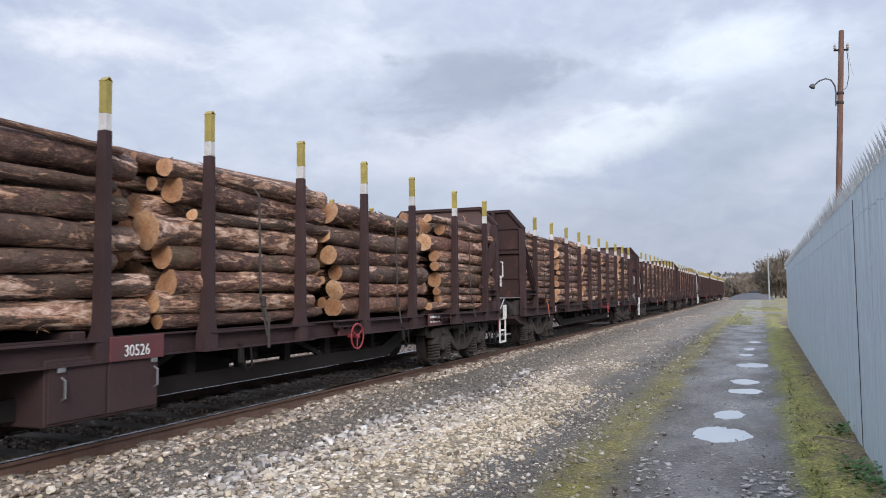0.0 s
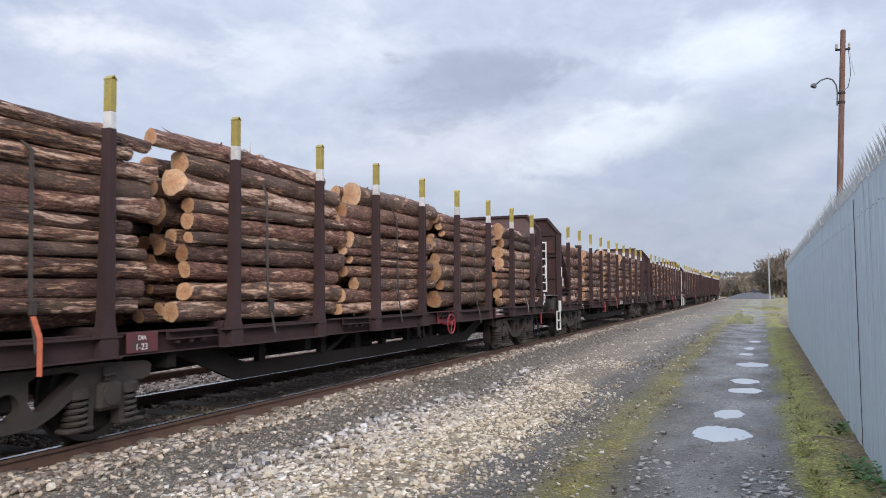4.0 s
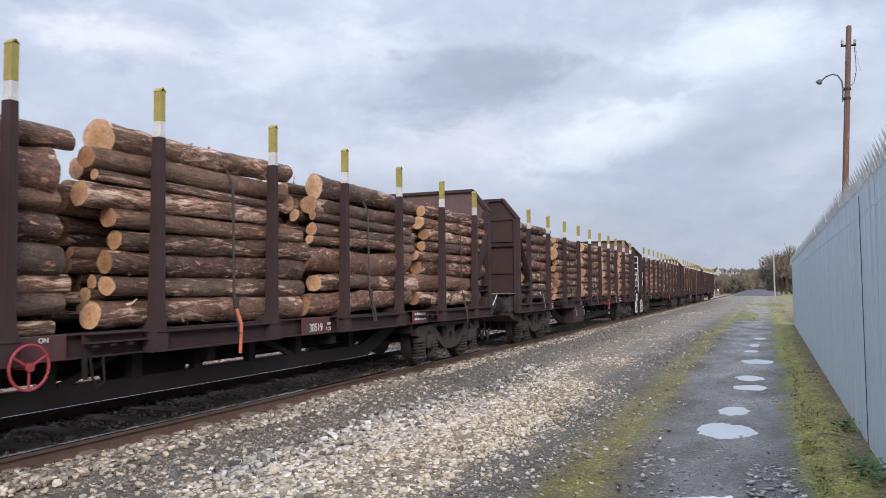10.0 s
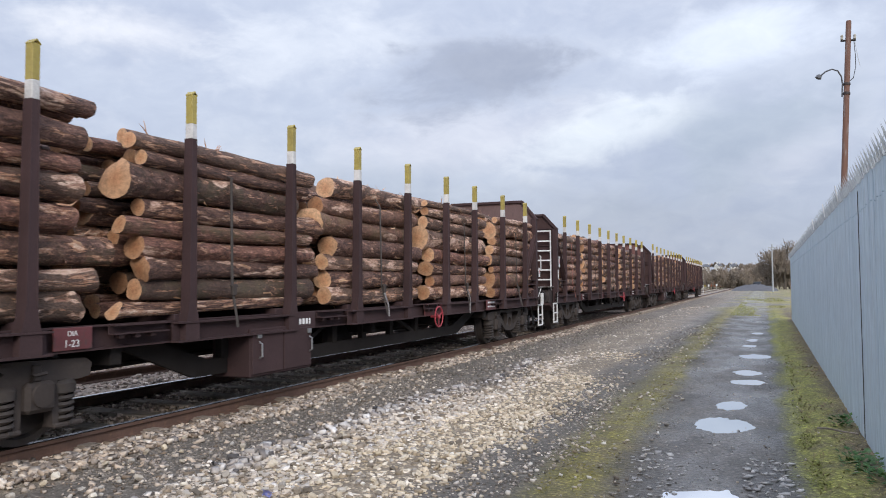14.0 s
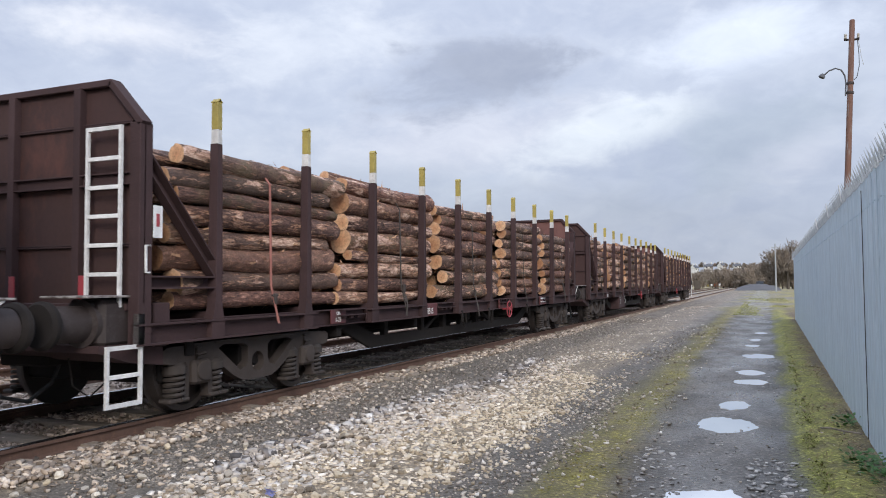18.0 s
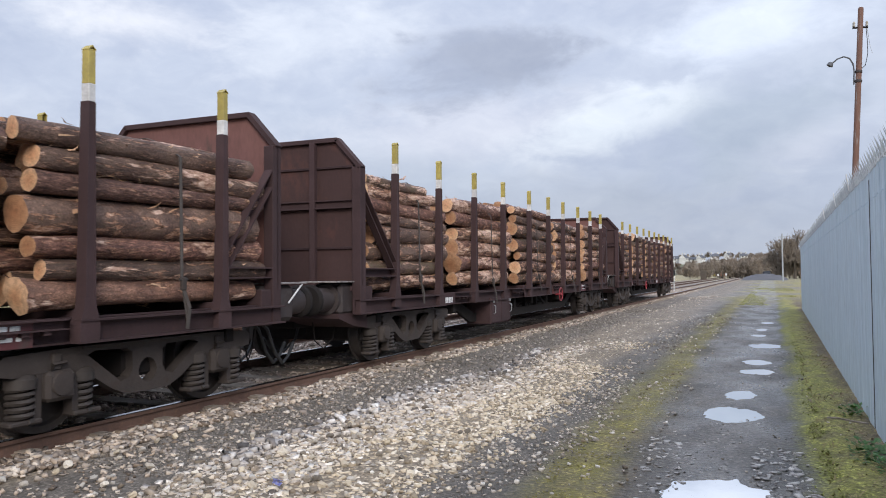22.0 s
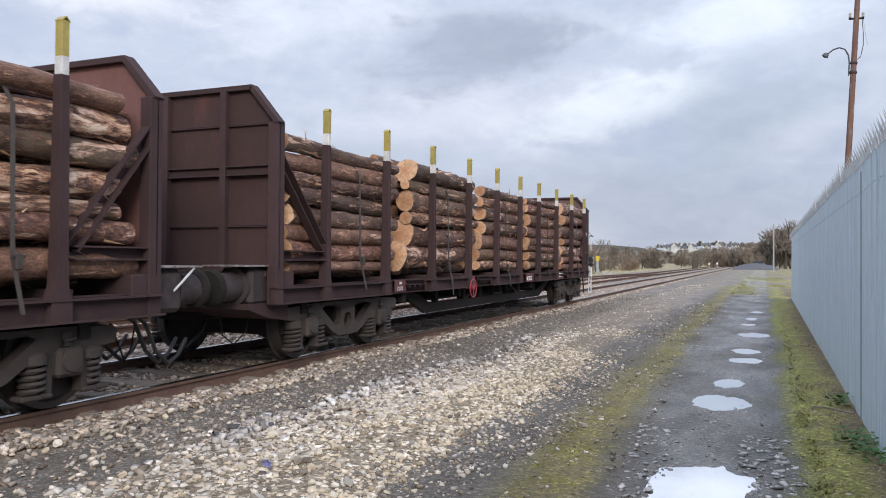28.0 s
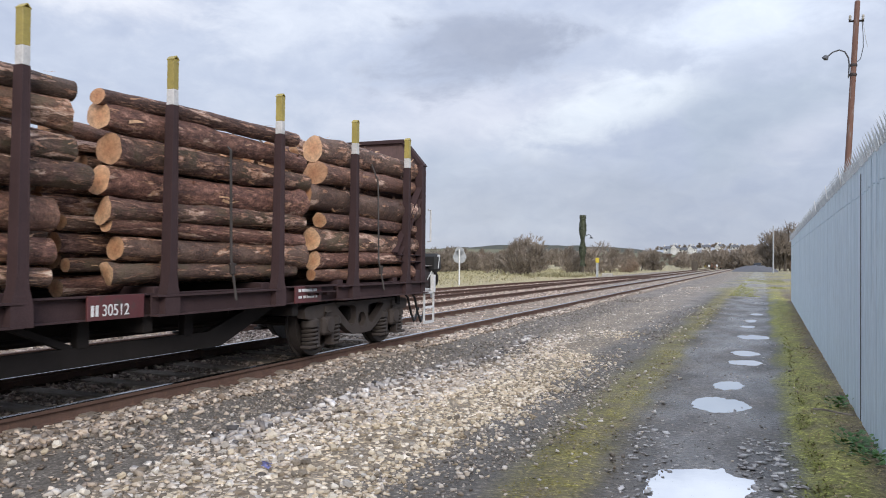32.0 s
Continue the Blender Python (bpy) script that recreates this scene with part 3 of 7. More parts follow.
        for i in range(m if closed else m - 1):
            j = (i + 1) % m
            for k in range(n):
                faces.append((i * n + k, i * n + (k + 1) % n, j * n + (k + 1) % n, j * n + k))
        if not closed:
            faces += [tuple(range(n)), tuple(range((m - 1) * n, m * n))[::-1]]
        return self.add(verts, faces, mi)

    def mesh(self, name, mats, smooth=35):
        me = bpy.data.meshes.new(name)
        me.from_pydata(self.v, [], self.f)
        for m in mats if isinstance(mats, (list, tuple)) else [mats]:
            me.materials.append(m)
        if any(self.mi):
            me.polygons.foreach_set("material_index", self.mi)
        bm = bmesh.new()
        bm.from_mesh(me)
        bmesh.ops.recalc_face_normals(bm, faces=bm.faces)
        bm.to_mesh(me)
        bm.free()
        if smooth:
            me.polygons.foreach_set("use_smooth", [True] * len(me.polygons))
            me.set_sharp_from_angle(angle=radians(smooth))
        return me


def part(name, shape, mat, parent=None, label="", at=None, smooth=35):
    """One mesh object under a thing or a part; shape is a Shape or a mesh to share."""
    me = shape.mesh(name, mat, smooth) if isinstance(shape, Shape) else shape
    ob = new(name, me)
    if parent is not None:
        ob.parent = parent
    if at is not None:
        ob.matrix_basis = at
    return tagged(ob, label)


def thing(name, label, category, group="", kind="", at=None):
    ob = new(name)
    ob.empty_display_size = 0.2
    if at is not None:
        ob.matrix_basis = at
    return tagged(ob, label, category, group, kind)


def lettering(text, size):
    """The outline of a word as a thin mesh, in the xz plane, starting at the origin."""
    cu = bpy.data.curves.new("lettering", "FONT")
    cu.body, cu.size, cu.extrude = text, size, 0.002
    ob = new("lettering", cu)
    me = bpy.data.meshes.new_from_object(ob.evaluated_get(bpy.context.evaluated_depsgraph_get()))
    bpy.data.objects.remove(ob)
    bpy.data.curves.remove(cu)
    return me


def numpy_mesh(name, verts, faces, mat):
    """A large mesh of equal faces from arrays."""
    me = bpy.data.meshes.new(name)
    verts, faces = np.asarray(verts, np.float32), np.asarray(faces, np.int32)
    me.vertices.add(len(verts))
    me.vertices.foreach_set("co", verts.ravel())
    k = faces.shape[1]
    me.loops.add(faces.size)
    me.loops.foreach_set("vertex_index", faces.ravel())
    me.polygons.add(len(faces))
    me.polygons.foreach_set("loop_start", np.arange(0, faces.size, k, dtype=np.int32))
    me.update(calc_edges=True)
    me.materials.append(mat)
    return me


# ---- the ground, the tracks and the fence ----
POOLS = ((-0.36, 4.75, 0.33, 0.64), (-0.375, 7.85, 0.265, 0.40), (-0.365, 9.08, 0.155, 0.33), (-0.21, 11.28, 0.21, 0.28), (-0.235, 12.44, 0.185, 0.34),
         (-0.165, 15.2, 0.265, 0.46), (-0.30, 17.6, 0.14, 0.30), (-0.26, 19.4, 0.12, 0.40), (-0.15, 22.0, 0.16, 0.40))
POOL_LEVEL = -0.0145


def pool_edge(x, y, cx, cy, w, l):
    q = ((x - cx) / w) ** 2 + ((y - cy) / l) ** 2
    if q > 3:
        return q
    return q + 0.55 * noise.noise(Vector((x * 5.0, y * 3.2, cy))) + 0.30 * noise.noise(Vector((x * 13.0, y * 8.0, cy + 7.0)))


def ground_height(x, y):
    if not (-14 < x < 2 and -8 < y < 40):
        return 0.0
    z = 0.012 * noise.noise(Vector((x * 0.7, y * 0.5, 0)))
    lane = min(max((x + 1.05) / 0.15, 0), 1) * min(max((0.42 - x) / 0.2, 0), 1)
    if x > 0:
        z += 0.03 * (1 - lane)
    elif -4.0 < x < -2.2:
        z += 0.015
    low = -0.011 + 0.0036 * noise.noise(Vector((x * 3.2, y * 2.0, 2.0))) + 0.0024 * noise.noise(Vector((x * 17.0, y * 11.0, 5.0)))
    for cx, cy, w, l in POOLS:
        q = pool_edge(x, y, cx, cy, w, l)
        if q < 1.3:
            low -= 0.012 * (1.3 - q)
    return z + (low - z) * lane


def ground_sheet():
    xs = sorted(set([-3000, -1500, -700, -300, -120, -60, -30, -20] + [round(-14 + 0.5 * i, 2) for i in range(26)] + [round(-1.1 + 0.03 * i, 2) for i in range(56)] + [round(1.0 + 0.5 * i, 2) for i in range(11)] + [10, 20, 40, 120, 300, 700, 1500, 3000]))
    ys = sorted(set([-600, -200, -60, -20] + [round(-10 + 0.5 * i, 2) for i in range(27)] + [round(3.6 + 0.05 * i, 2) for i in range(386)] + [round(23.0 + 0.5 * i, 2) for i in range(38)] + list(range(42, 130, 4)) + [160, 220, 320, 500, 900, 1600, 3200]))
    v, f = [(x, y, ground_height(x, y)) for y in ys for x in xs], []
    n = len(xs)
    for j in range(len(ys) - 1):
        for i in range(n - 1):
            a = j * n + i
            f.append((a, a + 1, a + n + 1, a + n))
    me = numpy_mesh("ground", v, f, GROUND)
    me.polygons.foreach_set("use_smooth", [True] * len(me.polygons))
    return tagged(new("ground", me), "gravel yard with mossy strips and wet lane", "ground", kind="structure")


GROUND_SHEET = ground_sheet()


def stones(name, label, mat, zones, seed, category="gravel", flat=1.0, spill=0.0):
    """Loose stones scattered over strips: (x0, x1, y0, y1, number, smallest, largest, lift)."""
    rng = np.random.default_rng(seed)
    ico = np.array([(x, y, z) for x in (-1, 1) for y in (-1, 1) for z in (-1, 1)], float) * 0.72
    tri = np.array([(0, 1, 3, 2), (4, 6, 7, 5), (0, 4, 5, 1), (2, 3, 7, 6), (0, 2, 6, 4), (1, 5, 7, 3)])
    allv = []
    for x0, x1, y0, y1, count, small, large, lift in zones:
        u = rng.random((count, 2))
        size = small + (large - small) * rng.random(count) ** 2.0
        base = ico[None] + 0.62 * (rng.random((count, 8, 3)) - 0.5)
        base[:, 4:] *= 0.55 + 0.6 * rng.random((count, 1, 1))
        squash = np.stack([0.75 + 0.6 * rng.random(count), 0.6 + 0.5 * rng.random(count), (0.35 + 0.35 * rng.random(count)) * flat], 1)
        wet = np.zeros(count, bool)
        for cx, cy, w, l in POOLS:
            wet |= ((x0 + u[:, 0] * (x1 - x0) - cx) / w) ** 2 + ((y0 + u[:, 1] * (y1 - y0) - cy) / l) ** 2 < 1.15
        size[wet] *= 0.02
        p = base * squash[:, None] * size[:, None, None] * 0.5
        a = rng.random(count) * 2 * np.pi
        tilt = (rng.random(count) - 0.5) * 1.3 * flat
        c, s = np.cos(tilt), np.sin(tilt)
        p = np.stack([p[..., 0] * c[:, None] + p[..., 2] * s[:, None], p[..., 1], -p[..., 0] * s[:, None] + p[..., 2] * c[:, None]], 2)
        c, s = np.cos(a), np.sin(a)
        p = np.stack([p[..., 0] * c[:, None] - p[..., 1] * s[:, None], p[..., 0] * s[:, None] + p[..., 1] * c[:, None], p[..., 2]], 2)
        along = y0 + u[:, 1] * (y1 - y0)
        edge = 0.10 * np.sin(along * 1.7 + x0) * rng.random(count) + 0.09 * np.sin(along * 0.9 + 2.0 * x0) + spill * rng.normal(0, 1, count) * (rng.random(count) < 0.5)
        p[..., 0] += (x0 + u[:, 0] * (x1 - x0) + edge)[:, None]
        p[..., 1] += (y0 + u[:, 1] * (y1 - y0))[:, None]
        p[..., 2] += (lift + size * (0.08 + 0.14 * rng.random(count)))[:, None]
        allv.append(p.reshape(-1, 3))
    v = np.concatenate(allv)
    k = len(v) // 8
    f = (tri[None] + 8 * np.arange(k)[:, None, None]).reshape(-1, 4)
    return tagged(new(name, numpy_mesh(name, v, f, mat)), label, category, kind="stuff")


stones("ballast_shoulder", "tan ballast stones heaped along the rail", BALLAST,
       [(-5.17, -4.72, 1.0, 9, 4600, 0.03, 0.085, 0.012), (-5.17, -4.80, 9, 24, 3600, 0.04, 0.095, 0.01), (-5.18, -4.95, 24, 60, 2600, 0.05, 0.11, 0.0),
        (-4.85, -4.3, 1.0, 10, 170, 0.03, 0.08, 0.0)], 3)
stones("track_ballast", "dirty ballast between the running rails", SIDING,
       [(-6.9, -5.34, 1, 16, 7500, 0.03, 0.075, 0.0), (-6.9, -5.34, 16, 70, 6000, 0.04, 0.085, 0.0), (-8.6, -7.0, 2, 40, 6500, 0.05, 0.10, 0.0),
        (-10.4, -8.7, 6, 70, 8000, 0.05, 0.11, 0.0), (-13.2, -10.4, 8, 60, 8000, 0.05, 0.11, 0.0), (-6.9, -5.32, 30, 80, 3500, 0.05, 0.09, -0.02)], 5)
stones("pale_stone_bank", "pale grey stones spread in a broad band", PALE,
       [(-3.75, -2.8, 2.0, 5.5, 4200, 0.022, 0.07, 0.0), (-3.6, -2.8, 5.5, 9, 2300, 0.03, 0.085, 0.005), (-3.42, -2.75, 9, 14, 1200, 0.025, 0.075, 0.005),
        (-3.6, -2.35, 14, 24, 900, 0.025, 0.065, 0.0), (-3.9, -2.8, 24, 45, 350, 0.04, 0.08, 0.0)], 7, spill=0.12)
stones("cream_stone_bank", "cream limestone chips spread beside the lane", CREAM,
       [(-3.05, -1.98, 2.0, 5.5, 5700, 0.02, 0.062, 0.0), (-3.05, -2.08, 5.5, 8, 3200, 0.022, 0.065, 0.005), (-3.05, -2.2, 8, 11, 2100, 0.022, 0.062, 0.005), (-3.1, -2.28, 11, 15, 800, 0.02, 0.055, 0.003), (-2.3, -1.75, 2.2, 12, 620, 0.012, 0.045, 0.0)], 17, spill=0.15)
stones("bank_edge_stones", "larger grey and white stones heaped along the bank's edge", EDGE,
       [(-3.72, -3.48, 4.4, 9.5, 330, 0.05, 0.115, 0.012), (-3.66, -3.46, 9.5, 13, 150, 0.05, 0.11, 0.012)], 19, spill=0.08)
stones("mixed_stones", "brown and grey stones beside the pale bank", BALLAST, [(-4.8, -3.6, 1.5, 5.2, 620, 0.02, 0.062, 0.0), (-4.6, -3.9, 5.2, 10, 110, 0.03, 0.08, 0.0)], 8)
stones("dark_chippings", "fine grey chippings on the cess and lane edge", CHIPS,
       [(-4.75, -3.6, 4, 10, 7500, 0.012, 0.04, 0.0), (-4.9, -3.3, 10, 30, 5200, 0.02, 0.06, 0.0), (-2.3, -1.5, 2.5, 9, 3400, 0.008, 0.035, 0.0),
        (-2.4, -1.6, 9, 24, 1500, 0.015, 0.045, 0.0), (-1.5, -0.95, 2.8, 8, 70, 0.008, 0.02, 0.0), (-0.95, 0.3, 3.4, 8, 900, 0.005, 0.016, -0.013), (-1.0, -0.65, 5, 20, 900, 0.006, 0.02, -0.013),
        (0.05, 0.34, 3.4, 16, 900, 0.006, 0.02, -0.013), (-3.7, -3.3, 8.0, 11.5, 160, 0.04, 0.10, 0.01)], 9)
stones("slate_shards", "flat wet slate shards lying on the lane", SHARD,
       [(-0.95, -0.60, 3.6, 6.6, 260, 0.02, 0.06, -0.016), (-0.05, 0.30, 4.2, 6.4, 300, 0.02, 0.07, -0.016), (-0.7, -0.1, 5.3, 7.4, 140, 0.012, 0.04, -0.016), (-0.9, 0.3, 7.4, 14, 160, 0.015, 0.04, -0.016)], 10, flat=0.45)
stones("scattered_white_stones", "small pale stones scattered over the mossy verge", PALE,
       [(-2.25, -1.5, 3, 10, 1000, 0.010, 0.045, 0.0), (-2.2, -0.9, 3, 10, 460, 0.012, 0.05, 0.0), (-2.3, -1.0, 10, 26, 220, 0.03, 0.07, 0.0), (-4.7, -3.8, 3, 14, 110, 0.02, 0.07, 0.0), (-0.9, 0.2, 3.5, 12, 160, 0.008, 0.026, -0.012), (0.2, 0.7, 4, 14, 60, 0.015, 0.04, 0.02)], 11)


def railway(name, label, x, y0, y1, bend=0.0, spacing=0.70, shine=True, sunk=0.0):
    """One track of 1.6 m gauge: two rails and its sleepers. bend: metres by which it swings aside at its far end."""
    top = thing(name, label, "railway track", kind="structure")
    swing = lambda y: bend * max(0.0, (y - 20) / (y1 - 20)) ** 1.6 if bend else 0.0
    ys = [y0 + (y1 - y0) * i / 40 for i in range(41)] if bend else [y0, y1]
    for side in (-1, 1):
        foot, head = Shape(), Shape()
        prof = [(-0.07, -0.14), (0.07, -0.14), (0.07, -0.128), (0.012, -0.112), (0.010, -0.042), (0.034, -0.034), (0.036, -0.006), (-0.036, -0.006), (-0.034, -0.034), (-0.010, -0.042), (-0.012, -0.112), (-0.07, -0.128)]
        for a, b in zip(ys, ys[1:]):
            o0, o1 = swing(a), swing(b)
            for sh, pr in ((foot, prof), (head, [(-0.035, -0.0055), (0.035, -0.0055), (0.027, 0.0), (-0.027, 0.0)])):
                n = len(pr)
                vv = [(x + side * 0.835 + p + o0, a, RAIL_TOP + q) for p, q in pr] + [(x + side * 0.835 + p + o1, b, RAIL_TOP + q) for p, q in pr]
                sh.add(vv, [(i, (i + 1) % n, (i + 1) % n + n, i + n) for i in range(n)])
        rail = part("rail", foot, RAIL, top, "rusted rail", smooth=20)
        part("rail_head", head, RUNNING if shine else RAIL, rail, "polished running surface" if shine else "", smooth=0)
    rng = random.Random(int(abs(x) * 10))
    meshes = []
    for k in range(4):
        s = Shape().box(-1.28, 1.28, -0.12, 0.12, -0.10, 0.034, 0.015)
        s.v = [(a + rng.uniform(-0.012, 0.012), b + rng.uniform(-0.012, 0.012), c + rng.uniform(-0.006, 0.006)) for a, b, c in s.v]
        for side in (-1, 1):
            s.box(side * 0.835 - 0.13, side * 0.835 + 0.13, -0.07, 0.07, 0.030, 0.046, 0.004)
        meshes.append(s.mesh("sleeper", SLEEPER))
    y, i = y0 + 0.3, 0
    while y < y1 and i < 290:
        part("sleeper", meshes[i % 4], None, top, at=pose(x + swing(y), y, -sunk, 0, 0, rng.uniform(-1.2, 1.2)))
        y += spacing
        i += 1
    return top


railway("main_track", "broad gauge track with rusty rails and worn sleepers", TRACK_X, -6.0, 190.0, sunk=0.004)
railway("loop_track", "rusty loop line on weathered sleepers", -9.56, 2.0, 190.0, shine=False, sunk=0.05)
railway("siding_track", "rusty siding that swings in to the loop line", -12.45, 8.0, 74.0, bend=2.85, shine=False, sunk=0.05)


def puddle(cx, cy, w, l):
    n = 24
    pts = [(cx + 1.32 * w * math.cos(2 * math.pi * k / n), cy + 1.32 * l * math.sin(2 * math.pi * k / n), POOL_LEVEL) for k in range(n)]
    s = Shape().add(pts + [(cx, cy, POOL_LEVEL)], [(k, (k + 1) % n, n) for k in range(n)])
    return tagged(part("puddle", s, WATER, smooth=0), "still puddle of rain water reflecting the sky", "puddle", "puddles on the lane")


for q in POOLS:
    puddle(*q)


def palisade():
    """Galvanised palisade: splayed pales on two rails between posts."""
    run = thing("palisade_fence", "tall galvanised steel palisade fence with spiked pale tops", "fence")
    fx = lambda y: 0.705 + 0.0068 * y
    y0, y1, h = -3.0, 29.3, 2.10
    pale = Shape()
    prof = [(0.0, -0.079), (-0.002, -0.072), (-0.0015, 0.0), (-0.002, 0.072), (0.0, 0.079)]
    loop = prof + [(a + 0.004, b) for a, b in prof[::-1]]
    n = len(loop)
    levels = [(0.04, 0.0), (h, 0.0), (h + 0.06, -0.004)]
    vv = [(a + off, b, z) for z, off in levels for a, b in loop]
    ff = [(j * n + i, j * n + (i + 1) % n, (j + 1) * n + (i + 1) % n, (j + 1) * n + i) for j in range(2) for i in range(n)]
    ff += [tuple(range(n))[::-1], tuple(range(2 * n, 3 * n))]
    pale.add(vv, ff)
    for b, lean, out, up in ((-0.052, -0.012, -0.05, 0.15), (0.0, 0.0, 0.02, 0.17), (0.052, 0.012, -0.05, 0.15)):
        z = h + 0.06
        pale.add([(-0.016, b - 0.009, z), (0.002, b - 0.009, z), (0.002, b + 0.009, z), (-0.016, b + 0.009, z), (-0.012 + out, b + lean, z + up)],
                 [(0, 1, 4), (1, 2, 4), (2, 3, 4), (3, 0, 4), (3, 2, 1, 0)], 1)
    me = pale.mesh("pale", [GALV, SPIKE], 25)
    bolt = Shape().turned([(-0.024, 0.004), (-0.020, 0.006), (-0.010, 0.006)], axis=0, n=6).mesh("bolt", GALV)
    rng = random.Random(4)
    y = y0
    while y < y1:
        p = part("pale", me, None, run, at=pose(fx(y) + (0.0016 if len(run.children) % 2 else 0.0), y, rng.uniform(-0.008, 0.008), 0, rng.uniform(-0.08, 0.08), rng.uniform(-0.25, 0.25)))
        part("bolt", bolt, None, p, at=pose(0.012, 0, 1.93))
        y += 0.155
    for z in (0.35, 1.93):
        part("fence_rail", Shape().bar((fx(y0) + 0.035, y0, z), (fx(y1) + 0.035, y1, z), 0.05, 0.05, (1, 0, 0)), GALV, run)
    y = 1.7
    while y < y1 + 0.1:
        s = Shape().box(0.055, 0.063, -0.05, 0.05, -0.05, 2.14, 0.002).box(0.063, 0.09, -0.004, 0.004, -0.05, 2.14, 0.002).box(0.09, 0.098, -0.05, 0.05, -0.05, 2.14, 0.002)
        part("post", s, GALV, run, "steel post", at=pose(fx(y), y, 0))
        y += 2.75
    for y in (7.2,):
        part("joint_strip", Shape().box(-0.010, -0.004, -0.002, 0.002, 0.05, 2.1, 0.001), BOGIE, run, "dark joint", at=pose(fx(y), y, 0))
    tag = Shape().box(-0.004, 0.004, -0.02, 0.02, 0, 0.16, 0.002)
    for y in (8.3, 10.2, 12.6):
        part("cable_tie", tag, WHITE, run, "white tie on the pale tops", at=pose(fx(y) - 0.07, y, 2.12, 0, -8, 0))
    return run


palisade()


def blades(name, label, mat, x0, x1, y0, y1, count, tall, seed, lift=0.0, wide=0.012, flat=0.5, category="grass", patchy=False, fade=False, clumps=False, along=0.0):
    """Grass and litter as single bent blades."""
    rng = np.random.default_rng(seed)
    x, y = x0 + (x1 - x0) * rng.random(count), y0 + (y1 - y0) * rng.random(count) ** 1.3
    x += along * y
    if fade:
        s0, s1 = (x - along * y - x0) / (x1 - x0), np.sin(y * 2.1) * 0.5 + np.sin(y * 5.3 + 1) * 0.5
        keep = rng.random(count) < np.clip(np.minimum(s0, 1 - s0) * 3.2 + 0.12 * s1, 0.02, 1)
        x, y = x[keep], y[keep]
        count = len(x)
    if clumps:
        keep = np.array([noise.noise(Vector((p * 4.5, q * 2.4, 9.0))) > -0.04 for p, q in zip(x, y)])
        x, y = x[keep], y[keep]
        count = len(x)
    if patchy:
        keep = np.array([noise.noise(Vector((p * 0.55 + q * 0.03, q * 0.09, 4.0))) > 0.05 for p, q in zip(x, y)])
        x, y = x[keep], y[keep]
        count = len(x)
    a, h = rng.random(count) * 6.283, tall * (0.4 + 0.9 * rng.random(count))
    w = wide * (0.5 + rng.random(count))
    dx, dy = np.cos(a), np.sin(a)
    lean = h * flat * (0.4 + 1.2 * rng.random(count))
    b = np.stack([x - dy * w, y + dx * w, np.full(count, lift)], 1), np.stack([x + dy * w, y - dx * w, np.full(count, lift)], 1)
    m1 = np.stack([x + dx * lean * .4 - dy * w * .7, y + dy * lean * .4 + dx * w * .7, lift + h * .6], 1), np.stack([x + dx * lean * .4 + dy * w * .7, y + dy * lean * .4 - dx * w * .7, lift + h * .6], 1)
    tip = np.stack([x + dx * lean, y + dy * lean, lift + h * 0.85], 1)
    v = np.stack([b[0], b[1], m1[0], m1[1], tip], 1).reshape(-1, 3)
    f = (np.array([(0, 1, 3), (0, 3, 2), (2, 3, 4)])[None] + 5 * np.arange(count)[:, None, None]).reshape(-1, 3)
    return tagged(new(name, numpy_mesh(name, v, f, mat)), label, category, kind="stuff")


blades("verge_grass", "short mossy grass along the fence foot", GRASS, 0.18, 0.64, 3.5, 30, 26000, 0.018, 21, 0.008, 0.006, 2.0, fade=True, clumps=True, along=0.0068)
blades("verge_debris", "dead leaves and stalks under the fence", DEADLEAF, 0.48, 0.78, 3.5, 24, 2600, 0.022, 22, 0.02, 0.011, 2.0, "debris", clumps=True, along=0.005)
blades("verge_straw", "pale dead straw flattened on the verge", DRYGRASS, 0.26, 0.74, 3.5, 26, 3200, 0.03, 27, 0.02, 0.005, 2.2, "straw", along=0.0068)
blades("moss_tufts", "olive moss tufts on the verge strip", MOSS, -1.50, -0.98, 3.5, 24, 8000, 0.006, 23, 0.0, 0.008, 2.4, "moss", fade=True, clumps=True)
blades("field_grass", "rough dry grass beyond the tracks", FIELD, -40, -14.4, 22, 130, 26000, 0.16, 24, 0.0, 0.03, 0.8, fade=True)
blades("tussocks", "pale dry tussocks beside the siding", FIELD, -19.5, -14.6, 64, 74, 1800, 0.38, 28, 0.0, 0.02, 1.0)
blades("yard_turf", "patch of rough turf in the yard", GRASS, -1.3, 1.4, 33, 68, 9000, 0.03, 25, 0.0, 0.011, 1.3, patchy=True)


def weed_plant(x, y, seed):
    rng = random.Random(seed)
    s = Shape()
    for k in range(46):
        a, r, z = rng.uniform(0, 6.28), rng.uniform(0.01, 0.13), rng.uniform(0.01, 0.10)
        c = Vector((r * math.cos(a), r * math.sin(a), z))
        d = Vector((math.cos(a), math.sin(a), rng.uniform(0.1, 0.8))).normalized()
        q = Vector((-math.sin(a), math.cos(a), 0.2)).normalized()
        l, w = rng.uniform(0.03, 0.055), rng.uniform(0.015, 0.028)
        s.add([c, c + d * l * 0.5 + q * w, c + d * l, c + d * l * 0.5 - q * w, c + d * l * 0.5 + Vector((0, 0, 0.008))], [(0, 1, 4), (1, 2, 4), (2, 3, 4), (3, 0, 4)])
    t = thing("weed", "leafy green weed growing at the fence foot", "plant", "weeds", at=pose(x, y, 0.02))
    part("leaves", s, WEED, t)


for q in ((0.62, 6.05, 1), (0.70, 5.75, 2), (0.66, 7.9, 3), (0.60, 6.35, 4)):
    weed_plant(*q)

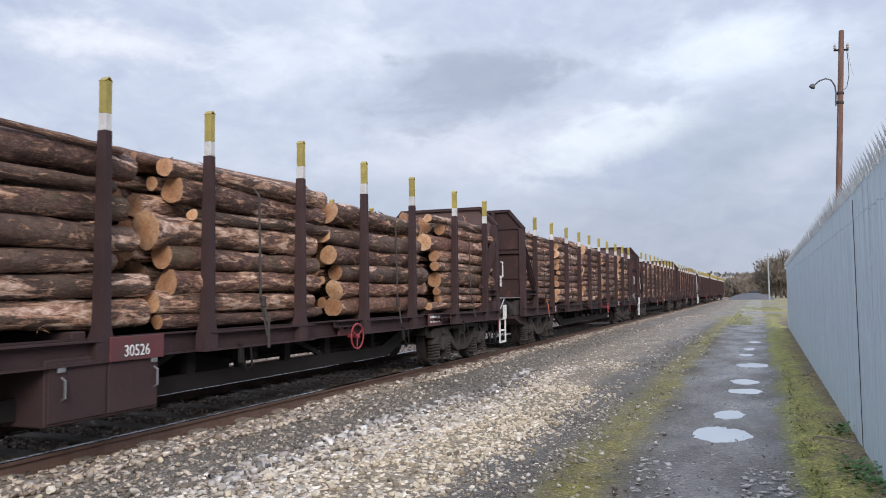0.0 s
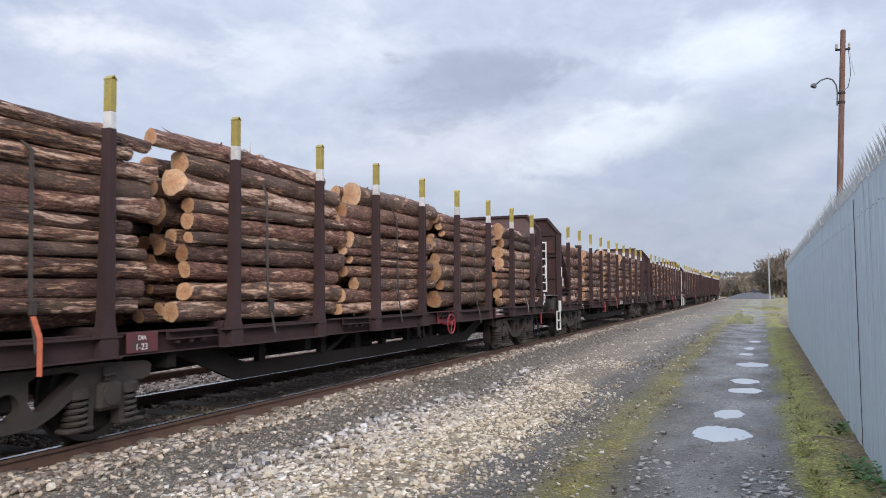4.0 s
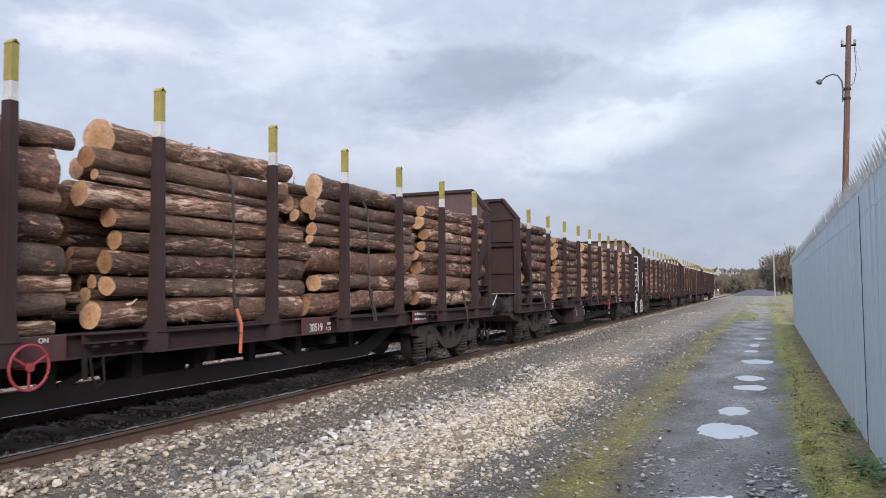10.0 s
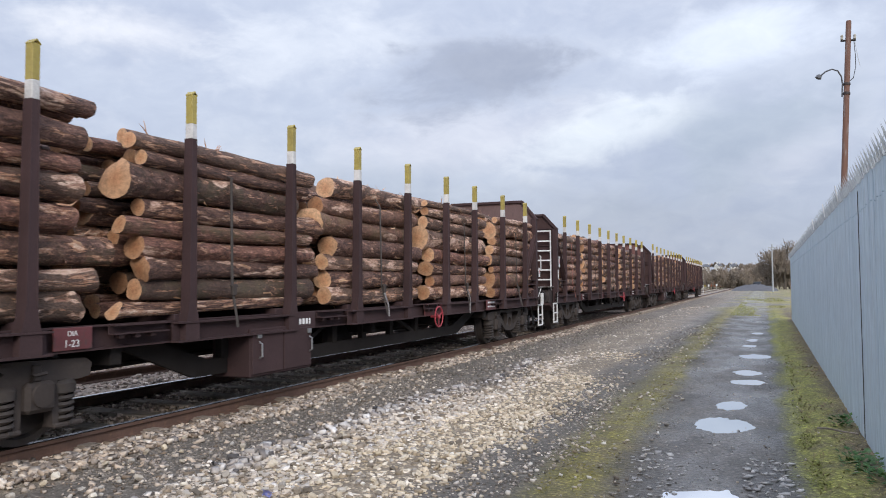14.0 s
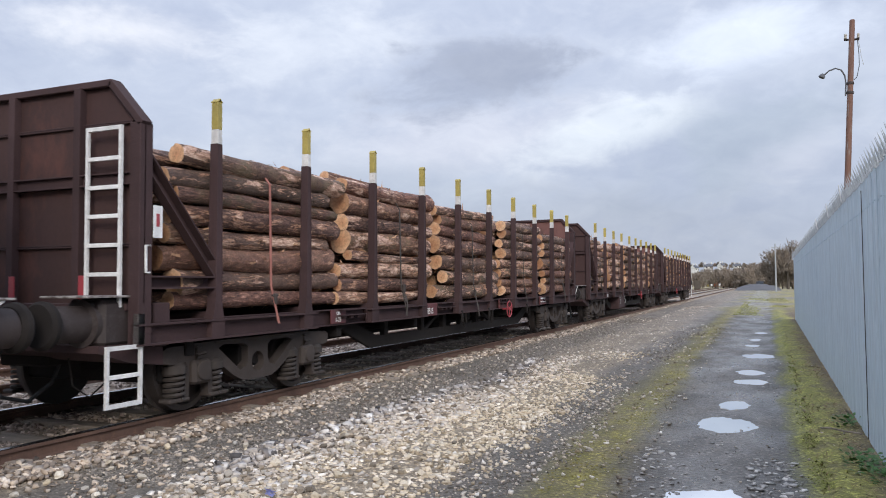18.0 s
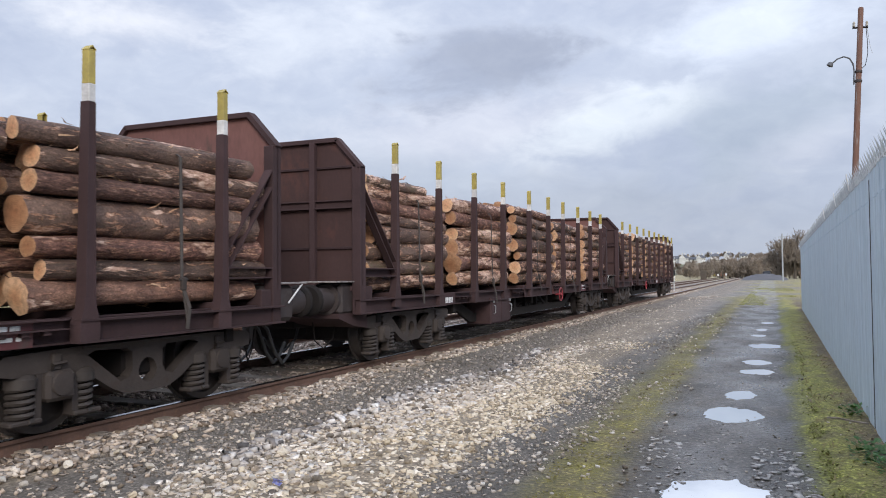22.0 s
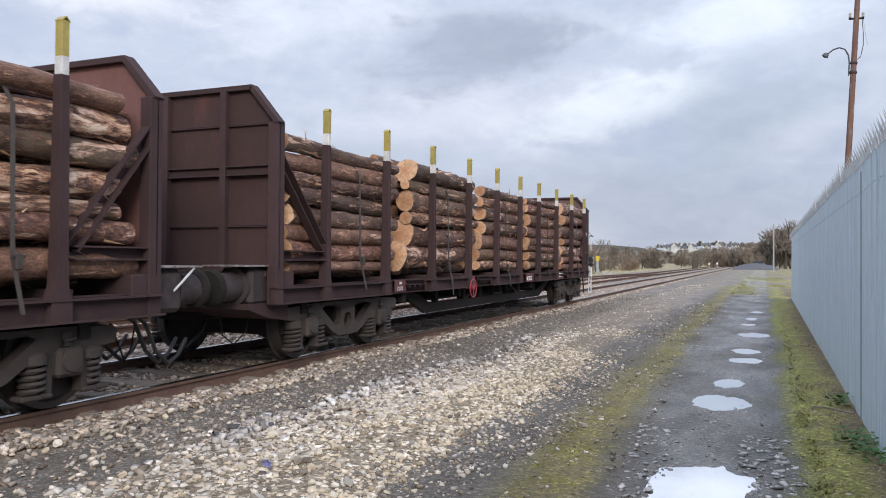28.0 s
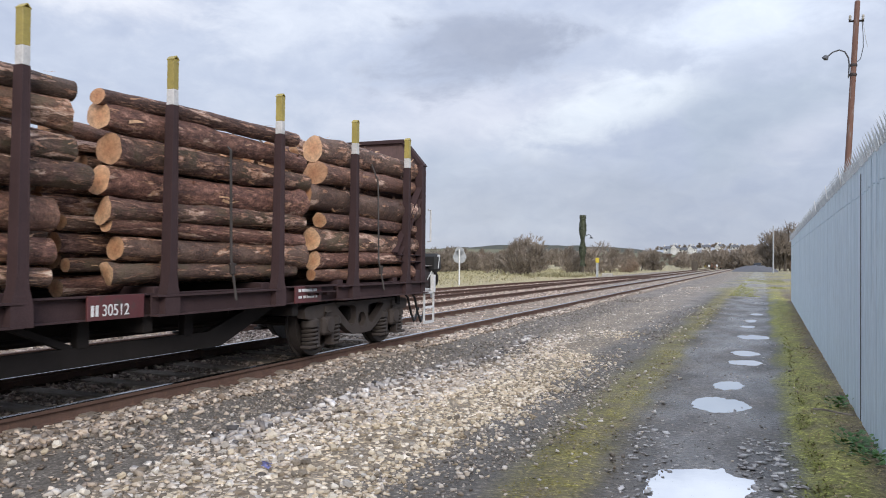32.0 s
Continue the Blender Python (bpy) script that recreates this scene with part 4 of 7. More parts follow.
s = Shape().tube([(0.42, 7.62, 0.05), (0.5, 7.5, 0.07), (0.6, 7.45, 0.06), (0.7, 7.2, 0.09)], 0.008, 6)
tagged(part("stick", s, SLEEPER), "pale dead stick lying under the fence", "stick")
s = Shape()
rng = random.Random(8)
for k in range(9):
    a = rng.uniform(0, 6.28)
    s.add([(rng.uniform(-.04, .04), rng.uniform(-.03, .03), rng.uniform(0.0, .05)) for _ in range(3)], [(0, 1, 2)])
tagged(part("plastic_litter", s, BLUEBIT, at=pose(-2.84, 3.98, 0.05), smooth=0), "crumpled blue and white plastic litter", "litter")


def loose_stones():
    """The nearest stones of the pale bank, each one by itself."""
    rg = random.Random(55)
    kinds = []
    for k in range(14):
        s = Shape().box(-0.5, 0.5, -0.40, 0.40, -0.30, 0.30, 0.17)
        s.v = [(a + rg.uniform(-.10, .10), b + rg.uniform(-.10, .10), c + rg.uniform(-.09, .09)) for a, b, c in s.v]
        kinds.append(s.mesh("stone", STONE, 0))
    for k in range(290):
        y = 2.9 + 3.2 * rg.random() ** 1.2
        x = rg.uniform(-3.6, -2.15) if rg.random() < 0.85 else rg.uniform(-4.7, -3.6)
        d = 0.028 + 0.034 * rg.random() ** 1.6
        part("stone", kinds[k % 14], None, GROUND_SHEET, at=pose(x, y, 0.018 + 0.2 * d, rg.uniform(-35, 35), rg.uniform(-35, 35), rg.uniform(0, 360)) @ Matrix.Diagonal((d, d, d, 1)))


loose_stones()


# ---- poles, signs and the country beyond ----
def lamp_pole():
    y, x = 30.0, 2.95
    t = thing("lamp_pole", "rust-brown pole with swan-neck street lamp and insulators", "street lamp", at=pose(x - 0.49, y, 0, 0, 3.0, 0))
    s = Shape().turned([(-0.3, 0.135), (2.0, 0.13), (3.62, 0.125), (3.63, 0.105), (10.5, 0.088), (10.53, 0.07)], axis=2, n=14)
    part("pole", s, POLE, t)
    part("band", Shape().turned([(3.78, 0.112), (3.80, 0.118), (3.84, 0.118), (3.86, 0.112)], axis=2, n=14), WHITE, t, "white band")
    part("collar", Shape().turned([(7.90, 0.11), (7.92, 0.118), (7.98, 0.118), (8.0, 0.11)], axis=2, n=12), BUFFER, t)
    part("collar", Shape().turned([(8.24, 0.11), (8.26, 0.116), (8.31, 0.116), (8.33, 0.11)], axis=2, n=12), BUFFER, t)
    arm = [(-0.14, 0, 7.9), (-0.14, 0, 8.36), (-0.18, 0, 8.62), (-0.30, 0, 8.83), (-0.48, 0, 8.90), (-0.68, 0, 8.83), (-0.82, 0, 8.70)]
    a = part("lamp_arm", Shape().tube(arm, 0.026, 8), SLATE, t, "curved dark grey arm", at=pose(0, 0, -0.06))
    part("lamp_head", Shape().turned([(0.0, 0.04), (0.05, 0.09), (0.14, 0.11), (0.17, 0.05)], axis=2, n=12), SLATE, a, "small grey lamp head", at=pose(-0.86, 0, 8.73, 0, 205, 0))
    c = part("crossarm", Shape().box(-0.24, 0.24, -0.03, 0.03, 9.80, 9.86, 0.006), GRIME, t)
    for k in (-0.2, 0.2):
        part("insulator", Shape().turned([(9.86, 0.02), (9.89, 0.05), (9.95, 0.035), (9.98, 0.05), (10.04, 0.03)], axis=2, n=10), CONCRETE, c, "pale insulator", at=pose(k, 0, 0))
    part("cable", Shape().tube([(0.18, 0, 9.82), (0.24, 0, 9.3), (0.26, 0, 8.9), (0.2, 0, 8.5), (0.1, 0, 8.4)], 0.012, 5), RUBBER, t)
    part("cable", Shape().tube([(0.21, 0, 9.82), (0.32, 0, 9.2), (0.40, 0, 8.9)], 0.008, 5), GREYP, t)
    part("conduit", Shape().tube([(0.14, 0, 3.4), (0.15, 0, 4.7)], 0.02, 6), GREYP, t)


lamp_pole()


def crown_shape(rng, h, spread, count, size, base=0.25):
    """Many thin twig clumps in an uneven cloud with gaps."""
    s = Shape()
    lobes = [(rng.uniform(-0.6, 0.6) * spread, rng.uniform(-0.6, 0.6) * spread, h * rng.uniform(base + 0.1, 0.85), rng.uniform(0.3, 0.55) * spread) for _ in range(9)]
    for k in range(count):
        lx, ly, lz, lr = rng.choice(lobes)
        d = Vector((rng.gauss(0, 1), rng.gauss(0, 1), rng.gauss(0, 0.8))).normalized() * lr * rng.random() ** 0.4
        c = Vector((lx, ly, lz)) + d
        if c.z < 0.05:
            c.z = rng.uniform(0.05, 0.4)
        up = Vector((d.x * 0.6 + rng.gauss(0, .3), d.y * 0.6 + rng.gauss(0, .3), rng.uniform(0.2, 1.2))).normalized()
        q = up.cross(Vector((rng.gauss(0, 1), rng.gauss(0, 1), rng.gauss(0, 1)))).normalized()
        l, w = size * rng.uniform(0.6, 1.8), size * rng.uniform(0.06, 0.16)
        s.add([c - q * w, c + q * w, c + up * l], [(0, 1, 2)])
        c2 = c + up * l * 0.35
        up2 = (up + q * rng.choice((-1, 1)) * 0.9).normalized()
        s.add([c2 - up * w, c2 + up * w, c2 + up2 * l * 0.6], [(0, 1, 2)])
    return s


def leafy(rng, h, spread, count, size, base=0.1):
    s = Shape()
    lobes = [(rng.uniform(-0.6, 0.6) * spread, rng.uniform(-0.6, 0.6) * spread, h * rng.uniform(base + 0.1, 0.82), rng.uniform(0.3, 0.5) * spread) for _ in range(8)]
    for k in range(count):
        lx, ly, lz, lr = rng.choice(lobes)
        d = Vector((rng.gauss(0, 1), rng.gauss(0, 1), rng.gauss(0, 0.9))).normalized() * lr * rng.random() ** 0.35
        c = Vector((lx, ly, max(lz + d.z, 0.05))) + Vector((d.x, d.y, 0))
        n = Vector((rng.gauss(0, 1), rng.gauss(0, 1), rng.gauss(0, 1))).normalized()
        q = n.cross(Vector((0.3, 0.5, 0.8))).normalized()
        p = n.cross(q)
        l = size * rng.uniform(0.5, 1.3)
        s.add([c + q * l, c + p * l * 0.6, c - q * l, c - p * l * 0.6], [(0, 1, 2, 3)])
    return s


def trunk_shape(rng, h, r):
    s = Shape()
    pts = [Vector((0, 0, -0.1))]
    for k in range(5):
        pts.append(pts[-1] + Vector((rng.gauss(0, .03) * h, rng.gauss(0, .03) * h, h * 0.16)))
    s.tube(pts, [r, r * .85, r * .7, r * .55, r * .4, r * .25], 8)
    for k in range(7):
        p = pts[rng.randint(1, 5)]
        a = rng.uniform(0, 6.28)
        q = [p]
        for j in range(3):
            q.append(q[-1] + Vector((math.cos(a) * h * .09, math.sin(a) * h * .09, h * rng.uniform(.05, .13))))
        s.tube(q, [r * .4, r * .28, r * .18, r * .08], 6)
    return s


TREES = {}


def tree_kind(kind, seed):
    if (kind, seed) not in TREES:
        rng = random.Random(seed * 7 + len(kind))
        if kind == "bare":
            TREES[kind, seed] = trunk_shape(rng, 7, .22).mesh("trunk", BARK_TREE), crown_shape(rng, 7, 2.6, 1500, .55).mesh("crown", TWIG, 0)
        elif kind == "bush":
            TREES[kind, seed] = trunk_shape(rng, 2.4, .07).mesh("trunk", BARK_TREE), crown_shape(rng, 3, 2.0, 1700, .38, 0.0).mesh("crown", TWIG, 0)
        elif kind == "russet":
            TREES[kind, seed] = trunk_shape(rng, 2.2, .07).mesh("trunk", BARK_TREE), crown_shape(rng, 2.6, 2.2, 2400, .36, 0.0).mesh("crown", RUSSET, 0)
        else:
            TREES[kind, seed] = trunk_shape(rng, 6, .2).mesh("trunk", BARK_TREE), leafy(rng, 7, 2.3, 1900, .24).mesh("crown", EVERGREEN, 0)
    return TREES[kind, seed]


LABEL = {"bare": ("tree", "bare winter tree with fine grey-brown twigs", "tree"), "bush": ("bush", "bare brown thicket bush beside the line", "bush"),
         "russet": ("bush", "russet bramble bush beside the line", "bush"), "green": ("tree", "dark evergreen tree with dense foliage", "tree")}


def plant(kind, x, y, size, seed, z=0.0, tall=1.0):
    name, label, cat = LABEL[kind]
    t = thing(name, label, cat, "trees and bushes beyond the line", at=pose(x, y, z, 0, 0, seed * 77))
    trunk, crown = tree_kind(kind, seed % 3)
    m = Matrix.Diagonal((size, size, size * tall, 1))
    part("trunk", trunk, None, t, at=m)
    part("crown", crown, None, t, at=m)


def ridge(name, label, mat, x0, x1, y, tall, depth, seed, rough=1.0, category="hill"):
    """A long low hill with an uneven skyline."""
    v, f, n = [], [], 140
    for i in range(n + 1):
        x = x0 + (x1 - x0) * i / n
        e = min(1, 6 * i / n, 6 * (n - i) / n)
        h = tall * e * (0.75 + 0.35 * noise.noise(Vector((x * 0.006, seed, 0)))) + rough * (noise.noise(Vector((x * 0.06, seed, 3))) + 0.6 * noise.noise(Vector((x * 0.19, seed, 7))))
        for k, (d, g) in enumerate(((-depth, -0.02), (-depth * .5, 0.45), (0, 0.97), (depth * .1, 1.0), (depth, -0.02))):
            v.append((x, y + d, max(h, 0.3) * g))
    for i in range(n):
        for k in range(4):
            a = i * 5 + k
            f.append((a, a + 5, a + 6, a + 1))
    me = numpy_mesh(name, v, f, mat)
    return tagged(new(name, me), label, category, kind="structure")


ridge("backdrop_hill", "low wooded hill on the skyline", HILLWOOD, -900, -20, 900, 26, 260, 2.0, 1.6)
ridge("backdrop_fields", "green and brown fields rising to the hill", HILLS, -620, 260, 640, 14, 300, 5.0, 0.5)
ridge("backdrop_wood", "distant leafless woodland on the skyline", HILLWOOD, -330, 160, 470, 6.2, 90, 9.0, 1.6)

rng = random.Random(77)
# hedge and thicket behind the tracks
for k in range(96):
    x, y = -24 - rng.uniform(0, 26), 54 + k * 1.05 + rng.uniform(-3, 3)
    plant("bush" if rng.random() < 0.75 else "russet", x - 0.10 * y, y, rng.uniform(0.55, 0.95), rng.randint(0, 9))
for x, y, kind, size in ((-23.5, 49, "green", 0.34), (-21.2, 72, "bush", 1.12), (-22.2, 73, "bush", 1.22), (-24.6, 73, "bush", 0.75), (-17.8, 80, "bush", 1.0), (-16.6, 82, "bush", 1.02), (-19.5, 86, "bush", 0.7), (-16.8, 92, "bush", 0.65),
                         (-15.9, 100, "russet", 0.6), (-17.0, 106, "bush", 0.8), (-15.5, 122, "bush", 0.95), (-17.5, 122, "bare", 0.42), (-19, 140, "bush", 1.1), (-14.5, 152, "bush", 1.0), (-12.5, 166, "bush", 1.15), (-9.6, 170, "bush", 1.3), (-8.0, 178, "russet", 1.3), (-6.2, 172, "bush", 1.4), (-4.2, 176, "russet", 1.4), (-2.4, 170, "bush", 1.5), (-0.6, 176, "bush", 1.6), (-5, 184, "bare", 0.75), (-1.2, 182, "bare", 0.85)):
    plant(kind, x, y, size, rng.randint(0, 9))
for k in range(34):
    x = -78 + k * 2.6 + rng.uniform(-2, 2)
    plant(rng.choice(("bush", "bush", "russet", "bush", "bare")), x, 185 + rng.uniform(-8, 40), rng.uniform(0.45, 0.8), rng.randint(0, 9))
# leafless belt of trees across the valley
for k in range(72):
    plant(rng.choice(("bare", "bare", "bush", "russet")), -128 + k * 1.7 + rng.uniform(-1.5, 1.5), rng.uniform(240, 330), rng.uniform(0.6, 1.0), rng.randint(0, 9))
for x, y, kind, size in ((0.8, 156, "bare", 0.85), (1.9, 150, "bare", 1.05), (2.8, 153, "bush", 1.6), (3.6, 148, "bare", 1.2), (4.6, 154, "green", 0.95), (6.0, 152, "bare", 1.2), (9.5, 150, "bare", 1.2), (5.2, 140, "russet", 0.7), (7.5, 138, "russet", 1.0), (12, 150, "bare", 1.2)):
    plant(kind, x, y, size, rng.randint(0, 9))


def cottage(x, y, z, w, d, h, turn, storeys=1):
    t = thing("house", "white rendered house with slate roof on the hillside", "house", "houses on the hill", at=pose(x, y, z, 0, 0, turn))
    part("wall", Shape().box(-w / 2, w / 2, -d / 2, d / 2, -3, h, 0.05), RENDERED, t)
    r = part("roof", Shape().prism([(-d / 2 - .4, h), (0, h + d * .48), (d / 2 + .4, h), (d / 2 + .4, h - .18), (-d / 2 - .4, h - .18)], -w / 2 - .3, w / 2 + .3, axis=0), SLATE, t)
    for k in (-1, 1):
        part("chimney", Shape().box(k * (w / 2 - .7) - .4, k * (w / 2 - .7) + .4, -.35, .35, h + d * .3, h + d * .48 + 1.2, .03), RENDERED, r)
    for k in (-1, 1):
        part("gable", Shape().prism([(-d / 2, h - .2), (d / 2, h - .2), (0, h + d * .46)], k * (w / 2 + .33) - .04, k * (w / 2 + .33) + .04, axis=0), RENDERED, t)
    n = max(2, int(w / 3))
    for st in range(storeys):
        for k in range(n):
            cx = -w / 2 + w * (k + .5) / n
            fr = part("window", Shape().box(cx - .6, cx + .6, -d / 2 - .06, -d / 2 + .02, st * 2.7 + .8, st * 2.7 + 2.1, .02), WHITE, t)
            part("pane", Shape().box(cx - .5, cx + .5, -d / 2 - .075, -d / 2 - .055, st * 2.7 + .9, st * 2.7 + 2.0, .005), DARKGLASS, fr)


for q in ((-66, 602, 9.2, 8, 4.5, 2.2, 10, 1), (-61, 598, 9.4, 7, 5.0, 2.6, 78, 1), (-55, 602, 8.8, 7, 4, 2.0, -25, 1), (-49, 600, 9.2, 6, 4.5, 2.6, 70, 1), (-40, 612, 11.0, 6, 4, 2.0, 12, 1), (-31, 618, 11.8, 5, 4, 2.0, 65, 1), (-20, 620, 11.2, 5, 4, 2.0, 20, 1)):
    cottage(*q)
for k in range(70):
    x = -125 + k * 2.3 + rng.uniform(-2, 2)
    front = -62 < x < -30
    plant(rng.choice(("bush", "bush", "russet", "bush")), x, rng.uniform(462, 480) if front else rng.uniform(436, 470), rng.uniform(0.7, 1.2) * (0.9 if front else 1.1), rng.randint(0, 9), z=4.0 if front else 3.0 + 2.5 * math.exp(-((x + 20) / 25) ** 2))
for k in range(16):
    plant("bush", -64 + 2.9 * k + rng.uniform(-1, 1), rng.uniform(425, 436), rng.uniform(0.7, 1.1), rng.randint(0, 9), z=2.4)

for k in range(26):
    x = -78 + 3.2 * k + rng.uniform(-2, 2)
    plant(rng.choice(("bush", "russet", "bush", "bush")), x, rng.uniform(628, 645), rng.uniform(0.8, 1.5), rng.randint(0, 9), z=11.2 + 2.0 * math.exp(-((x + 38) / 16) ** 2))

# spoil heap where the lane climbs out of the yard
v, f = [], []
for i in range(25):
    for j in range(9):
        a, b = i / 24, j / 8
        hgt = 1.0 * math.sin(math.pi * b) ** 0.7 * (math.sin(math.pi * min(1, a * 1.05)) ** 0.5) * (1 + 0.15 * noise.noise(Vector((i * .5, j * .7, 2))))
        v.append((-4.6 + 7.2 * a, 124 + 22 * b, max(hgt, 0) - 0.03))
for i in range(24):
    for j in range(8):
        q = i * 9 + j
        f.append((q, q + 9, q + 10, q + 1))
me = numpy_mesh("gravel_mound", v, f, MOUND)
me.polygons.foreach_set("use_smooth", [True] * len(me.polygons))
tagged(new("gravel_mound", me), "low grey gravel rise where the lane leaves", "mound")

t = thing("telegraph_pole", "slim pale telegraph pole at the yard's end", "pole", at=pose(1.25, 112, 0))
part("pole", Shape().turned([(-.2, .11), (6.4, .08)], axis=2, n=8), GREYP, t)
part("crossarm", Shape().box(-.5, .5, -.04, .04, 5.9, 6.0, .01), GREYP, t)


def ivy_post():
    t = thing("ivy_clad_pole", "old lamp post smothered in dark ivy", "pole", at=pose(-16.9, 77, 0))
    part("pole", Shape().turned([(-.2, .15), (6.0, .12)], axis=2, n=8), BARK_TREE, t)
    s, rg = Shape(), random.Random(5)
    for k in range(3000):
        z = 0.9 + 5.1 * rg.random() ** 0.9
        r = (0.30 + 0.10 * math.sin(z * 3.1) + (0.10 if z > 5.0 else 0)) * rg.random() ** 0.4
        a = rg.uniform(0, 6.28)
        c = Vector((r * math.cos(a), r * math.sin(a), z))
        n = Vector((math.cos(a), math.sin(a), rg.uniform(-.5, .8))).normalized()
        q = n.cross(Vector((0, .2, 1))).normalized()
        p = n.cross(q)
        l = rg.uniform(.06, .13)
        s.add([c + q * l, c + p * l, c - q * l, c - p * l], [(0, 1, 2, 3)])
    part("ivy", s, IVY, t, "dark green ivy", smooth=0)
    a = part("lamp_arm", Shape().tube([(.2, 0, 3.9), (.6, 0, 4.1), (.8, 0, 4.0), (.85, 0, 3.85)], .03, 6), GRIME, t)
    part("lamp_shade", Shape().turned([(0, .05), (-.06, .12), (-.16, .26)], axis=2, n=12, at=(.85, 0, 3.86)), GRIME, a)


ivy_post()


def road_sign():
    t = thing("back_of_sign", "grey back of a round sign on a white post", "sign", at=pose(-15.2, 38.6, 0, 0, 0, 12))
    part("post", Shape().turned([(-.1, .04), (1.95, .04)], axis=2, n=10), WHITE, t)
    part("sign_plate", Shape().turned([(-.012, .38), (.012, .38)], axis=1, n=8, at=(0, .06, 1.55)), GREYP, t, "grey eight-sided plate")
    part("sign_plate", Shape().turned([(-.012, .25), (.012, .25)], axis=1, n=20, at=(0, .06, 1.85)), GREYP, t, "small round plate")


road_sign()
t = thing("trackside_box", "yellow telephone box on a grey post", "signal box", at=pose(-13.7, 68.5, 0))
part("post", Shape().box(-.09, .09, -.09, .09, -.05, 1.25, .01), GREYP, t)
part("box", Shape().box(-.15, .15, -.12, .12, 1.25, 1.7, .03), paint("signal_yellow", (.62, .48, .05), .5), t, "yellow box")
t = thing("cable_trough_lid", "pale concrete block beside the track", "concrete block", at=pose(-12.9, 69, 0))
part("block", Shape().box(-.45, .45, -.3, .3, -.02, .3, .04), CONCRETE, t)
t = thing("relay_cabinet", "dark brown relay cabinet beside the track", "cabinet", at=pose(-11.2, 142, 0))
part("body", Shape().box(-.48, .48, -.35, .35, -.02, 1.6, .05), BARK_TREE, t)
part("door", Shape().box(-.44, -.02, -.38, -.34, .15, 1.5, .02), BARK_TREE, t)
part("door", Shape().box(.02, .44, -.38, -.34, .15, 1.5, .02), BARK_TREE, t)
for x, y, h, mt, lb in ((-10.2, 165, .9, WHITE, "white"), (-8.4, 160, 1.0, WHITE, "white"), (-21.6, 150, .9, WHITE, "white"), (-11.1, 168, .8, YELLOW, "yellow")):
    t = thing("marker_post", lb + " marker post beside the line", "marker post", "marker posts", at=pose(x, y, 0))
    part("post", Shape().box(-.07, .07, -.05, .05, -.05, h, .01), CONCRETE, t)
    part("plate", Shape().box(-.16, .16, -.08, -.05, h - .4, h, .01), mt, t)
t = thing("orange_heap", "orange plastic barrier by the level crossing", "barrier", at=pose(-9.2, 175, 0))
part("panel", Shape().box(-1.2, 1.2, -.1, .1, .3, 1.6, .2), ORANGE, t)
part("foot", Shape().box(-.9, -.6, -.3, .3, 0, .3, .04), RUBBER, t)
part("foot", Shape().box(.6, .9, -.3, .3, 0, .3, .04), RUBBER, t)


def small_car():
    t = thing("parked_car", "small dark car parked on the gravel rise", "car", at=pose(-0.9, 172, 0.0, 0, 0, 82))
    body = Shape().prism([(-2.0, .25), (2.0, .25), (2.02, .62), (1.25, .82), (-1.9, .86), (-2.02, .55)], -.82, .82, axis=1)
    part("body", body, GRIME, t, "dark paintwork")
    part("cabin", Shape().prism([(-1.8, .84), (1.2, .82), (.55, 1.38), (-1.5, 1.42)], -.70, .70, axis=1), DARKGLASS, t, "dark glazed cabin")
    for x in (-1.25, 1.3):
        for y in (-.78, .78):
            part("wheel", Shape().turned([(-.1, .27), (-.08, .31), (.08, .31), (.1, .27)], axis=1, n=14, at=(x, y, .31)), RUBBER, t)


small_car()


# ---- the timber wagons: y runs from the leading end to the trailing end, z from the rail top ----
STAKES = [0.95 + (LENGTH - 1.9) / 9 * i for i in range(10)]
HALF = 1.27
MID = LENGTH / 2


def channel(x0, x1, z0, z1, web=0.012, lip=0.012, outward=1):
    """Outline (x, z) of a channel whose open side faces outward."""
    if outward > 0:
        return [(x0, z0), (x1, z0), (x1, z0 + lip), (x0 + web, z0 + lip), (x0 + web, z1 - lip), (x1, z1 - lip), (x1, z1), (x0, z1)]
    return [(x1, z0), (x1, z1), (x0, z1), (x0, z1 - lip), (x1 - web, z1 - lip), (x1 - web, z0 + lip), (x0, z0 + lip), (x0, z0)]


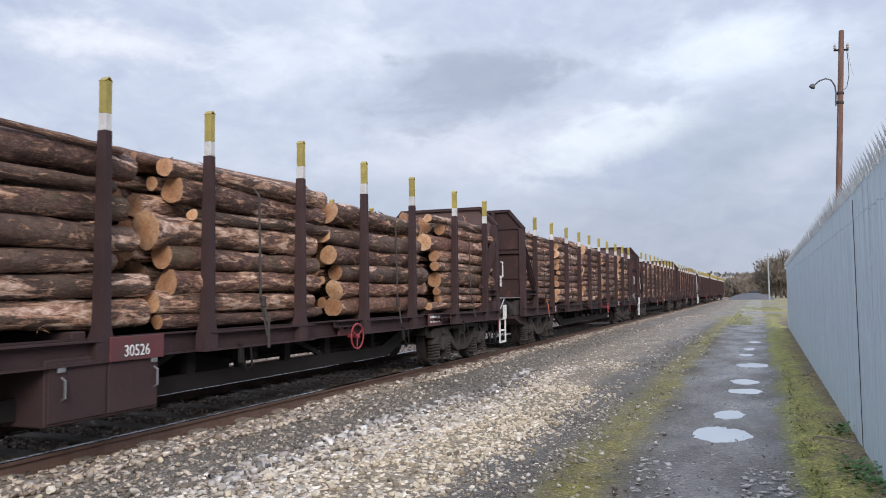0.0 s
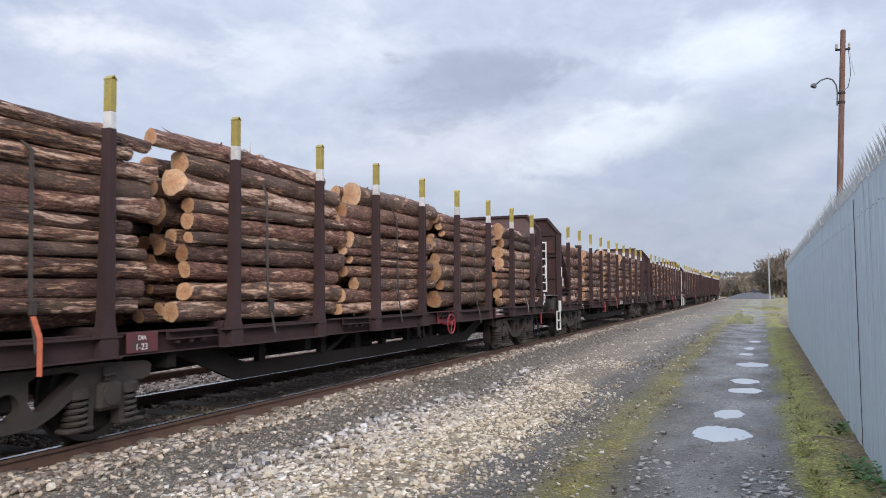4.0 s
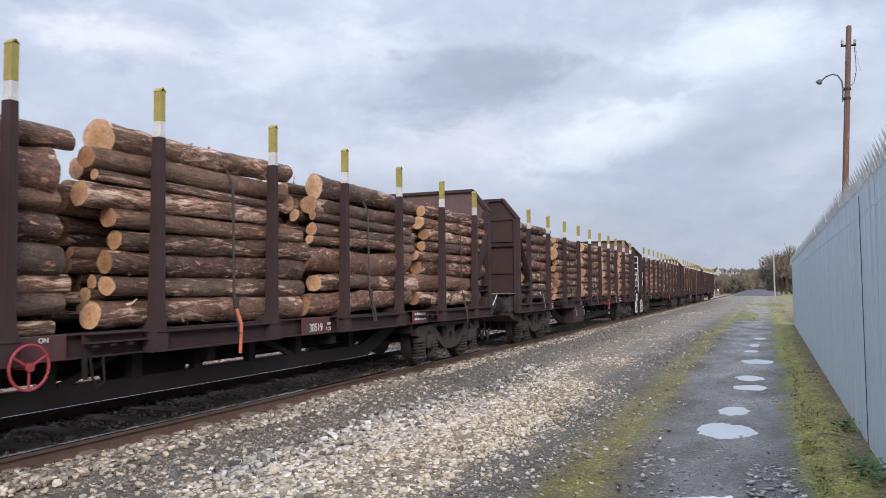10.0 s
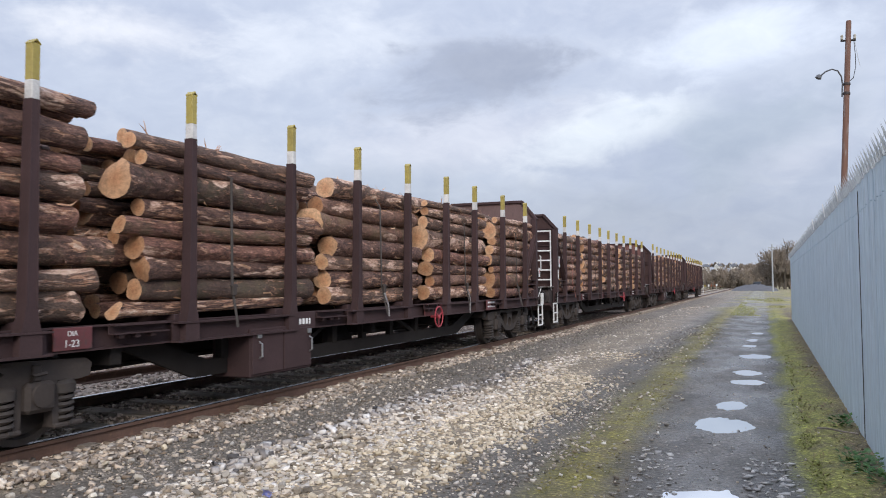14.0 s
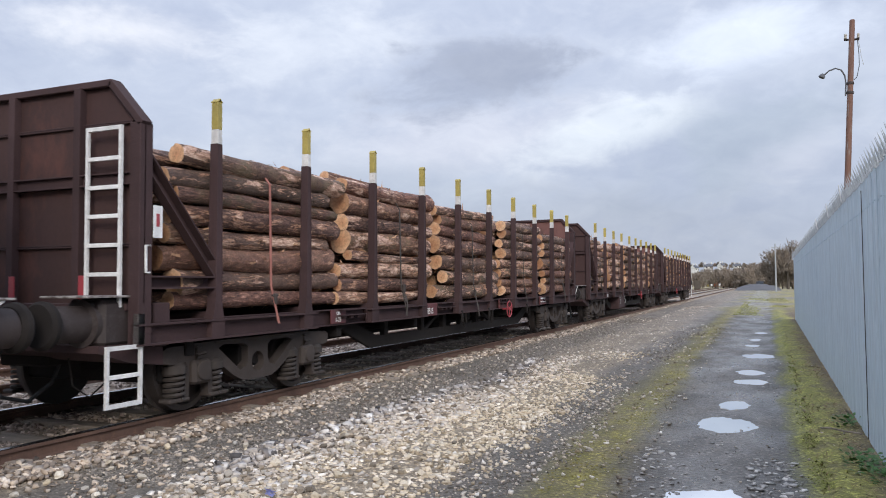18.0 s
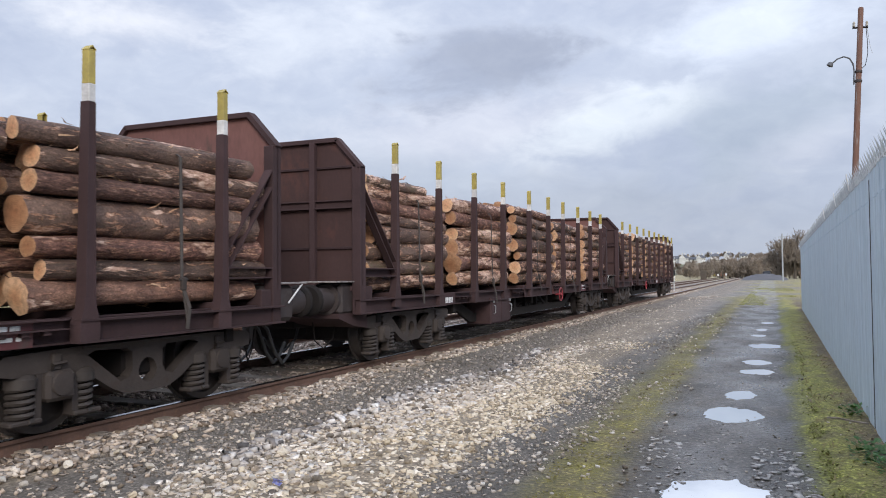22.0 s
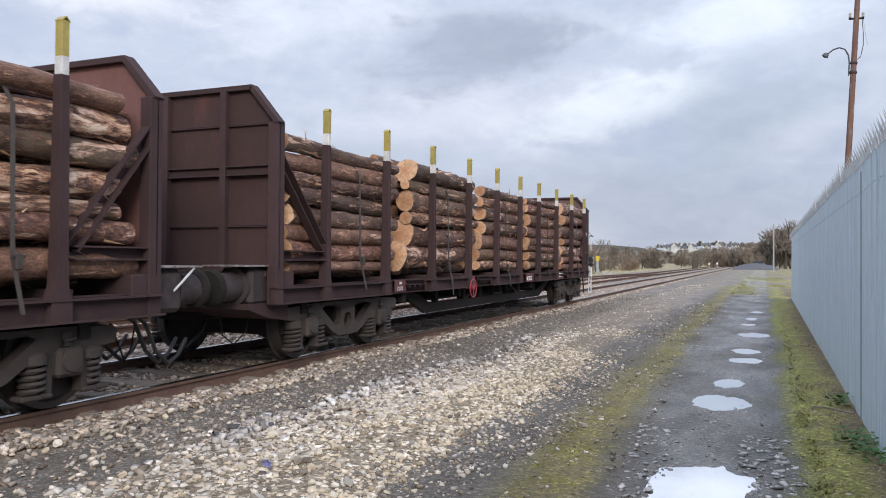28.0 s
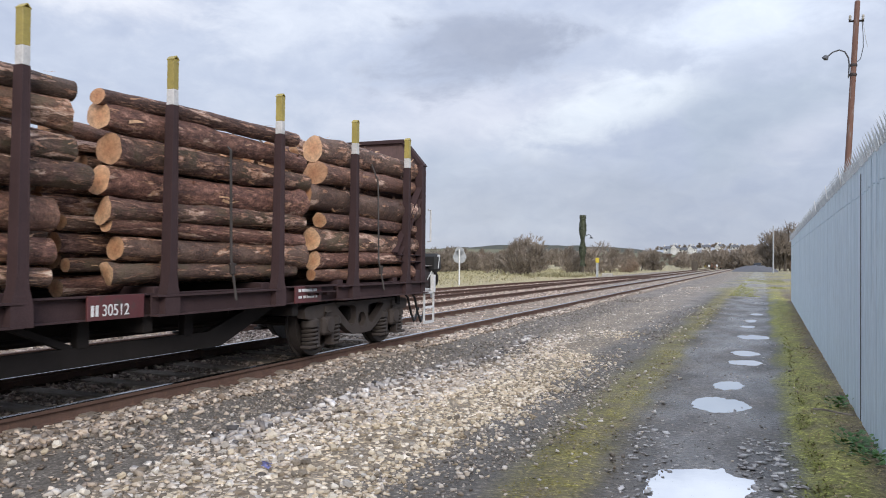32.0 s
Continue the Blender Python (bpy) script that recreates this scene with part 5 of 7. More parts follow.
def stake_meshes():
    low = Shape()
    prof = [(0.70, 0.095, 0.115), (0.86, 0.092, 0.112), (0.99, 0.056, 0.10), (1.12, 0.050, 0.098), (2.575, 0.035, 0.085)]
    v, f = [], []
    for z, hy, dx in prof:
        v += [(0.0, -hy, z), (0.0, hy, z), (-dx, hy, z), (-dx, -hy, z)]
    for i in range(len(prof) - 1):
        for k in range(4):
            f.append((i * 4 + k, i * 4 + (k + 1) % 4, i * 4 + 4 + (k + 1) % 4, i * 4 + 4 + k))
    f += [(3, 2, 1, 0), tuple(range(len(v) - 4, len(v)))]
    low.add(v, f)
    # folded lips of the hollow stake
    low.bar((-0.003, -0.044, 1.05), (-0.003, -0.029, 2.57), 0.018, 0.012).bar((-0.003, 0.044, 1.05), (-0.003, 0.029, 2.57), 0.018, 0.012)
    band = Shape().box(-0.080, 0.003, -0.034, 0.034, 2.570, 2.715, 0.006)
    # the tip: a folded channel with a gabled cap
    tip = Shape().box(-0.006, 0.0, -0.032, 0.032, 2.715, 2.985, 0.002).box(-0.076, -0.006, -0.032, -0.026, 2.715, 2.985, 0.002).box(-0.076, -0.006, 0.026, 0.032, 2.715, 2.985, 0.002)
    tip.prism([(-0.034, 2.978), (0.0, 3.008), (0.034, 2.978), (0.034, 2.986), (0.0, 3.018), (-0.034, 2.986)], -0.08, 0.004, axis=0)
    return low.mesh("stake", WAGON, 30), band.mesh("white_band", BANDS), tip.mesh("yellow_tip", YELLOW, 0)


STAKE_MESH, BAND_MESH, TIP_MESH = stake_meshes()


def bulkhead(parent, at, trailing, rise=0.0, inner=None):
    """The end wall; built for the leading end, with its ribs outside."""
    side = 1.27
    far = 1.22 if trailing else 0.98
    zc, zt = 2.60 + rise, 2.97 + 1.4 * rise
    outline = [(-far, 1.06), (side, 1.06), (side, zc), (side - 0.36, zt), (-far + 0.36, zt), (-far, zc)]
    sheet = Shape().prism(outline, 0.055, 0.065, axis=1)
    wall = part("bulkhead", sheet, (inner or INNER) if trailing else PANEL, parent, "rust-brown steel end wall with ribs", at=at)
    ridge_top = Shape().bar((-far + 0.34, 0.06, zt), (side - 0.34, 0.06, zt), 0.12, 0.06, (0, 1, 0))
    part("top_rail", ridge_top, WAGON, wall)
    for k in (-1, 1):
        edge = side if k > 0 else far
        part("sloped_rail", Shape().bar((k * (edge - 0.36), 0.06, zt + 0.005), (k * edge, 0.06, zc - 0.015), 0.12, 0.06, (0, 1, 0)), WAGON, wall)
        part("corner_post", Shape().box(k * edge - (0.12 if k > 0 else 0.0), k * edge + (0.0 if k > 0 else 0.12), 0.0, 0.15, 0.70, zc, 0.006), WAGON, wall)
        mid = (side - far) / 2 + k * 0.41
        part("rib", Shape().box(mid - 0.04, mid + 0.04, -0.02, 0.056, 1.02, zt - 0.02, 0.004), WAGON, wall)
        st = STAKES[0] + (0.0 if trailing else 0.13)
        br = Shape().prism(channel(-0.05, 0.05, -0.065, 0.065, 0.012, 0.014), 0.0, math.hypot(st - 0.12, 1.02), axis=1)
        m = Matrix.Translation((k * (edge - 0.055), 0.10, 2.30)) @ Matrix.Rotation(-math.atan2(1.02, st - 0.12), 4, "X")
        if k < 0:
            m = m @ Matrix.Rotation(math.pi, 4, "Y")
        part("brace", br, WAGON, wall, at=m)
        tie = Shape().prism(channel(-0.05, 0.05, 1.18, 1.295, 0.012, 0.014), 0.15, st - 0.04, axis=1)
        part("tie_bar", tie, WAGON, wall, at=Matrix.Translation((k * (edge - 0.055), 0, 0)) @ (Matrix.Identity(4) if k > 0 else Matrix.Diagonal((-1, 1, 1, 1))))
    for z0, z1, d in ((2.60 + rise * 0.8, 2.63 + rise * 0.8, 0.03), (2.07 + rise * 0.5, 2.18 + rise * 0.5, 0.07), (1.545, 1.575, 0.03)):
        s = Shape()
        shift = (side - far) / 2
        for a, b in ((-far + 0.12, shift - 0.45), (shift - 0.37, shift + 0.37), (shift + 0.45, side - 0.12)):
            s.box(a, b, 0.056 - d, 0.056, z1 - 0.014, z1, 0.002).box(a, b, 0.056 - d, 0.056, z0, z0 + 0.014, 0.002)
            if d > 0.05:
                s.box(a, b, 0.056 - d * 0.5, 0.056, z0, z1, 0.002)
        part("cross_rib", s, WAGON, wall)
    part("foot_rail", Shape().box(-far + 0.12, side - 0.12, -0.02, 0.10, 1.0, 1.06, 0.006), WAGON, wall)
    return wall


def side_frame_shape(x):
    """Cast bogie side frame: a deep web with two triangular holes and a round one, arches over the springs, axle guards."""
    half = [(1.42, 0.60), (1.40, 0.50), (1.30, 0.48), (1.10, 0.49), (0.80, 0.49), (0.68, 0.46), (0.55, 0.385), (0.40, 0.29), (0.25, 0.225), (0.0, 0.215)]
    outline = half + [(-a, b) for a, b in half[-2::-1]] + [(-1.36, 0.64), (-0.70, 0.665), (0.0, 0.665), (0.70, 0.665), (1.36, 0.64)]
    tri = [(0.64, 0.585), (0.57, 0.615), (0.23, 0.605), (0.175, 0.57), (0.175, 0.42), (0.21, 0.36), (0.30, 0.335)]
    ring = [(0.105 * math.cos(2 * math.pi * k / 16), 0.40 + 0.105 * math.sin(2 * math.pi * k / 16)) for k in range(16)]
    bm = bmesh.new()
    edges = []
    for loop in (outline, tri, [(-a, b) for a, b in tri], ring):
        vs = [bm.verts.new((x - 0.055, a, b)) for a, b in loop]
        edges += [bm.edges.new((vs[k], vs[(k + 1) % len(vs)])) for k in range(len(vs))]
    got = bmesh.ops.triangle_fill(bm, edges=edges, use_beauty=True)
    faces = [g for g in got["geom"] if isinstance(g, bmesh.types.BMFace)]
    ext = bmesh.ops.extrude_face_region(bm, geom=faces)
    bmesh.ops.translate(bm, vec=(0.11, 0, 0), verts=[g for g in ext["geom"] if isinstance(g, bmesh.types.BMVert)])
    bm.verts.index_update()
    s = Shape().add([tuple(v.co) for v in bm.verts], [tuple(v.index for v in f.verts) for f in bm.faces])
    bm.free()
    for w in (-0.92, 0.92):
        for k in (-1, 1):
            s.prism([(w + k * 0.15 - 0.03, 0.54), (w + k * 0.15 + 0.03, 0.54), (w + k * 0.17 + 0.03, 0.15), (w + k * 0.17 - 0.03, 0.15)], x - 0.045, x + 0.05, axis=0)
            lo, hi = sorted((w + k * 0.14, w + k * 0.41))
            s.box(x - 0.07, x + 0.075, lo, hi, 0.125, 0.165, 0.012)
        s.box(x + 0.04, x + 0.08, w - 0.06, w + 0.02, 0.50, 0.63, 0.012)
        s.tube([(x + 0.06, w - 0.09, 0.40), (x + 0.085, w - 0.06, 0.55), (x + 0.085, w + 0.05, 0.56)], 0.016, 5)
    # raised rim along the web
    s.box(x + 0.05, x + 0.068, -0.7, 0.7, 0.635, 0.665, 0.006)
    return s


def coil_shape():
    pts = [(0.088 * math.cos(a), 0.088 * math.sin(a), 0.18 + 0.25 * a / (2 * math.pi * 5)) for a in [2 * math.pi * k / 12 for k in range(61)]]
    return Shape().tube(pts, 0.021, 5).turned([(0.42, 0.115), (0.49, 0.115), (0.52, 0.09), (0.54, 0.04)], axis=2, n=14)


def wheelset_shape():
    s = Shape().turned([(-0.95, 0.065), (0.95, 0.065)], axis=0, n=12)
    for k in (-1, 1):
        x = k * 0.835
        p = [(x - k * 0.075, 0.44), (x - k * 0.05, 0.445), (x - k * 0.045, 0.42), (x + k * 0.06, 0.413), (x + k * 0.065, 0.36), (x + k * 0.035, 0.34), (x + k * 0.02, 0.16), (x + k * 0.07, 0.12), (x + k * 0.07, 0.07)]
        s.turned(p, axis=0, n=28)
        s.turned([(x - k * 0.075, 0.44), (x - k * 0.07, 0.36), (x - k * 0.02, 0.34), (x - k * 0.01, 0.16), (x - k * 0.08, 0.1)], axis=0, n=28)
    return s


COIL = coil_shape().mesh("coil_spring", COILS)
WHEELSET = wheelset_shape().mesh("wheelset", TYRE)
AXLEBOX = Shape().box(-0.02, 0.11, -0.13, 0.13, 0.27, 0.50, 0.03).turned([(0.10, 0.10), (0.125, 0.09), (0.13, 0.05)], axis=0, n=14, at=(0, 0, 0.40)).mesh("axle_box", BOGIE)
FRAMES = {k: side_frame_shape(k * 1.02).mesh("side_frame", BOGIE) for k in (-1, 1)}


def bogie(parent, y):
    s = Shape().box(-1.0, 1.0, -0.20, 0.20, 0.34, 0.58, 0.03).box(-0.9, 0.9, -1.25, -1.15, 0.42, 0.50, 0.01).box(-0.9, 0.9, 1.15, 1.25, 0.42, 0.50, 0.01)
    s.turned([(0.58, 0.3), (0.66, 0.26)], axis=2, n=16)
    b = part("bogie", s, GRIME, parent, "grey-brown cast steel bogie with coil springs", at=pose(0, y, 0))
    for k in (-1, 1):
        part("side_frame", FRAMES[k], None, b)
        for w in (-0.92, 0.92):
            part("axle_box", AXLEBOX, None, b, at=pose(k * 1.02, w, 0, 0, 0, 0 if k > 0 else 180))
            for d in (-0.26, 0.26):
                part("coil_spring", COIL, None, b, at=pose(k * 1.0, w + d, -0.03))
    for w in (-0.92, 0.92):
        part("wheelset", WHEELSET, None, b, "dark steel wheels on their axle", at=pose(0, w, 0.42))
    return b


def buffer_at(parent, x, y, turn):
    s = Shape().box(-0.21, 0.21, 0.0, 0.60, -0.20, 0.20, 0.045).turned([(0.58, 0.20), (0.63, 0.20), (0.64, 0.15), (0.97, 0.15)], axis=1, n=22)
    b = part("buffer", s, BUFFER, parent, "worn buffer in a boxy housing", at=pose(x, y, 0.90, 0, 0, turn))
    part("buffer_head", Shape().turned([(0.93, 0.16), (0.96, 0.19), (1.00, 0.195), (1.03, 0.17)], axis=1, n=24), GRIME, b)


def basic_wagon(rise, inner, bare=None):
    w = thing("timber_wagon", "brown bogie timber wagon with yellow-tipped stakes", "railway wagon", "timber wagons of the train")
    # underframe: centre girder, solebars, cross members
    part("centre_sill", Shape().prism([(-0.2, 0.42), (0.2, 0.42), (0.2, 0.80), (-0.2, 0.80)], 0.25, LENGTH - 0.25), GRIME, w)
    for k in (-1, 1):
        x = k * 1.10
        prof = channel(min(x, x + k * 0.07), max(x, x + k * 0.07), 0.70, 0.90, 0.012, 0.014, k)
        part("solebar", Shape().prism(prof, 0.12, LENGTH - 0.12), WAGON, w, "grimy brown side sill")
        # fish-bellied truss under the side sill
        t = Shape().prism([(3.45, 0.72), (4.55, 0.31), (LENGTH - 4.55, 0.31), (LENGTH - 3.45, 0.72), (LENGTH - 3.95, 0.72), (LENGTH - 4.75, 0.47), (4.75, 0.47), (3.95, 0.72)], x - k * 0.18 - 0.03, x - k * 0.18 + 0.03, axis=0)
        part("truss", t, GRIME, w, "dark underframe girder")
        for q in (5.0, 6.3, 7.2, 8.0, 8.85, 9.75, 11.0):
            part("truss_post", Shape().box(x - k * 0.18 - 0.04, x - k * 0.18 + 0.04, q - 0.06, q + 0.06, 0.46, 0.80, 0.005), GRIME, w)
        for a, b in ((6.4, 7.1), (9.65, 8.95)):
            part("truss_strut", Shape().bar((x - k * 0.18, a, 0.46), (x - k * 0.18, b, 0.74), 0.05, 0.06), GRIME, w)
    for y in [0.7] + [MID + 2.3 * j for j in (-2, -1, 0, 1, 2)] + [LENGTH - 0.7]:
        part("cross_member", Shape().box(-1.1, 1.1, y - 0.06, y + 0.06, 0.55, 0.80, 0.008), GRIME, w)
    gear = Shape().turned([(7.3, 0.16), (7.35, 0.18), (8.05, 0.18), (8.1, 0.16)], axis=1, n=16, at=(0.55, 0, 0.50))
    gear.tube([(0.5, 2.6, 0.45), (0.55, 5.0, 0.5), (0.5, 7.3, 0.5)], 0.025, 6).tube([(0.5, 8.1, 0.5), (0.5, 10.5, 0.52), (0.4, 13.2, 0.45)], 0.025, 6)
    part("brake_cylinder", gear, GRIME, w)
    part("deck", Shape().box(-1.08, 1.08, 0.15, LENGTH - 0.15, 0.80, 0.83, 0.005), GRIME, w)
    # per bay: side beams with turned lips, and bearers under the logs
    for b in range(5):
        y0, y1 = STAKES[2 * b] - 0.13, STAKES[2 * b + 1] + 0.13
        if b == 0:
            y0 = -0.13
        if b == 4:
            y1 = LENGTH
        for k in (-1, 1):
            x = k * 1.19
            prof = channel(min(x, x + k * 0.09), max(x, x + k * 0.09), 0.70, 0.885, 0.014, 0.016, k)
            part("side_beam", Shape().prism(prof, y0, y1), WAGON, w)
        for y in (STAKES[2 * b], STAKES[2 * b + 1]):
            part("log_bearer", Shape().box(-1.17, 1.17, y - 0.07, y + 0.07, 0.83, 0.955, 0.01), WAGON, w)
    for b in range(4):
        y0, y1 = STAKES[2 * b + 1] + 0.16, STAKES[2 * b + 2] - 0.16
        for k in (-1, 1):
            if b == bare and k > 0:
                continue
            s = Shape().prism(channel(min(k * 1.17, k * 1.25), max(k * 1.17, k * 1.25), 0.815, 0.895, 0.010, 0.010, k), y0 + 0.58, y1 - 0.05)
            for q in range(3):
                s.box(k * 1.2 - 0.03, k * 1.2 + 0.03, y0 + 0.64 + q * 0.18, y0 + 0.70 + q * 0.18, 0.78, 0.82, 0.004)
            part("side_step", s, WAGON, w, "narrow grimy tread plate")
    for i, y in enumerate(STAKES):
        for k in (-1, 1):
            st = part("stake", STAKE_MESH, None, w, "tall brown stake with painted tip", at=pose(k * HALF, y, 0, 0, 0, 0 if k > 0 else 180))
            part("white_band", BAND_MESH, None, st)
            part("yellow_tip", TIP_MESH, None, st)
    bulkhead(w, pose(0, -0.13, 0), False, rise)
    bulkhead(w, pose(0, LENGTH, 0, 0, 0, 180), True, rise, inner)
    for y in (1.77, LENGTH - 1.77):
        bogie(w, y)
    for end, turn in ((0.22, 180), (LENGTH - 0.22, 0)):
        sg = -1 if turn else 1
        for k in (-1, 1):
            buffer_at(w, k * 0.92, end, turn)
            st = Shape().box(k * 0.92 - 0.26, k * 0.92 + 0.26, min(end + sg * 0.15, end + sg * 0.80), max(end + sg * 0.15, end + sg * 0.80), 1.112, 1.13, 0.003)
            part("tread_plate", st, DUSTY, w, "white-edged tread plate over the buffer")
            if not turn:
                q = 1.16
                part("stay", Shape().bar((k * q, end + sg * 0.72, 1.115), (k * q, end + sg * 0.44, 0.90), 0.012, 0.022, (1, 0, 0)), WHITE, w, "white diagonal stay")
        part("headstock", Shape().box(-1.2, 1.2, end - 0.10, end + 0.10, 0.68, 1.06, 0.01), WAGON, w)
        apron = [(end - sg * 0.1, 0.50), (end + sg * 0.30, 0.56), (end + sg * 0.62, 0.66), (end + sg * 0.62, 0.72), (end - sg * 0.1, 0.72)]
        if turn:
            part("brake_gear", Shape().box(-0.95, 0.95, end + 0.25, end + 0.55, 0.30, 0.62, 0.03).bar((-1.0, end + 0.1, 0.34), (1.0, end + 0.1, 0.34), 0.06, 0.06), GRIME, w)
            part("end_apron", Shape().prism(apron, -1.12, 1.12, axis=0), WAGON, w, "grimy sloping end plate")
        part("draw_gear", Shape().box(-0.30, 0.30, min(end - sg * 0.6, end + sg * 0.42), max(end - sg * 0.6, end + sg * 0.42), 0.50, 0.68, 0.02), GRIME, w)
        hook = Shape().tube([(0, end + sg * 0.1, 0.86), (0, end + sg * 0.45, 0.86), (0, end + sg * 0.55, 0.80), (0, end + sg * 0.5, 0.70)], 0.035, 8)
        hook.tube([(0.03, end + sg * 0.5, 0.78), (0.03, end + sg * 0.7, 0.62), (-0.03, end + sg * 0.85, 0.66)], 0.02, 6)
        part("coupling_hook", hook, GRIME, w)
        for x, mt in ((0.28, RUBBER),) if turn else ((0.28, RUBBER), (0.46, RUBBER), (0.92, RUBBER), (1.04, RUBBER)):
            h = Shape().tube([(x, end + sg * 0.1, 0.70), (x, end + sg * 0.22, 0.62), (x, end + sg * 0.35, 0.36), (x - 0.04, end + sg * 0.55, 0.22), (x - 0.10, end + sg * 0.75, 0.28), (x - 0.12, end + sg * 0.88, 0.42)], 0.019, 6)
            part("brake_hose", h, mt, w)
        for x in (0.75,):
            part("chain", Shape().tube([(x, end + sg * 0.1, 0.62), (x + 0.02, end + sg * 0.2, 0.38), (x - 0.05, end + sg * 0.32, 0.25), (x - 0.1, end + sg * 0.45, 0.36), (x - 0.1, end + sg * 0.5, 0.6)], 0.009, 5), GRIME, w)
    return w


def end_ladder(w, x, y, wide, z0, z1, rungs, turn=0, label="white steel end ladder"):
    """Two uprights and, as pieces of their own, the rungs."""
    t = 0.022
    a, c, e = wide / 2 + t, wide / 2 - t * .3, t * 1.6
    ring = [(-a, z0), (a, z0), (a, z1), (-a, z1), (-c, z0 + e), (c, z0 + e), (c, z1 - e), (-c, z1 - e)]
    s = Shape().add([(p, q, z) for q in (-t * .6, t * .6) for p, z in ring],
                    [f for k in range(4) for j in [(k + 1) % 4] for f in ((k, j, j + 4, k + 4), (k + 8, k + 12, j + 12, j + 8), (k, k + 8, j + 8, j), (k + 4, j + 4, j + 12, k + 12))])
    b = part("ladder", s, WHITE, w, label, at=pose(x, y, 0, 0, 0, turn))
    for k in range(1, rungs - 1):
        z = z0 + 0.03 + (z1 - z0 - 0.06) * k / (rungs - 1)
        part("rung", Shape().box(-wide / 2 + t * .3, wide / 2 - t * .3, -t * .5, t * .5, z - t * .8, z + t * .8, 0.003), WHITE, b)


def hand_wheel(w, y, k=1, plate=None):
    x = k * 1.30
    ring = [(x, y + 0.160 * math.cos(a), 0.69 + 0.160 * math.sin(a)) for a in [2 * math.pi * j / 24 for j in range(24)]]
    s = Shape().tube(ring, 0.011, 8, closed=True)
    for j in range(3):
        a = 2 * math.pi * j / 3 + 0.5
        s.bar((x, y, 0.69), (x, y + 0.156 * math.cos(a), 0.69 + 0.156 * math.sin(a)), 0.011, 0.018)
    s.turned([(x - 0.14, 0.02), (x - 0.02, 0.02), (x, 0.034), (x + 0.02, 0.03)], axis=0, n=12, at=(0, y, 0.69))
    part("hand_wheel", s, RED, w, "red hand brake wheel")
    part("backing_plate", Shape().box(x - 0.15, x - 0.125, y - 0.26, y + 0.42, 0.70, 0.90, 0.006), plate or SOLEBAR, w)
    words(w, "OFF", y - 0.20, 0.845, 0.04, x - 0.122)
    words(w, "ON", y + 0.17, 0.845, 0.04, x - 0.122)


def bars(w, y, z, rows, x=1.20):
    """Writing too small to read, as plain bars."""
    s = Shape()
    for dy, l, h in rows:
        s.box(x, x + 0.004, y + dy, y + dy + l, z, z + h, 0.001)
    part("marking", s, WHITE, w, "white painted marking")


WORDS = {}
FACING = Matrix(((0, 0, 1, 0), (1, 0, 0, 0), (0, 1, 0, 0), (0, 0, 0, 1)))


def words(w, text, y, z, high, x, label="white painted marking"):
    """Painted letters of the given height on the wagon's side."""
    if text not in WORDS:
        WORDS[text] = lettering(text, 1.0)
        WORDS[text].materials.append(WHITE)
    part("marking", WORDS[text], None, w, label, at=Matrix.Translation((x, y, z)) @ FACING @ Matrix.Diagonal((high * 1.38, high * 1.38, 1, 1)))


def end_panel(w, y):
    part("data_panel", Shape().box(1.165, 1.185, y - 0.06, y + 0.50, 0.70, 0.895, 0.004), SOLEBAR, w, "small red panel")
    bars(w, y, 0.83, ((0, .05, .035), (.07, .22, .035), (.31, .08, .035)), 1.186)
    bars(w, y, 0.755, ((0, .07, .03), (.10, .05, .03), (.17, .16, .03), (.36, .04, .03)), 1.186)


def data_panel(w, y, figures="1-23"):
    part("data_panel", Shape().box(1.165, 1.185, y - 0.06, y + 0.30, 0.72, 0.895, 0.004), SOLEBAR, w, "small red panel")
    words(w, "DIA", y + 0.06, 0.83, 0.042, 1.187)
    words(w, figures, y + (0.03 if len(figures) < 5 else -0.005), 0.745, 0.058, 1.187)


def tool_box(w, y0, y1):
    b = part("tool_box", Shape().box(0.75, 1.235, y0, y1, 0.26, 0.76, 0.012), WAGON, w, "brown steel locker under the frame")
    m = (y0 + y1) / 2
    for a, c in ((y0 + 0.02, m - 0.012), (m + 0.012, y1 - 0.02)):
        d = part("door", Shape().box(1.233, 1.25, a, c, 0.29, 0.73, 0.006), WAGON, b)
    for q in (y0 + 0.14, y1 - 0.06):
        part("handle", Shape().tube([(1.245, q, 0.62), (1.285, q, 0.60), (1.285, q, 0.47), (1.245, q, 0.45)], 0.011, 6), STEEL, b, "bright handle")
        part("latch", Shape().box(1.245, 1.27, q - 0.05, q + 0.02, 0.66, 0.71, 0.004), STEEL, b)


def steps_at(w, y, k=1, top=0.86):
    end_ladder(w, k * 1.24, y, 0.34, 0.22, top - 0.14, 3, 90, "white foot steps at the corner")
    part("step_bracket", Shape().box(k * 1.24 - 0.03, k * 1.24 + 0.03, y + 0.12, y + 0.20, 0.70, top + 0.12, 0.006), WHITE, w)


def hand_rail(w, y, z0, z1, x=1.29, out=-0.07):
    part("hand_rail", Shape().tube([(x - 0.01, y, z0), (x + 0.005, y + out, z0), (x + 0.005, y + out, z1), (x - 0.01, y, z1)], 0.014, 6), WHITE, w, "white hand rail")


def label_plate(w, y, z, h=0.22):
    p = part("label_plate", Shape().box(1.272, 1.278, y - 0.055, y + 0.055, z, z + h, 0.002), WHITE, w, "white plate with red mark")
    part("marking", Shape().box(1.278, 1.281, y - 0.02, y + 0.02, z + h * 0.35, z + h * 0.75, 0.001), RED, p)


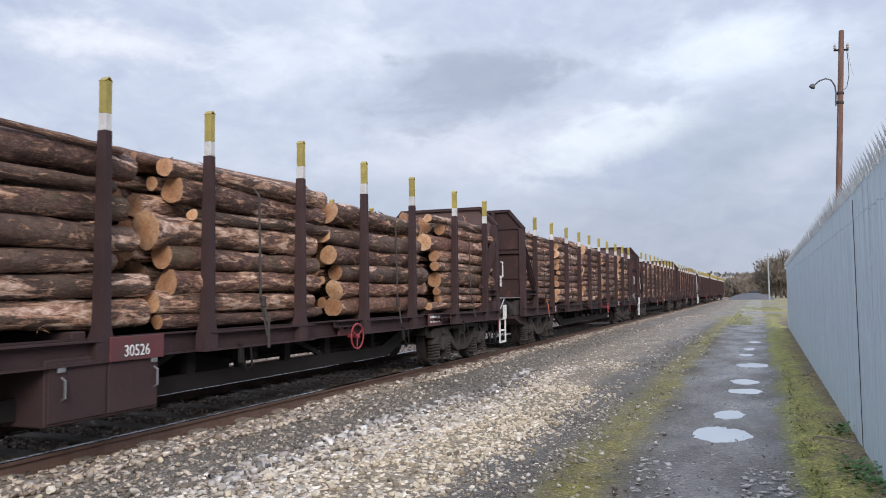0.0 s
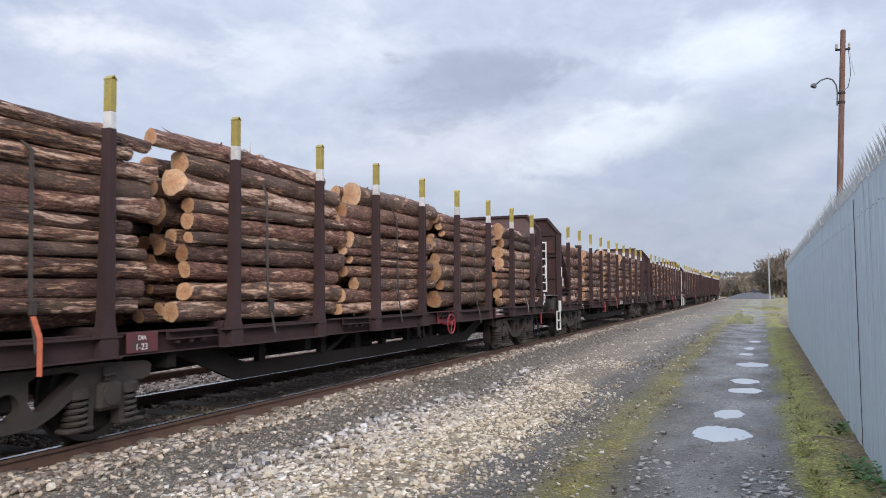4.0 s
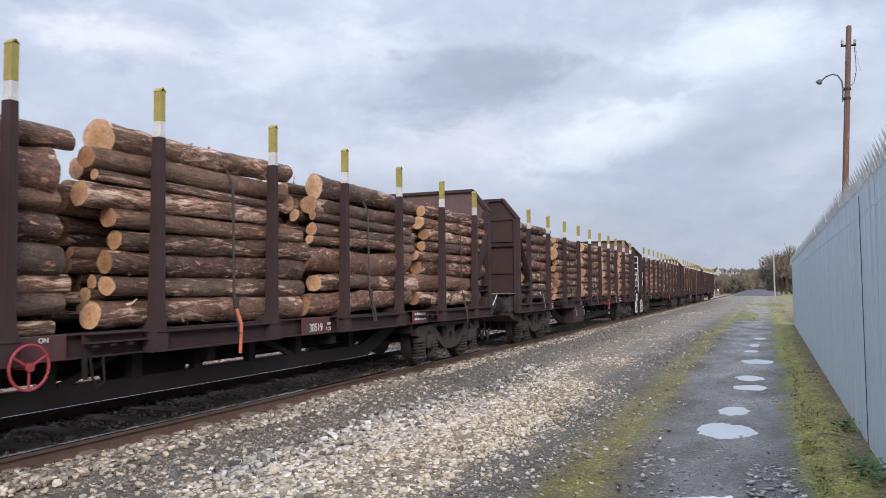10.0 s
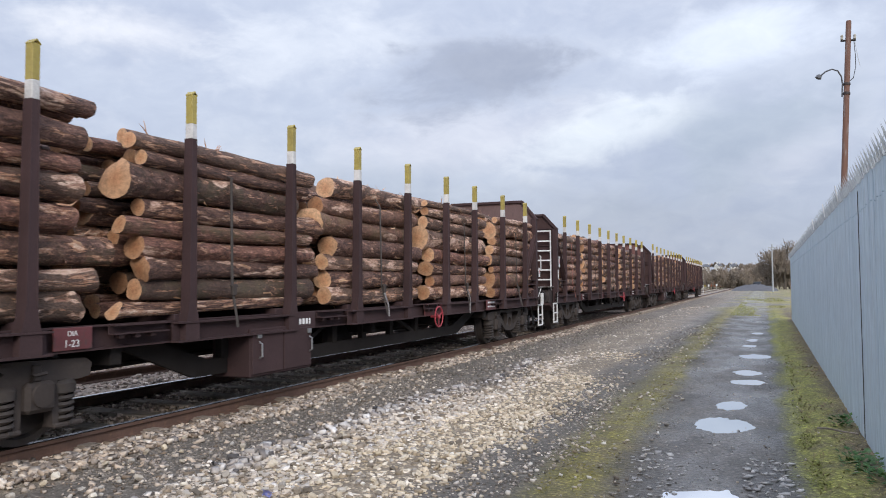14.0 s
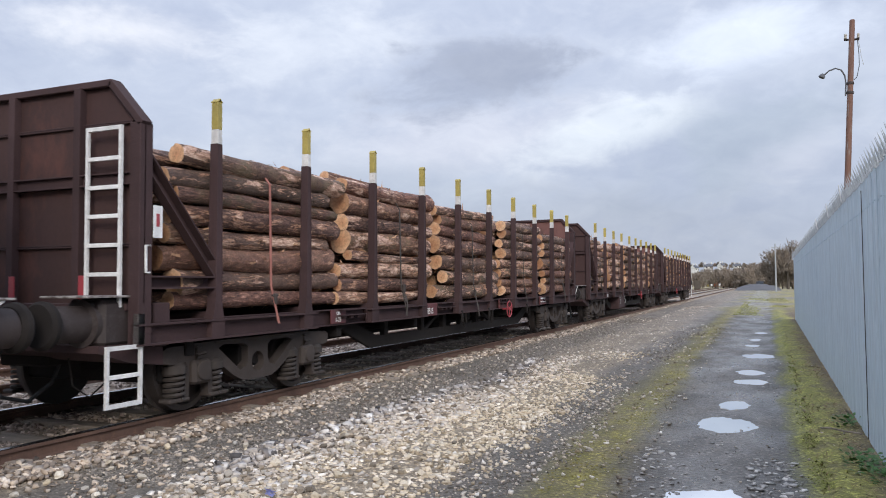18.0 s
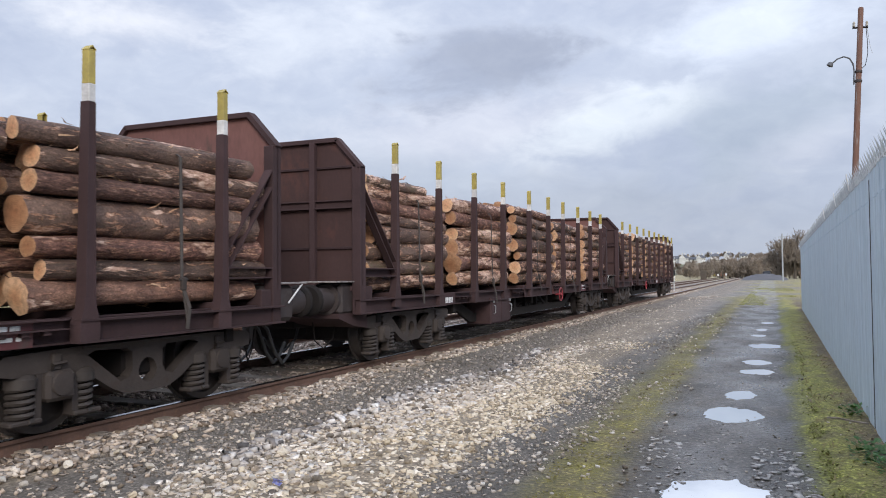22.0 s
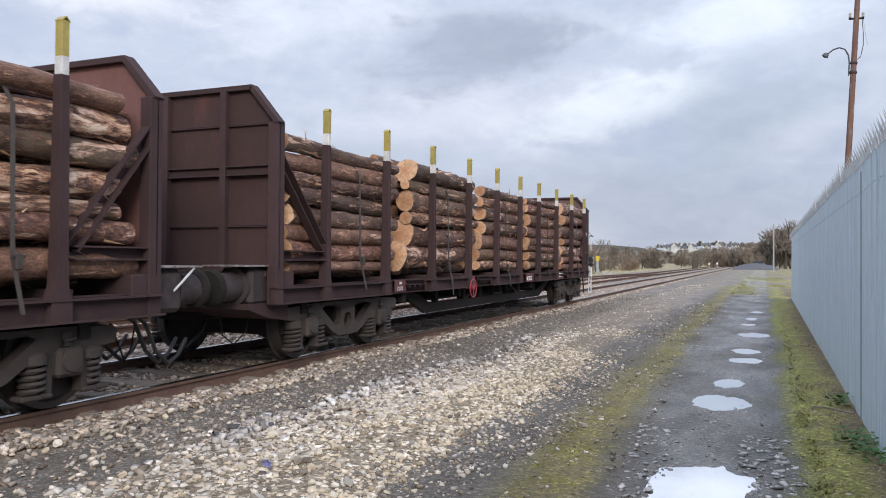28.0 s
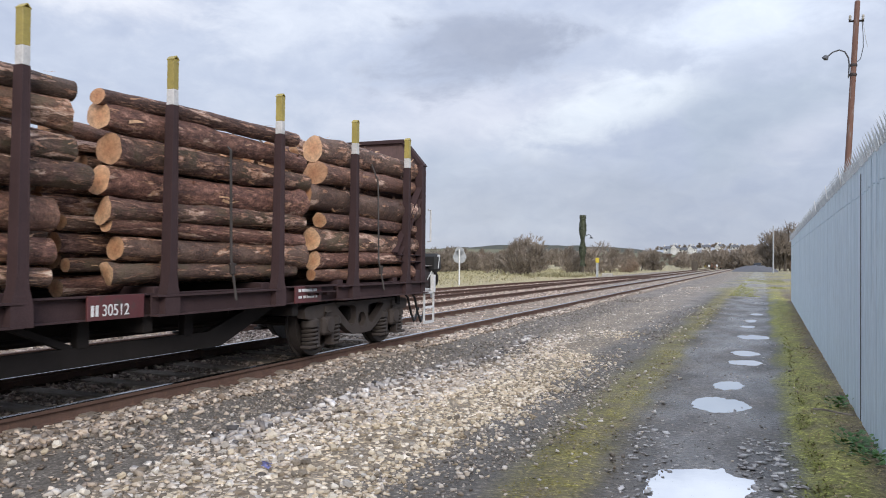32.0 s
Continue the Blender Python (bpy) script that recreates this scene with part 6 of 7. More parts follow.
TRAIN = [basic_wagon(r, q, b) for r, q, b in ((0.0, GREYED, 1), (0.08, GREYED, None), (0.13, GREYED, 2), (0.13, GREYED, None), (0.0, INNER, None), (0.0, INNER, None), (0.08, GREYED, 2))]
NUMBER = {0: "30526", 2: "30519", 4: "30515", 6: "30512"}
WHEEL_AT = [9.92, 9.82, 5.84, 9.86, 9.80, 9.81, 5.86]
BOX_AT = {0: 5.30, 3: 5.05, 5: 4.86}
for i, w in enumerate(TRAIN):
    hand_wheel(w, WHEEL_AT[i], plate=CRIMSON if i == 1 else None)
    if i == 2:
        bars(w, 2.72, 0.76, ((0, .03, .07), (.045, .03, .07)), 1.172)
        bars(w, 2.90, 0.80, ((0, .05, .04), (.07, .05, .04)), 1.172)
        bars(w, 2.87, 0.735, ((0, .06, .045), (.12, .08, .045)), 1.172)
    elif i != 5:
        data_panel(w, {3: 2.79, 4: 3.15, 6: 3.0}.get(i, 2.85), "12-22" if i == 6 else "1-23")
    end_panel(w, 12.55)
    if i in BOX_AT:
        tool_box(w, BOX_AT[i], BOX_AT[i] + 1.15)
    if i in NUMBER:
        me = lettering(NUMBER[i], 0.135)
        me.materials.append(WHITE)
        ny = {0: 6.01, 2: 9.62, 4: 5.91, 6: 9.72}[i]
        nx = 0.096 if i == 0 else 0.0
        part("number_panel", Shape().box(1.165 + nx, 1.187 + nx, ny - 0.14, ny + 0.46, 0.70, 0.90, 0.004), SOLEBAR, w, "dull red panel")
        part("wagon_number", me, None, w, "white painted wagon number", at=Matrix.Translation((1.190 + nx, ny, 0.735)) @ FACING @ Matrix.Diagonal((0.86, 1, 1, 1)))
        if i == 4:
            part("number_panel", Shape().box(1.165, 1.187, ny - 0.28, ny - 0.143, 0.70, 0.90, 0.004), SOLEBAR, w, "dull red panel")
            bars(w, ny - 0.25, 0.80, ((0, .03, .07), (.045, .03, .07), (.09, .03, .07), (.14, .03, .04)), 1.188)
            bars(w, ny - 0.25, 0.72, ((0, .03, .05), (.045, .03, .05), (.09, .03, .05), (.14, .03, .05)), 1.188)
        if i == 6:
            bars(w, ny - 0.11, 0.735, ((0, .03, .09), (.045, .03, .09)), 1.188)
        if i == 2:
            words(w, "DIA", ny + 0.40, 0.80, 0.035, 1.188)
            words(w, "1-23", ny + 0.37, 0.735, 0.045, 1.188)
    bars(w, 8.3, 0.79, ((0, .09, .05), (.13, .16, .05)), 1.172)
    if i in (3, 5):
        ny = {3: 5.95, 5: 2.82}[i]
        part("number_panel", Shape().box(1.165, 1.187, ny - 0.10, ny + 0.42, 0.70, 0.90, 0.004), WAGON, w, "brown number panel")
        bars(w, ny, 0.735, ((0, .045, .09), (.068, .045, .09), (.136, .045, .09), (.204, .045, .09), (.272, .03, .09)), 1.188)
# stakes stand a little out of their even spacing
for i, moved in ((0, {3: 0.17, 4: -0.12, 5: -0.09, 6: -0.12, 7: -0.15, 8: 0.05, 9: 0.06}), (1, {2: 0.06, 3: 0.10, 6: -0.07, 7: 0.04}), (2, {1: -0.12, 2: -0.07, 3: 0.04, 4: -0.09, 5: 0.03, 8: 0.03}),
                 (3, {0: -0.16, 1: -0.05, 2: 0.06, 3: 0.13, 4: 0.09, 5: 0.06, 7: -0.20, 8: -0.12, 9: -0.10}), (4, {0: -0.06, 1: -0.06, 3: 0.04, 4: -0.03, 6: -0.03, 8: -0.04, 9: -0.03}),
                 (5, {1: -0.03, 2: -0.02, 4: 0.19, 5: 0.18, 7: 0.05, 9: -0.12}), (6, {1: 0.03, 2: 0.08, 3: 0.15, 4: 0.14, 5: 0.13, 6: 0.06, 7: 0.14, 8: 0.24, 9: 0.24})):
    for st in TRAIN[i].children:
        for j, d in moved.items():
            if st.name.startswith("stake") and abs(st.matrix_basis.translation.y - STAKES[j]) < 0.01:
                st.location.y += d
                break
for st in TRAIN[5].children:
    if st.name.startswith("stake") and abs(st.matrix_basis.translation.y - STAKES[0]) < 0.01:
        st.location.z += 0.055
# ladders, steps, rails and plates, as each wagon has them
for i, x, z0, z1 in ((2, 0.71, 1.22, 2.54), (4, 0.93, 1.03, 2.57), (5, -0.80, 1.06, 2.48)):
    end_ladder(TRAIN[i], x, -0.19, 0.36, z0, z1, 7)
for x in (0.65, -0.21):
    part("red_plate", Shape().box(x - 0.035, x + 0.035, -0.165, -0.150, 1.09, 1.30, 0.004), RED, TRAIN[4], "small red plate on the end wall")
for i in (2, 4):
    steps_at(TRAIN[i], -0.32 if i == 2 else -0.25)
    label_plate(TRAIN[i], 0.075, 1.36 if i == 2 else 1.62, 0.22 if i == 2 else 0.28)
    hand_rail(TRAIN[i], 0.0, *((1.60, 1.86) if i == 2 else (1.32, 1.55)), 1.27, -0.06)
for i in (0, 3, 6):
    steps_at(TRAIN[i], LENGTH + 0.10)
for i in (0, 1, 3):
    label_plate(TRAIN[i], LENGTH - 0.075, 1.36 if i != 1 else 0.95)
    hand_rail(TRAIN[i], LENGTH, 1.55, 1.86, 1.27, 0.06)
hand_rail(TRAIN[6], LENGTH, 1.5, 2.0, 1.27, 0.07)
# tail lamp bracket and lamp at the end of the last wagon
tl = part("tail_lamp", Shape().box(0.95, 1.27, LENGTH + 0.35, LENGTH + 0.55, 1.02, 1.32, 0.05), RUBBER, TRAIN[6], "black tail lamp on a white bracket")
part("bracket", Shape().bar((1.14, LENGTH + 0.45, 0.60), (1.14, LENGTH + 0.45, 1.04), 0.04, 0.04).bar((1.14, LENGTH + 0.05, 0.74), (1.14, LENGTH + 0.47, 0.74), 0.04, 0.04), WHITE, tl)
part("marking", Shape().box(1.271, 1.274, LENGTH + 0.36, LENGTH + 0.46, 1.27, 1.30, 0.001).bar((1.272, LENGTH + 0.45, 1.28), (1.272, LENGTH + 0.39, 1.08), 0.003, 0.03), WHITE, tl)
for i in (0, 1):
    part("cut_out_lever", Shape().bar((0.98, LENGTH + 0.66, 0.72), (0.98, LENGTH + 0.68, 0.40), 0.03, 0.05).bar((0.98, LENGTH + 0.1, 0.70), (0.98, LENGTH + 0.67, 0.71), 0.03, 0.04), RED, TRAIN[i], "red hanging lever")
# loose tackle hanging along the sill
for i, y in ((0, 7.6), (0, 11.4), (1, 8.6), (2, 6.4), (4, 7.3), (4, 8.7), (4, 11.2), (0, 13.9)):
    rg = random.Random(i * 100 + int(y * 10))
    s = Shape().tube([(1.26, y, 0.74), (1.28, y + rg.uniform(-.05, .05), 0.56), (1.27, y + 0.07, 0.46), (1.28, y + 0.13, 0.52), (1.27, y + 0.12, 0.72)], 0.012, 5)
    s.bar((1.27, y - 0.06, 0.75), (1.27, y - 0.05, 0.55), 0.03, 0.04)
    part("tie_down_chain", s, GRIME, TRAIN[i])


# ---- the logs ----
def log_mesh(seed):
    """A trunk section: tapered, a little crooked, with lumps, knots and stubs, and two sawn ends; some with a felling cut."""
    rg = random.Random(900 + seed)
    n, rings, L, R = 16, 20, 2.9, 0.13
    ph = [rg.uniform(0, 6.28) for _ in range(6)]
    bend, wave = rg.uniform(0.0, 0.035), rg.uniform(0.0, 0.016)
    butt = seed % 5 == 0
    tilt0, tilt1 = rg.uniform(-.09, .09), rg.uniform(-.09, .09)
    lumps = [(rg.uniform(0.05, 0.95), rg.uniform(0, 6.28), rg.uniform(0.05, 0.16)) for _ in range(7)]
    v, f, mi = [], [], []
    for i in range(rings):
        u = i / (rings - 1)
        y = (u - .5) * L
        taper = 1.10 - 0.20 * u + (0.30 * math.exp(-u * 16) if butt else 0)
        ox = bend * math.sin(math.pi * u) + wave * math.sin(2 * math.pi * u + ph[4])
        oz = bend * .6 * math.sin(math.pi * u + ph[0]) + wave * math.sin(2.6 * math.pi * u + ph[5])
        for k in range(n):
            a = 2 * math.pi * k / n
            r = 1 + .05 * math.sin(2 * a + ph[1]) + .04 * math.sin(3 * a + ph[2] + u * 3) + rg.uniform(-.06, .06)
            for lu, la, lh in lumps:
                r += lh * math.exp(-((u - lu) * 22) ** 2 - (2.2 * math.sin((a - la) / 2)) ** 2)
            r *= R * taper
            dy = 0
            if i == 0:
                dy = tilt0 * math.cos(a + ph[3]) * .26
                if butt and math.sin(a) > 0.1:
                    dy += 0.55 * R * math.sin(a)
            if i == rings - 1:
                dy = tilt1 * math.cos(a + ph[2]) * .26
            v.append((ox + r * math.cos(a), y + dy, oz + r * math.sin(a)))
    for i in range(rings - 1):
        for k in range(n):
            f.append((i * n + k, i * n + (k + 1) % n, (i + 1) * n + (k + 1) % n, (i + 1) * n + k))
            mi.append(0)
    for i0, flip in ((0, False), ((rings - 1) * n, True)):
        c = len(v)
        q = [Vector(v[i0 + k]) for k in range(n)]
        m = sum(q, Vector()) / n
        if butt and not flip:
            m.y = -L / 2
        v.append(tuple(m + Vector((0, .004 if flip else -.004, 0))))
        for k in range(n):
            f.append((i0 + k, i0 + (k + 1) % n, c))
            mi.append(1)
    # branch stubs and torn strips of bark
    for j in range(rg.randint(2, 6)):
        a, y = rg.uniform(0, 6.28), rg.uniform(-1.3, 1.3)
        d = Vector((math.cos(a), rg.uniform(-.3, .3), math.sin(a)))
        b = Vector((d.x, 0, d.z)) * R * .92 + Vector((bend * math.cos(math.pi * y / L), y, 0))
        s = Shape().tube([b, b + d * rg.uniform(.02, .055)], [.017, .010], 5)
        o = len(v)
        v += [tuple(p) for p in s.v]
        f += [tuple(q + o for q in face) for face in s.f]
        mi += [0] * len(s.f)
    for j in range(rg.randint(9, 18)):
        a, y = rg.uniform(0, 6.28), rg.uniform(-1.35, 1.35)
        d, tng = Vector((math.cos(a), 0, math.sin(a))), Vector((-math.sin(a), 0, math.cos(a)))
        b = d * R * 1.02 + Vector((bend * math.cos(math.pi * y / L), y, 0))
        l, w = rg.uniform(.05, .20) * rg.choice((-1, 1)), rg.uniform(.005, .020)
        t1 = b + Vector((0, l * .6, 0)) + d * rg.uniform(.01, .03) + tng * rg.uniform(-.02, .02)
        t2 = b + Vector((0, l, 0)) + d * rg.uniform(.03, .07) + tng * rg.uniform(-.03, .03)
        o = len(v)
        v += [tuple(b - tng * w), tuple(b + tng * w), tuple(t1 + tng * w * .7), tuple(t1 - tng * w * .7), tuple(t2)]
        f += [(o, o + 1, o + 2, o + 3), (o + 3, o + 2, o + 4)]
        mi += [rg.choice((0, 1)), 1]
    sh = Shape()
    sh.v, sh.f, sh.mi = v, f, mi
    return sh.mesh("log", [BARK, CUT], 40)


LOGS = [log_mesh(k) for k in range(20)]
SPLINTER = Shape()
_r = random.Random(31)
for k in range(7):
    p = Vector((_r.uniform(-.02, .02), _r.uniform(-.1, .1), 0))
    d = Vector((_r.uniform(-.5, .5), _r.uniform(-1, 1), _r.uniform(.1, 1))).normalized() * _r.uniform(.06, .2)
    SPLINTER.tube([p, p + d * .6, p + d + Vector((0, 0, -.02))], [.006, .004, .001], 4)
SPLINTER = SPLINTER.mesh("loose_twigs", CUT, 0)
FLOOR = 0.957


def pack(rg, width, top, lo, hi, row=()):
    """Round logs dropped one by one behind the near row, each where it comes to rest lowest."""
    placed, fails = [(width - r - rg.uniform(0, 0.015), z, r * 0.985) for z, r, lead in row], 0
    inner = width - 0.17 if row else width
    while fails < 60 and len(placed) < 100:
        r = lo + (hi - lo) * rg.random() ** 1.5 * (1 - 0.012 * fails)
        best = None
        for _ in range(26):
            x = rg.uniform(-width + r, inner - r)
            z = FLOOR + r
            for px_, pz, pr in placed:
                dx, rr = abs(px_ - x), pr + r
                if dx < rr:
                    z = max(z, pz + math.sqrt(rr * rr - dx * dx))
            if best is None or z < best[1]:
                best = (x, z)
        x, z = best
        # arched top: lower towards the sides
        if z + r > top - 0.03 * (x / width) ** 2 + 0.03:
            fails += 1
            continue
        placed.append((x, z, r * 0.985))
    return placed


# the row of logs against the near stakes of each stack: foot and top of the row (m), diameters from the bottom up and,
# where the leading ends stand uneven, their places along the stack (cm)
FRONT = {}
# a shorter log in the near row: its place from the bottom and its length
SHORT = {(5, 0): (7, 1.95)}


def front(wagon, bay, foot, top, sizes, leads=()):
    n, z = len(sizes), foot
    slack = (top - foot) / (sum(sizes) / 100)
    sizes = [d * min(slack, 1.12) for d in sizes]
    gap = (top - foot - sum(sizes) / 100) / max(n - 1, 1)
    row = []
    for k, d in enumerate(sizes):
        row.append((z + d / 200, d / 200, leads[k] / 100 if leads else None))
        z += d / 100 + gap
    FRONT[wagon, bay] = row


front(0, 1, 0.99, 2.52, (21, 17, 18, 23, 20, 11, 24, 5))
front(0, 2, 0.94, 2.52, (13, 18, 21, 22, 26, 12, 24, 20), (-144, -150, -132, -133, -153, -62, -118, -133))
front(0, 3, 0.95, 2.39, (22, 17, 22, 20, 24, 24), (-140, -147, -137, -161, -170, -159))
front(0, 4, 0.94, 2.54, (11, 12, 12, 27, 14, 17, 25, 17, 12), (-170, -131, -137, -110, -142, -139, -163, -111, -170))
front(1, 0, 1.08, 2.61, (11, 13, 15, 10, 10, 10, 15, 16, 13, 12, 10), (-138, -140, -141, -137, -138, -142, -121, -131, -133, -145, -137))
front(1, 1, 0.95, 2.72, (17, 18, 16, 17, 11, 17, 13, 17, 18, 16), (-142, -124, -124, -125, -126, -121, -122, -141, -132, -170))
front(1, 2, 0.94, 2.68, (15, 15, 14, 15, 11, 10, 19, 16, 18, 24))
front(1, 3, 0.99, 2.58, (24, 15, 26, 16, 24, 12, 11, 15), (-146, -132, -156, -150, -168, -126, -142, -153))
front(1, 4, 0.95, 2.58, (12, 17, 21, 13, 9, 15, 22, 15, 23), (-127, -138, -162, -170, -154, -107, -113, -133, -144))
front(2, 0, 0.90, 2.50, (22, 11, 13, 18, 23, 28, 29))
front(2, 1, 0.91, 2.49, (11, 18, 14, 23, 22, 18, 27, 18), (-142, -145, -143, -135, -133, -143, -149, -127))
front(2, 2, 0.92, 2.64, (22, 16, 20, 17, 15, 17, 8, 18, 20), (-139, -129, -130, -120, -127, -156, -146, -152, -137))
front(2, 3, 0.95, 2.60, (24, 22, 32, 11, 14, 12, 20, 21), (-153, -122, -147, -143, -136, -137, -134, -135))
front(2, 4, 0.95, 2.58, (24, 25, 23, 15, 17, 18, 19, 19), (-159, -161, -145, -163, -135, -124, -137, -132))
front(3, 0, 0.95, 2.71, (21, 13, 23, 20, 17, 14, 21, 15))
front(3, 1, 0.96, 2.55, (10, 20, 17, 19, 14, 17, 25, 12, 15), (-149, -119, -117, -120, -140, -118, -141, -119, -130))
front(3, 2, 0.96, 2.57, (18, 21, 16, 23, 23, 21, 22), (-130, -120, -131, -116, -157, -142, -118))
front(3, 3, 0.96, 2.57, (20, 15, 17, 20, 27, 16, 15, 9))
front(3, 4, 0.94, 2.59, (18, 29, 13, 19, 16, 19, 28, 11), (-128, -131, -137, -148, -140, -125, -126, -113))
front(4, 0, 0.98, 2.54, (15, 20, 24, 17, 20, 15, 17, 21), (-120, -115, -132, -127, -116, -117, -128, -109))
front(4, 1, 0.96, 2.61, (15, 16, 22, 12, 27, 18, 26, 20), (-156, -147, -147, -127, -127, -128, -129, -130))
front(4, 2, 0.96, 2.54, (23, 22, 27, 27, 19, 17, 15), (-149, -115, -131, -143, -141, -136, -156))
front(4, 3, 0.98, 2.53, (14, 18, 19, 18, 20, 19, 18, 20), (-132, -138, -139, -151, -124, -130, -113, -120))
front(4, 4, 0.96, 2.41, (20, 17, 18, 30, 16, 18, 19), (-141, -122, -132, -136, -130, -128, -144))
front(5, 0, 1.01, 2.62, (18, 20, 24, 21, 16, 19, 17, 16), (-144, -133, -131, -111, -119, -129, -140, -138))
front(5, 1, 1.02, 2.53, (23, 25, 25, 24, 20, 25), (-141, -142, -137, -134, -150, -159))
front(5, 2, 0.97, 2.64, (25, 23, 19, 29, 26, 19, 18), (-101, -107, -88, -113, -127, -130, -139))
front(5, 3, 0.97, 2.48, (31, 23, 18, 24, 21, 22), (-140, -128, -128, -133, -127, -150))
front(5, 4, 1.02, 2.60, (25, 23, 14, 25, 23, 25, 16), (-138, -137, -139, -136, -139, -138, -137))
front(6, 0, 1.02, 2.60, (14, 23, 20, 20, 23, 18, 20, 17), (-138, -137, -139, -136, -139, -138, -137, -139))
front(6, 1, 1.12, 2.70, (28, 28, 17, 26, 16, 25), (-160, -135, -132, -129, -135, -129))
front(6, 2, 0.99, 2.62, (16, 23, 30, 24, 24, 20, 19), (-143, -143, -143, -116, -112, -127, -116))
front(6, 3, 1.00, 2.64, (14, 21, 14, 17, 26, 24, 22, 14), (-136, -120, -134, -138, -136, -129, -138, -144))
front(6, 4, 0.95, 2.73, (14, 15, 22, 16, 32, 22, 26), (-142, -137, -132, -126, -150, -131, -115))
STACKS = []
for i in range(WAGONS):
    for b in range(5):
        rg = random.Random(1000 + i * 10 + b)
        centre = 0.95 + (LENGTH - 1.9) / 9 * (2 * b + 0.5)
        centre += (-0.10, -0.03, 0, 0.03, 0.10)[b]
        st = thing("log_stack", "stack of spruce logs strapped between the stakes", "log stack", "log stacks on the train")
        STACKS.append((st, i, centre))
        big = rg.random()
        row = FRONT.get((i, b), ())
        ceil = max(z + r for z, r, lead in row) if row else 2.58
        logs = pack(rg, 1.165, ceil + (0.05 if (i, b) not in SHORT else -0.10), 0.052 + 0.015 * big, 0.118 + 0.035 * big, row)
        lmean = rg.uniform(2.70, 2.86) - (0.20 if (i, b) in SHORT else 0)
        for j, (x, z, r) in enumerate(logs):
            k = rg.randrange(20)
            l = lmean + rg.uniform(-0.15, 0.12)
            if SHORT.get((i, b), (None,))[0] == j:
                l, z = SHORT[i, b][1], z - 0.045
            turn = 0 if rg.random() < 0.6 else 180
            q = r / (0.131 if j < len(row) else 0.139)
            slide = max(-0.36, min(0.36, rg.gauss(-0.05, 0.2)))
            if j < len(row) and row[j][2] is not None:
                slide = max(-0.4, min(0.4, row[j][2] + l / 2))
            if b == 0:
                slide = max(slide, l / 2 - 1.54)
            if b == 4:
                slide = min(slide, 1.54 - l / 2)
            m = pose(x, slide, z, rg.gauss(0, 0.5 if j < len(row) else 1.2), 0, turn + rg.gauss(0, 0.5)) @ Matrix.Rotation(rg.uniform(0, 6.28), 4, "Y") @ Matrix.Diagonal((q, l / 2.9, q, 1))
            part("log", LOGS[k], None, st, at=m)
        top = max(z + r for x, z, r in logs)
        # webbing strap over the load, with its ratchet
        y = rg.uniform(-0.15, 0.2)
        tops = []
        for j in range(13):
            x = -1.2 + 2.4 * j / 12
            tops.append((x, max([z + math.sqrt(max(r * r - (x - a) ** 2, 0)) for a, z, r in logs if abs(x - a) < r] + [FLOOR + 1.35])))
        hull = []
        for p in tops:
            while len(hull) > 1 and (hull[-1][1] - hull[-2][1]) * (p[0] - hull[-2][0]) <= (p[1] - hull[-2][1]) * (hull[-1][0] - hull[-2][0]):
                hull.pop()
            hull.append(p)
        path = [(-1.28, 0.80), (-1.215, 1.2), (-1.195, hull[0][1] - 0.02)] + [(a, z + 0.02) for a, z in hull[1:-1]] + [(1.195, hull[-1][1] - 0.02), (1.215, 1.2), (1.295, 0.80)]
        s = Shape()
        slack = rg.uniform(-0.04, 0.04)
        wide = 0.018
        rib, quads = [], []
        for j, (a, z) in enumerate(path):
            yy = y + (slack if z < 1 else 0)
            n = Vector((a, 0, z - 1.5)).normalized() * 0.006
            rib += [(a, yy - wide, z), (a, yy + wide, z), (a + n.x, yy + wide, z + n.z), (a + n.x, yy - wide, z + n.z)]
            if j:
                o = 4 * (j - 1)
                quads += [(o + q, o + (q + 1) % 4, o + 4 + (q + 1) % 4, o + 4 + q) for q in range(4)]
        s.add(rib, quads + [(0, 1, 2, 3), tuple(range(len(rib) - 4, len(rib)))])
        sp = part("strap", s, FADEDRED if (i, b) == (4, 0) else STRAP, st, "faded webbing strap")
        bz = rg.uniform(0.98, 1.12)
        part("ratchet", Shape().box(1.225, 1.262, y + slack - 0.032, y + slack + 0.032, bz, bz + 0.12, 0.01).tube([(1.245, y + slack - 0.05, bz + .1), (1.245, y + slack + 0.05, bz + .1)], 0.012, 6), BOGIE, sp)
        if rg.random() < 0.6:
            tail = [(1.25, y + slack, bz), (1.29, y + slack + 0.03, bz - 0.16), (1.31, y + slack + rg.uniform(-.05, .08), bz - rg.uniform(0.3, 0.45))]
            tm = ORANGE if rg.random() < 0.12 else (DUSTY if rg.random() < 0.2 else STRAP)
            ts = Shape()
            for p0, p1 in zip(tail, tail[1:]):
                ts.bar(p0, p1, 0.005, 0.045, (1, 0, 0), 0.001)
            part("strap_tail", ts, tm, sp)
        for j in range(rg.randint(1, 3)):
            x, z, r = max(logs, key=lambda q: q[1] + rg.uniform(-.4, .2))
            part("loose_twigs", SPLINTER, None, st, at=pose(x, rg.uniform(-1, 1), z + r * 0.9, rg.uniform(-20, 20), rg.uniform(-20, 20), rg.uniform(0, 360)))


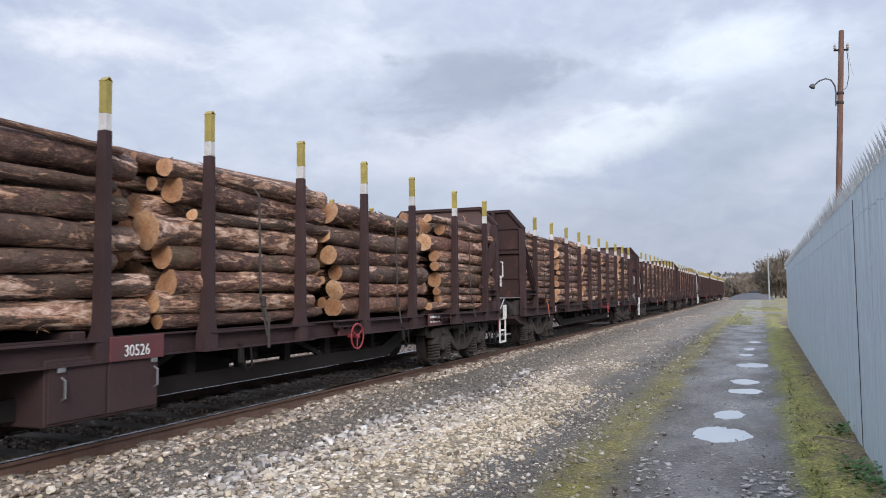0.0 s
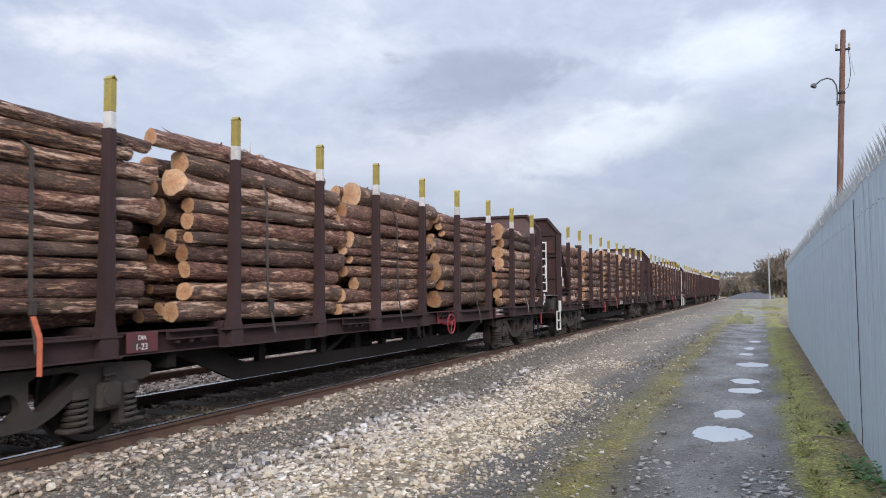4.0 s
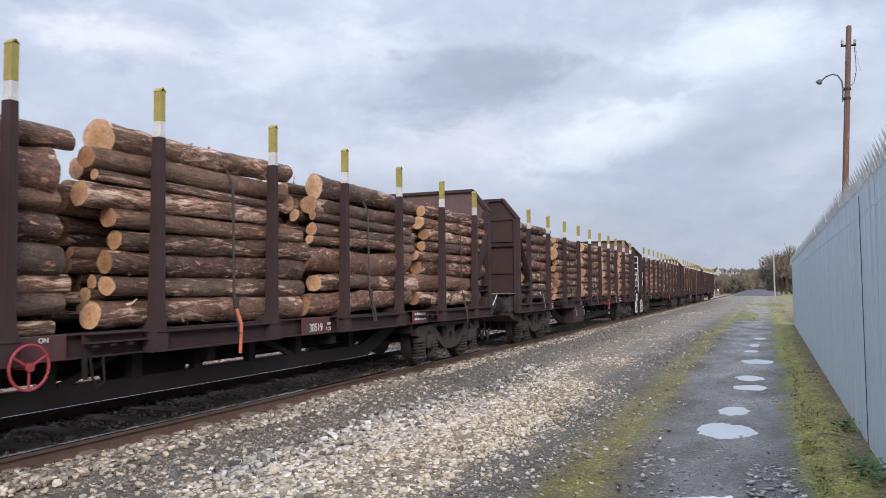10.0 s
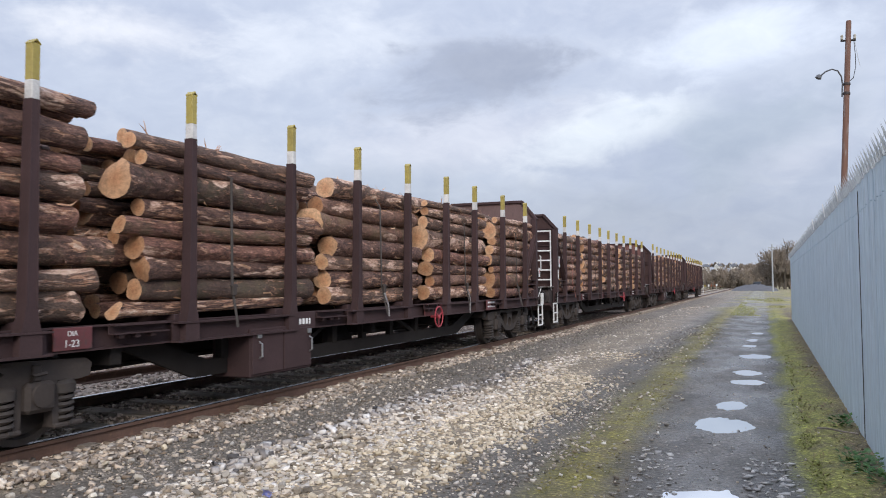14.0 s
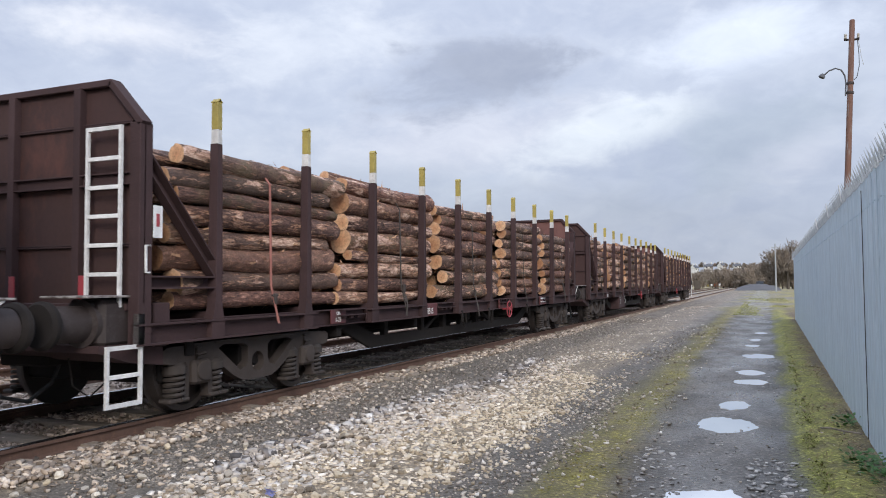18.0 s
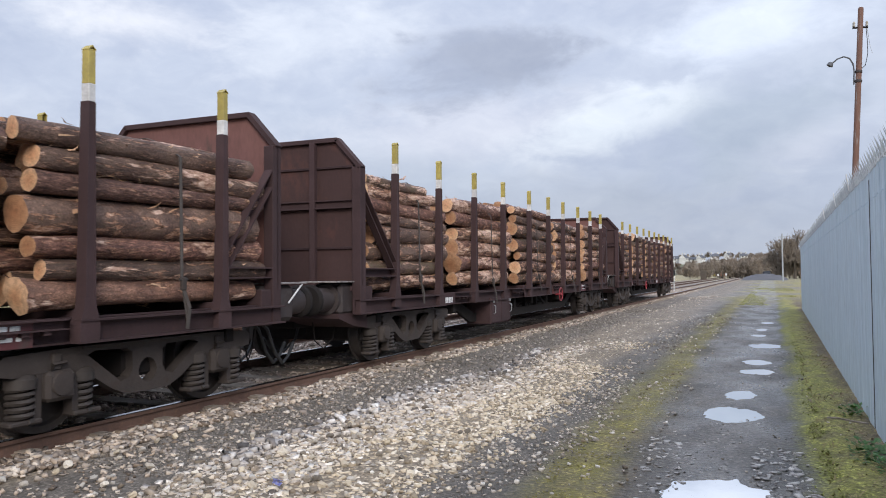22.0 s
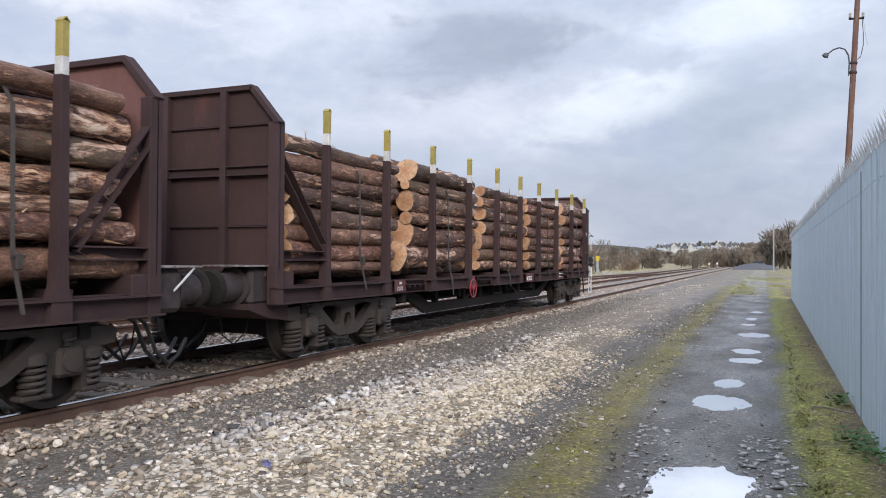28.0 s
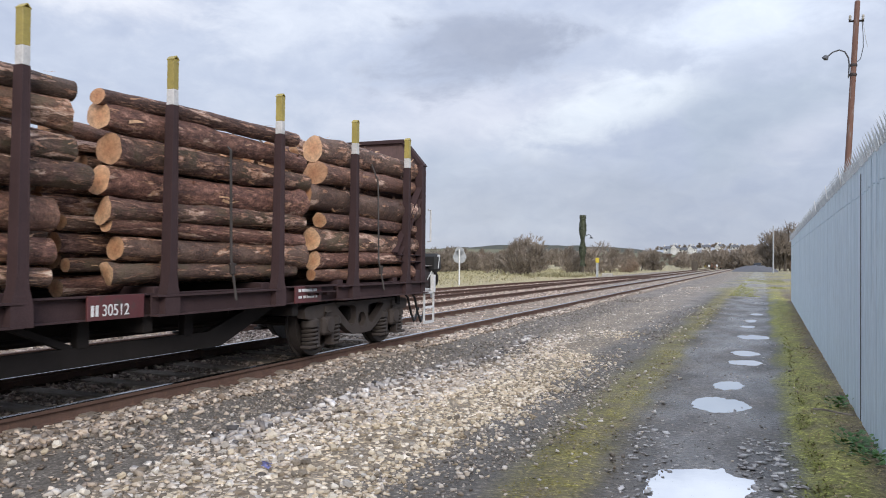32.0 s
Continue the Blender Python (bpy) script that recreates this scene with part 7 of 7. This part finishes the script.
# ---- what moves ----
def run_at(t):
    """Metres run at t seconds, smoothly between the values of whole seconds."""
    n = len(RUN) - 1
    k = min(max(int(t), 0), n - 1)
    slope = lambda j: (RUN[min(j + 1, n)] - RUN[max(j - 1, 0)]) / (min(j + 1, n) - max(j - 1, 0))
    u = t - k
    a, b, c, d = RUN[k], slope(k), RUN[k + 1], slope(k + 1)
    return a * (2 * u ** 3 - 3 * u ** 2 + 1) + b * (u ** 3 - 2 * u ** 2 + u) + c * (3 * u ** 2 - 2 * u ** 3) + d * (u ** 3 - u ** 2)


def motions():
    times = [float(k) for k in range(33)]
    for i, w in enumerate(TRAIN):
        walk(w, [(t, pose(TRACK_X, LEAD + PITCH * i - run_at(t), RAIL_TOP)) for t in times])
        for b in [c for c in w.children if c.name.startswith("bogie")]:
            for ax in [c for c in b.children if c.name.startswith("wheelset")]:
                y = ax.matrix_basis.translation.y
                walk(ax, [(4 * k / 30, pose(0, y, 0.42, math.degrees(run_at(4 * k / 30) / 0.413), 0, 0)) for k in range(241)])
    for st, i, c in STACKS:
        walk(st, [(t, pose(TRACK_X, LEAD + PITCH * i + c - run_at(t), RAIL_TOP)) for t in times])


motions()
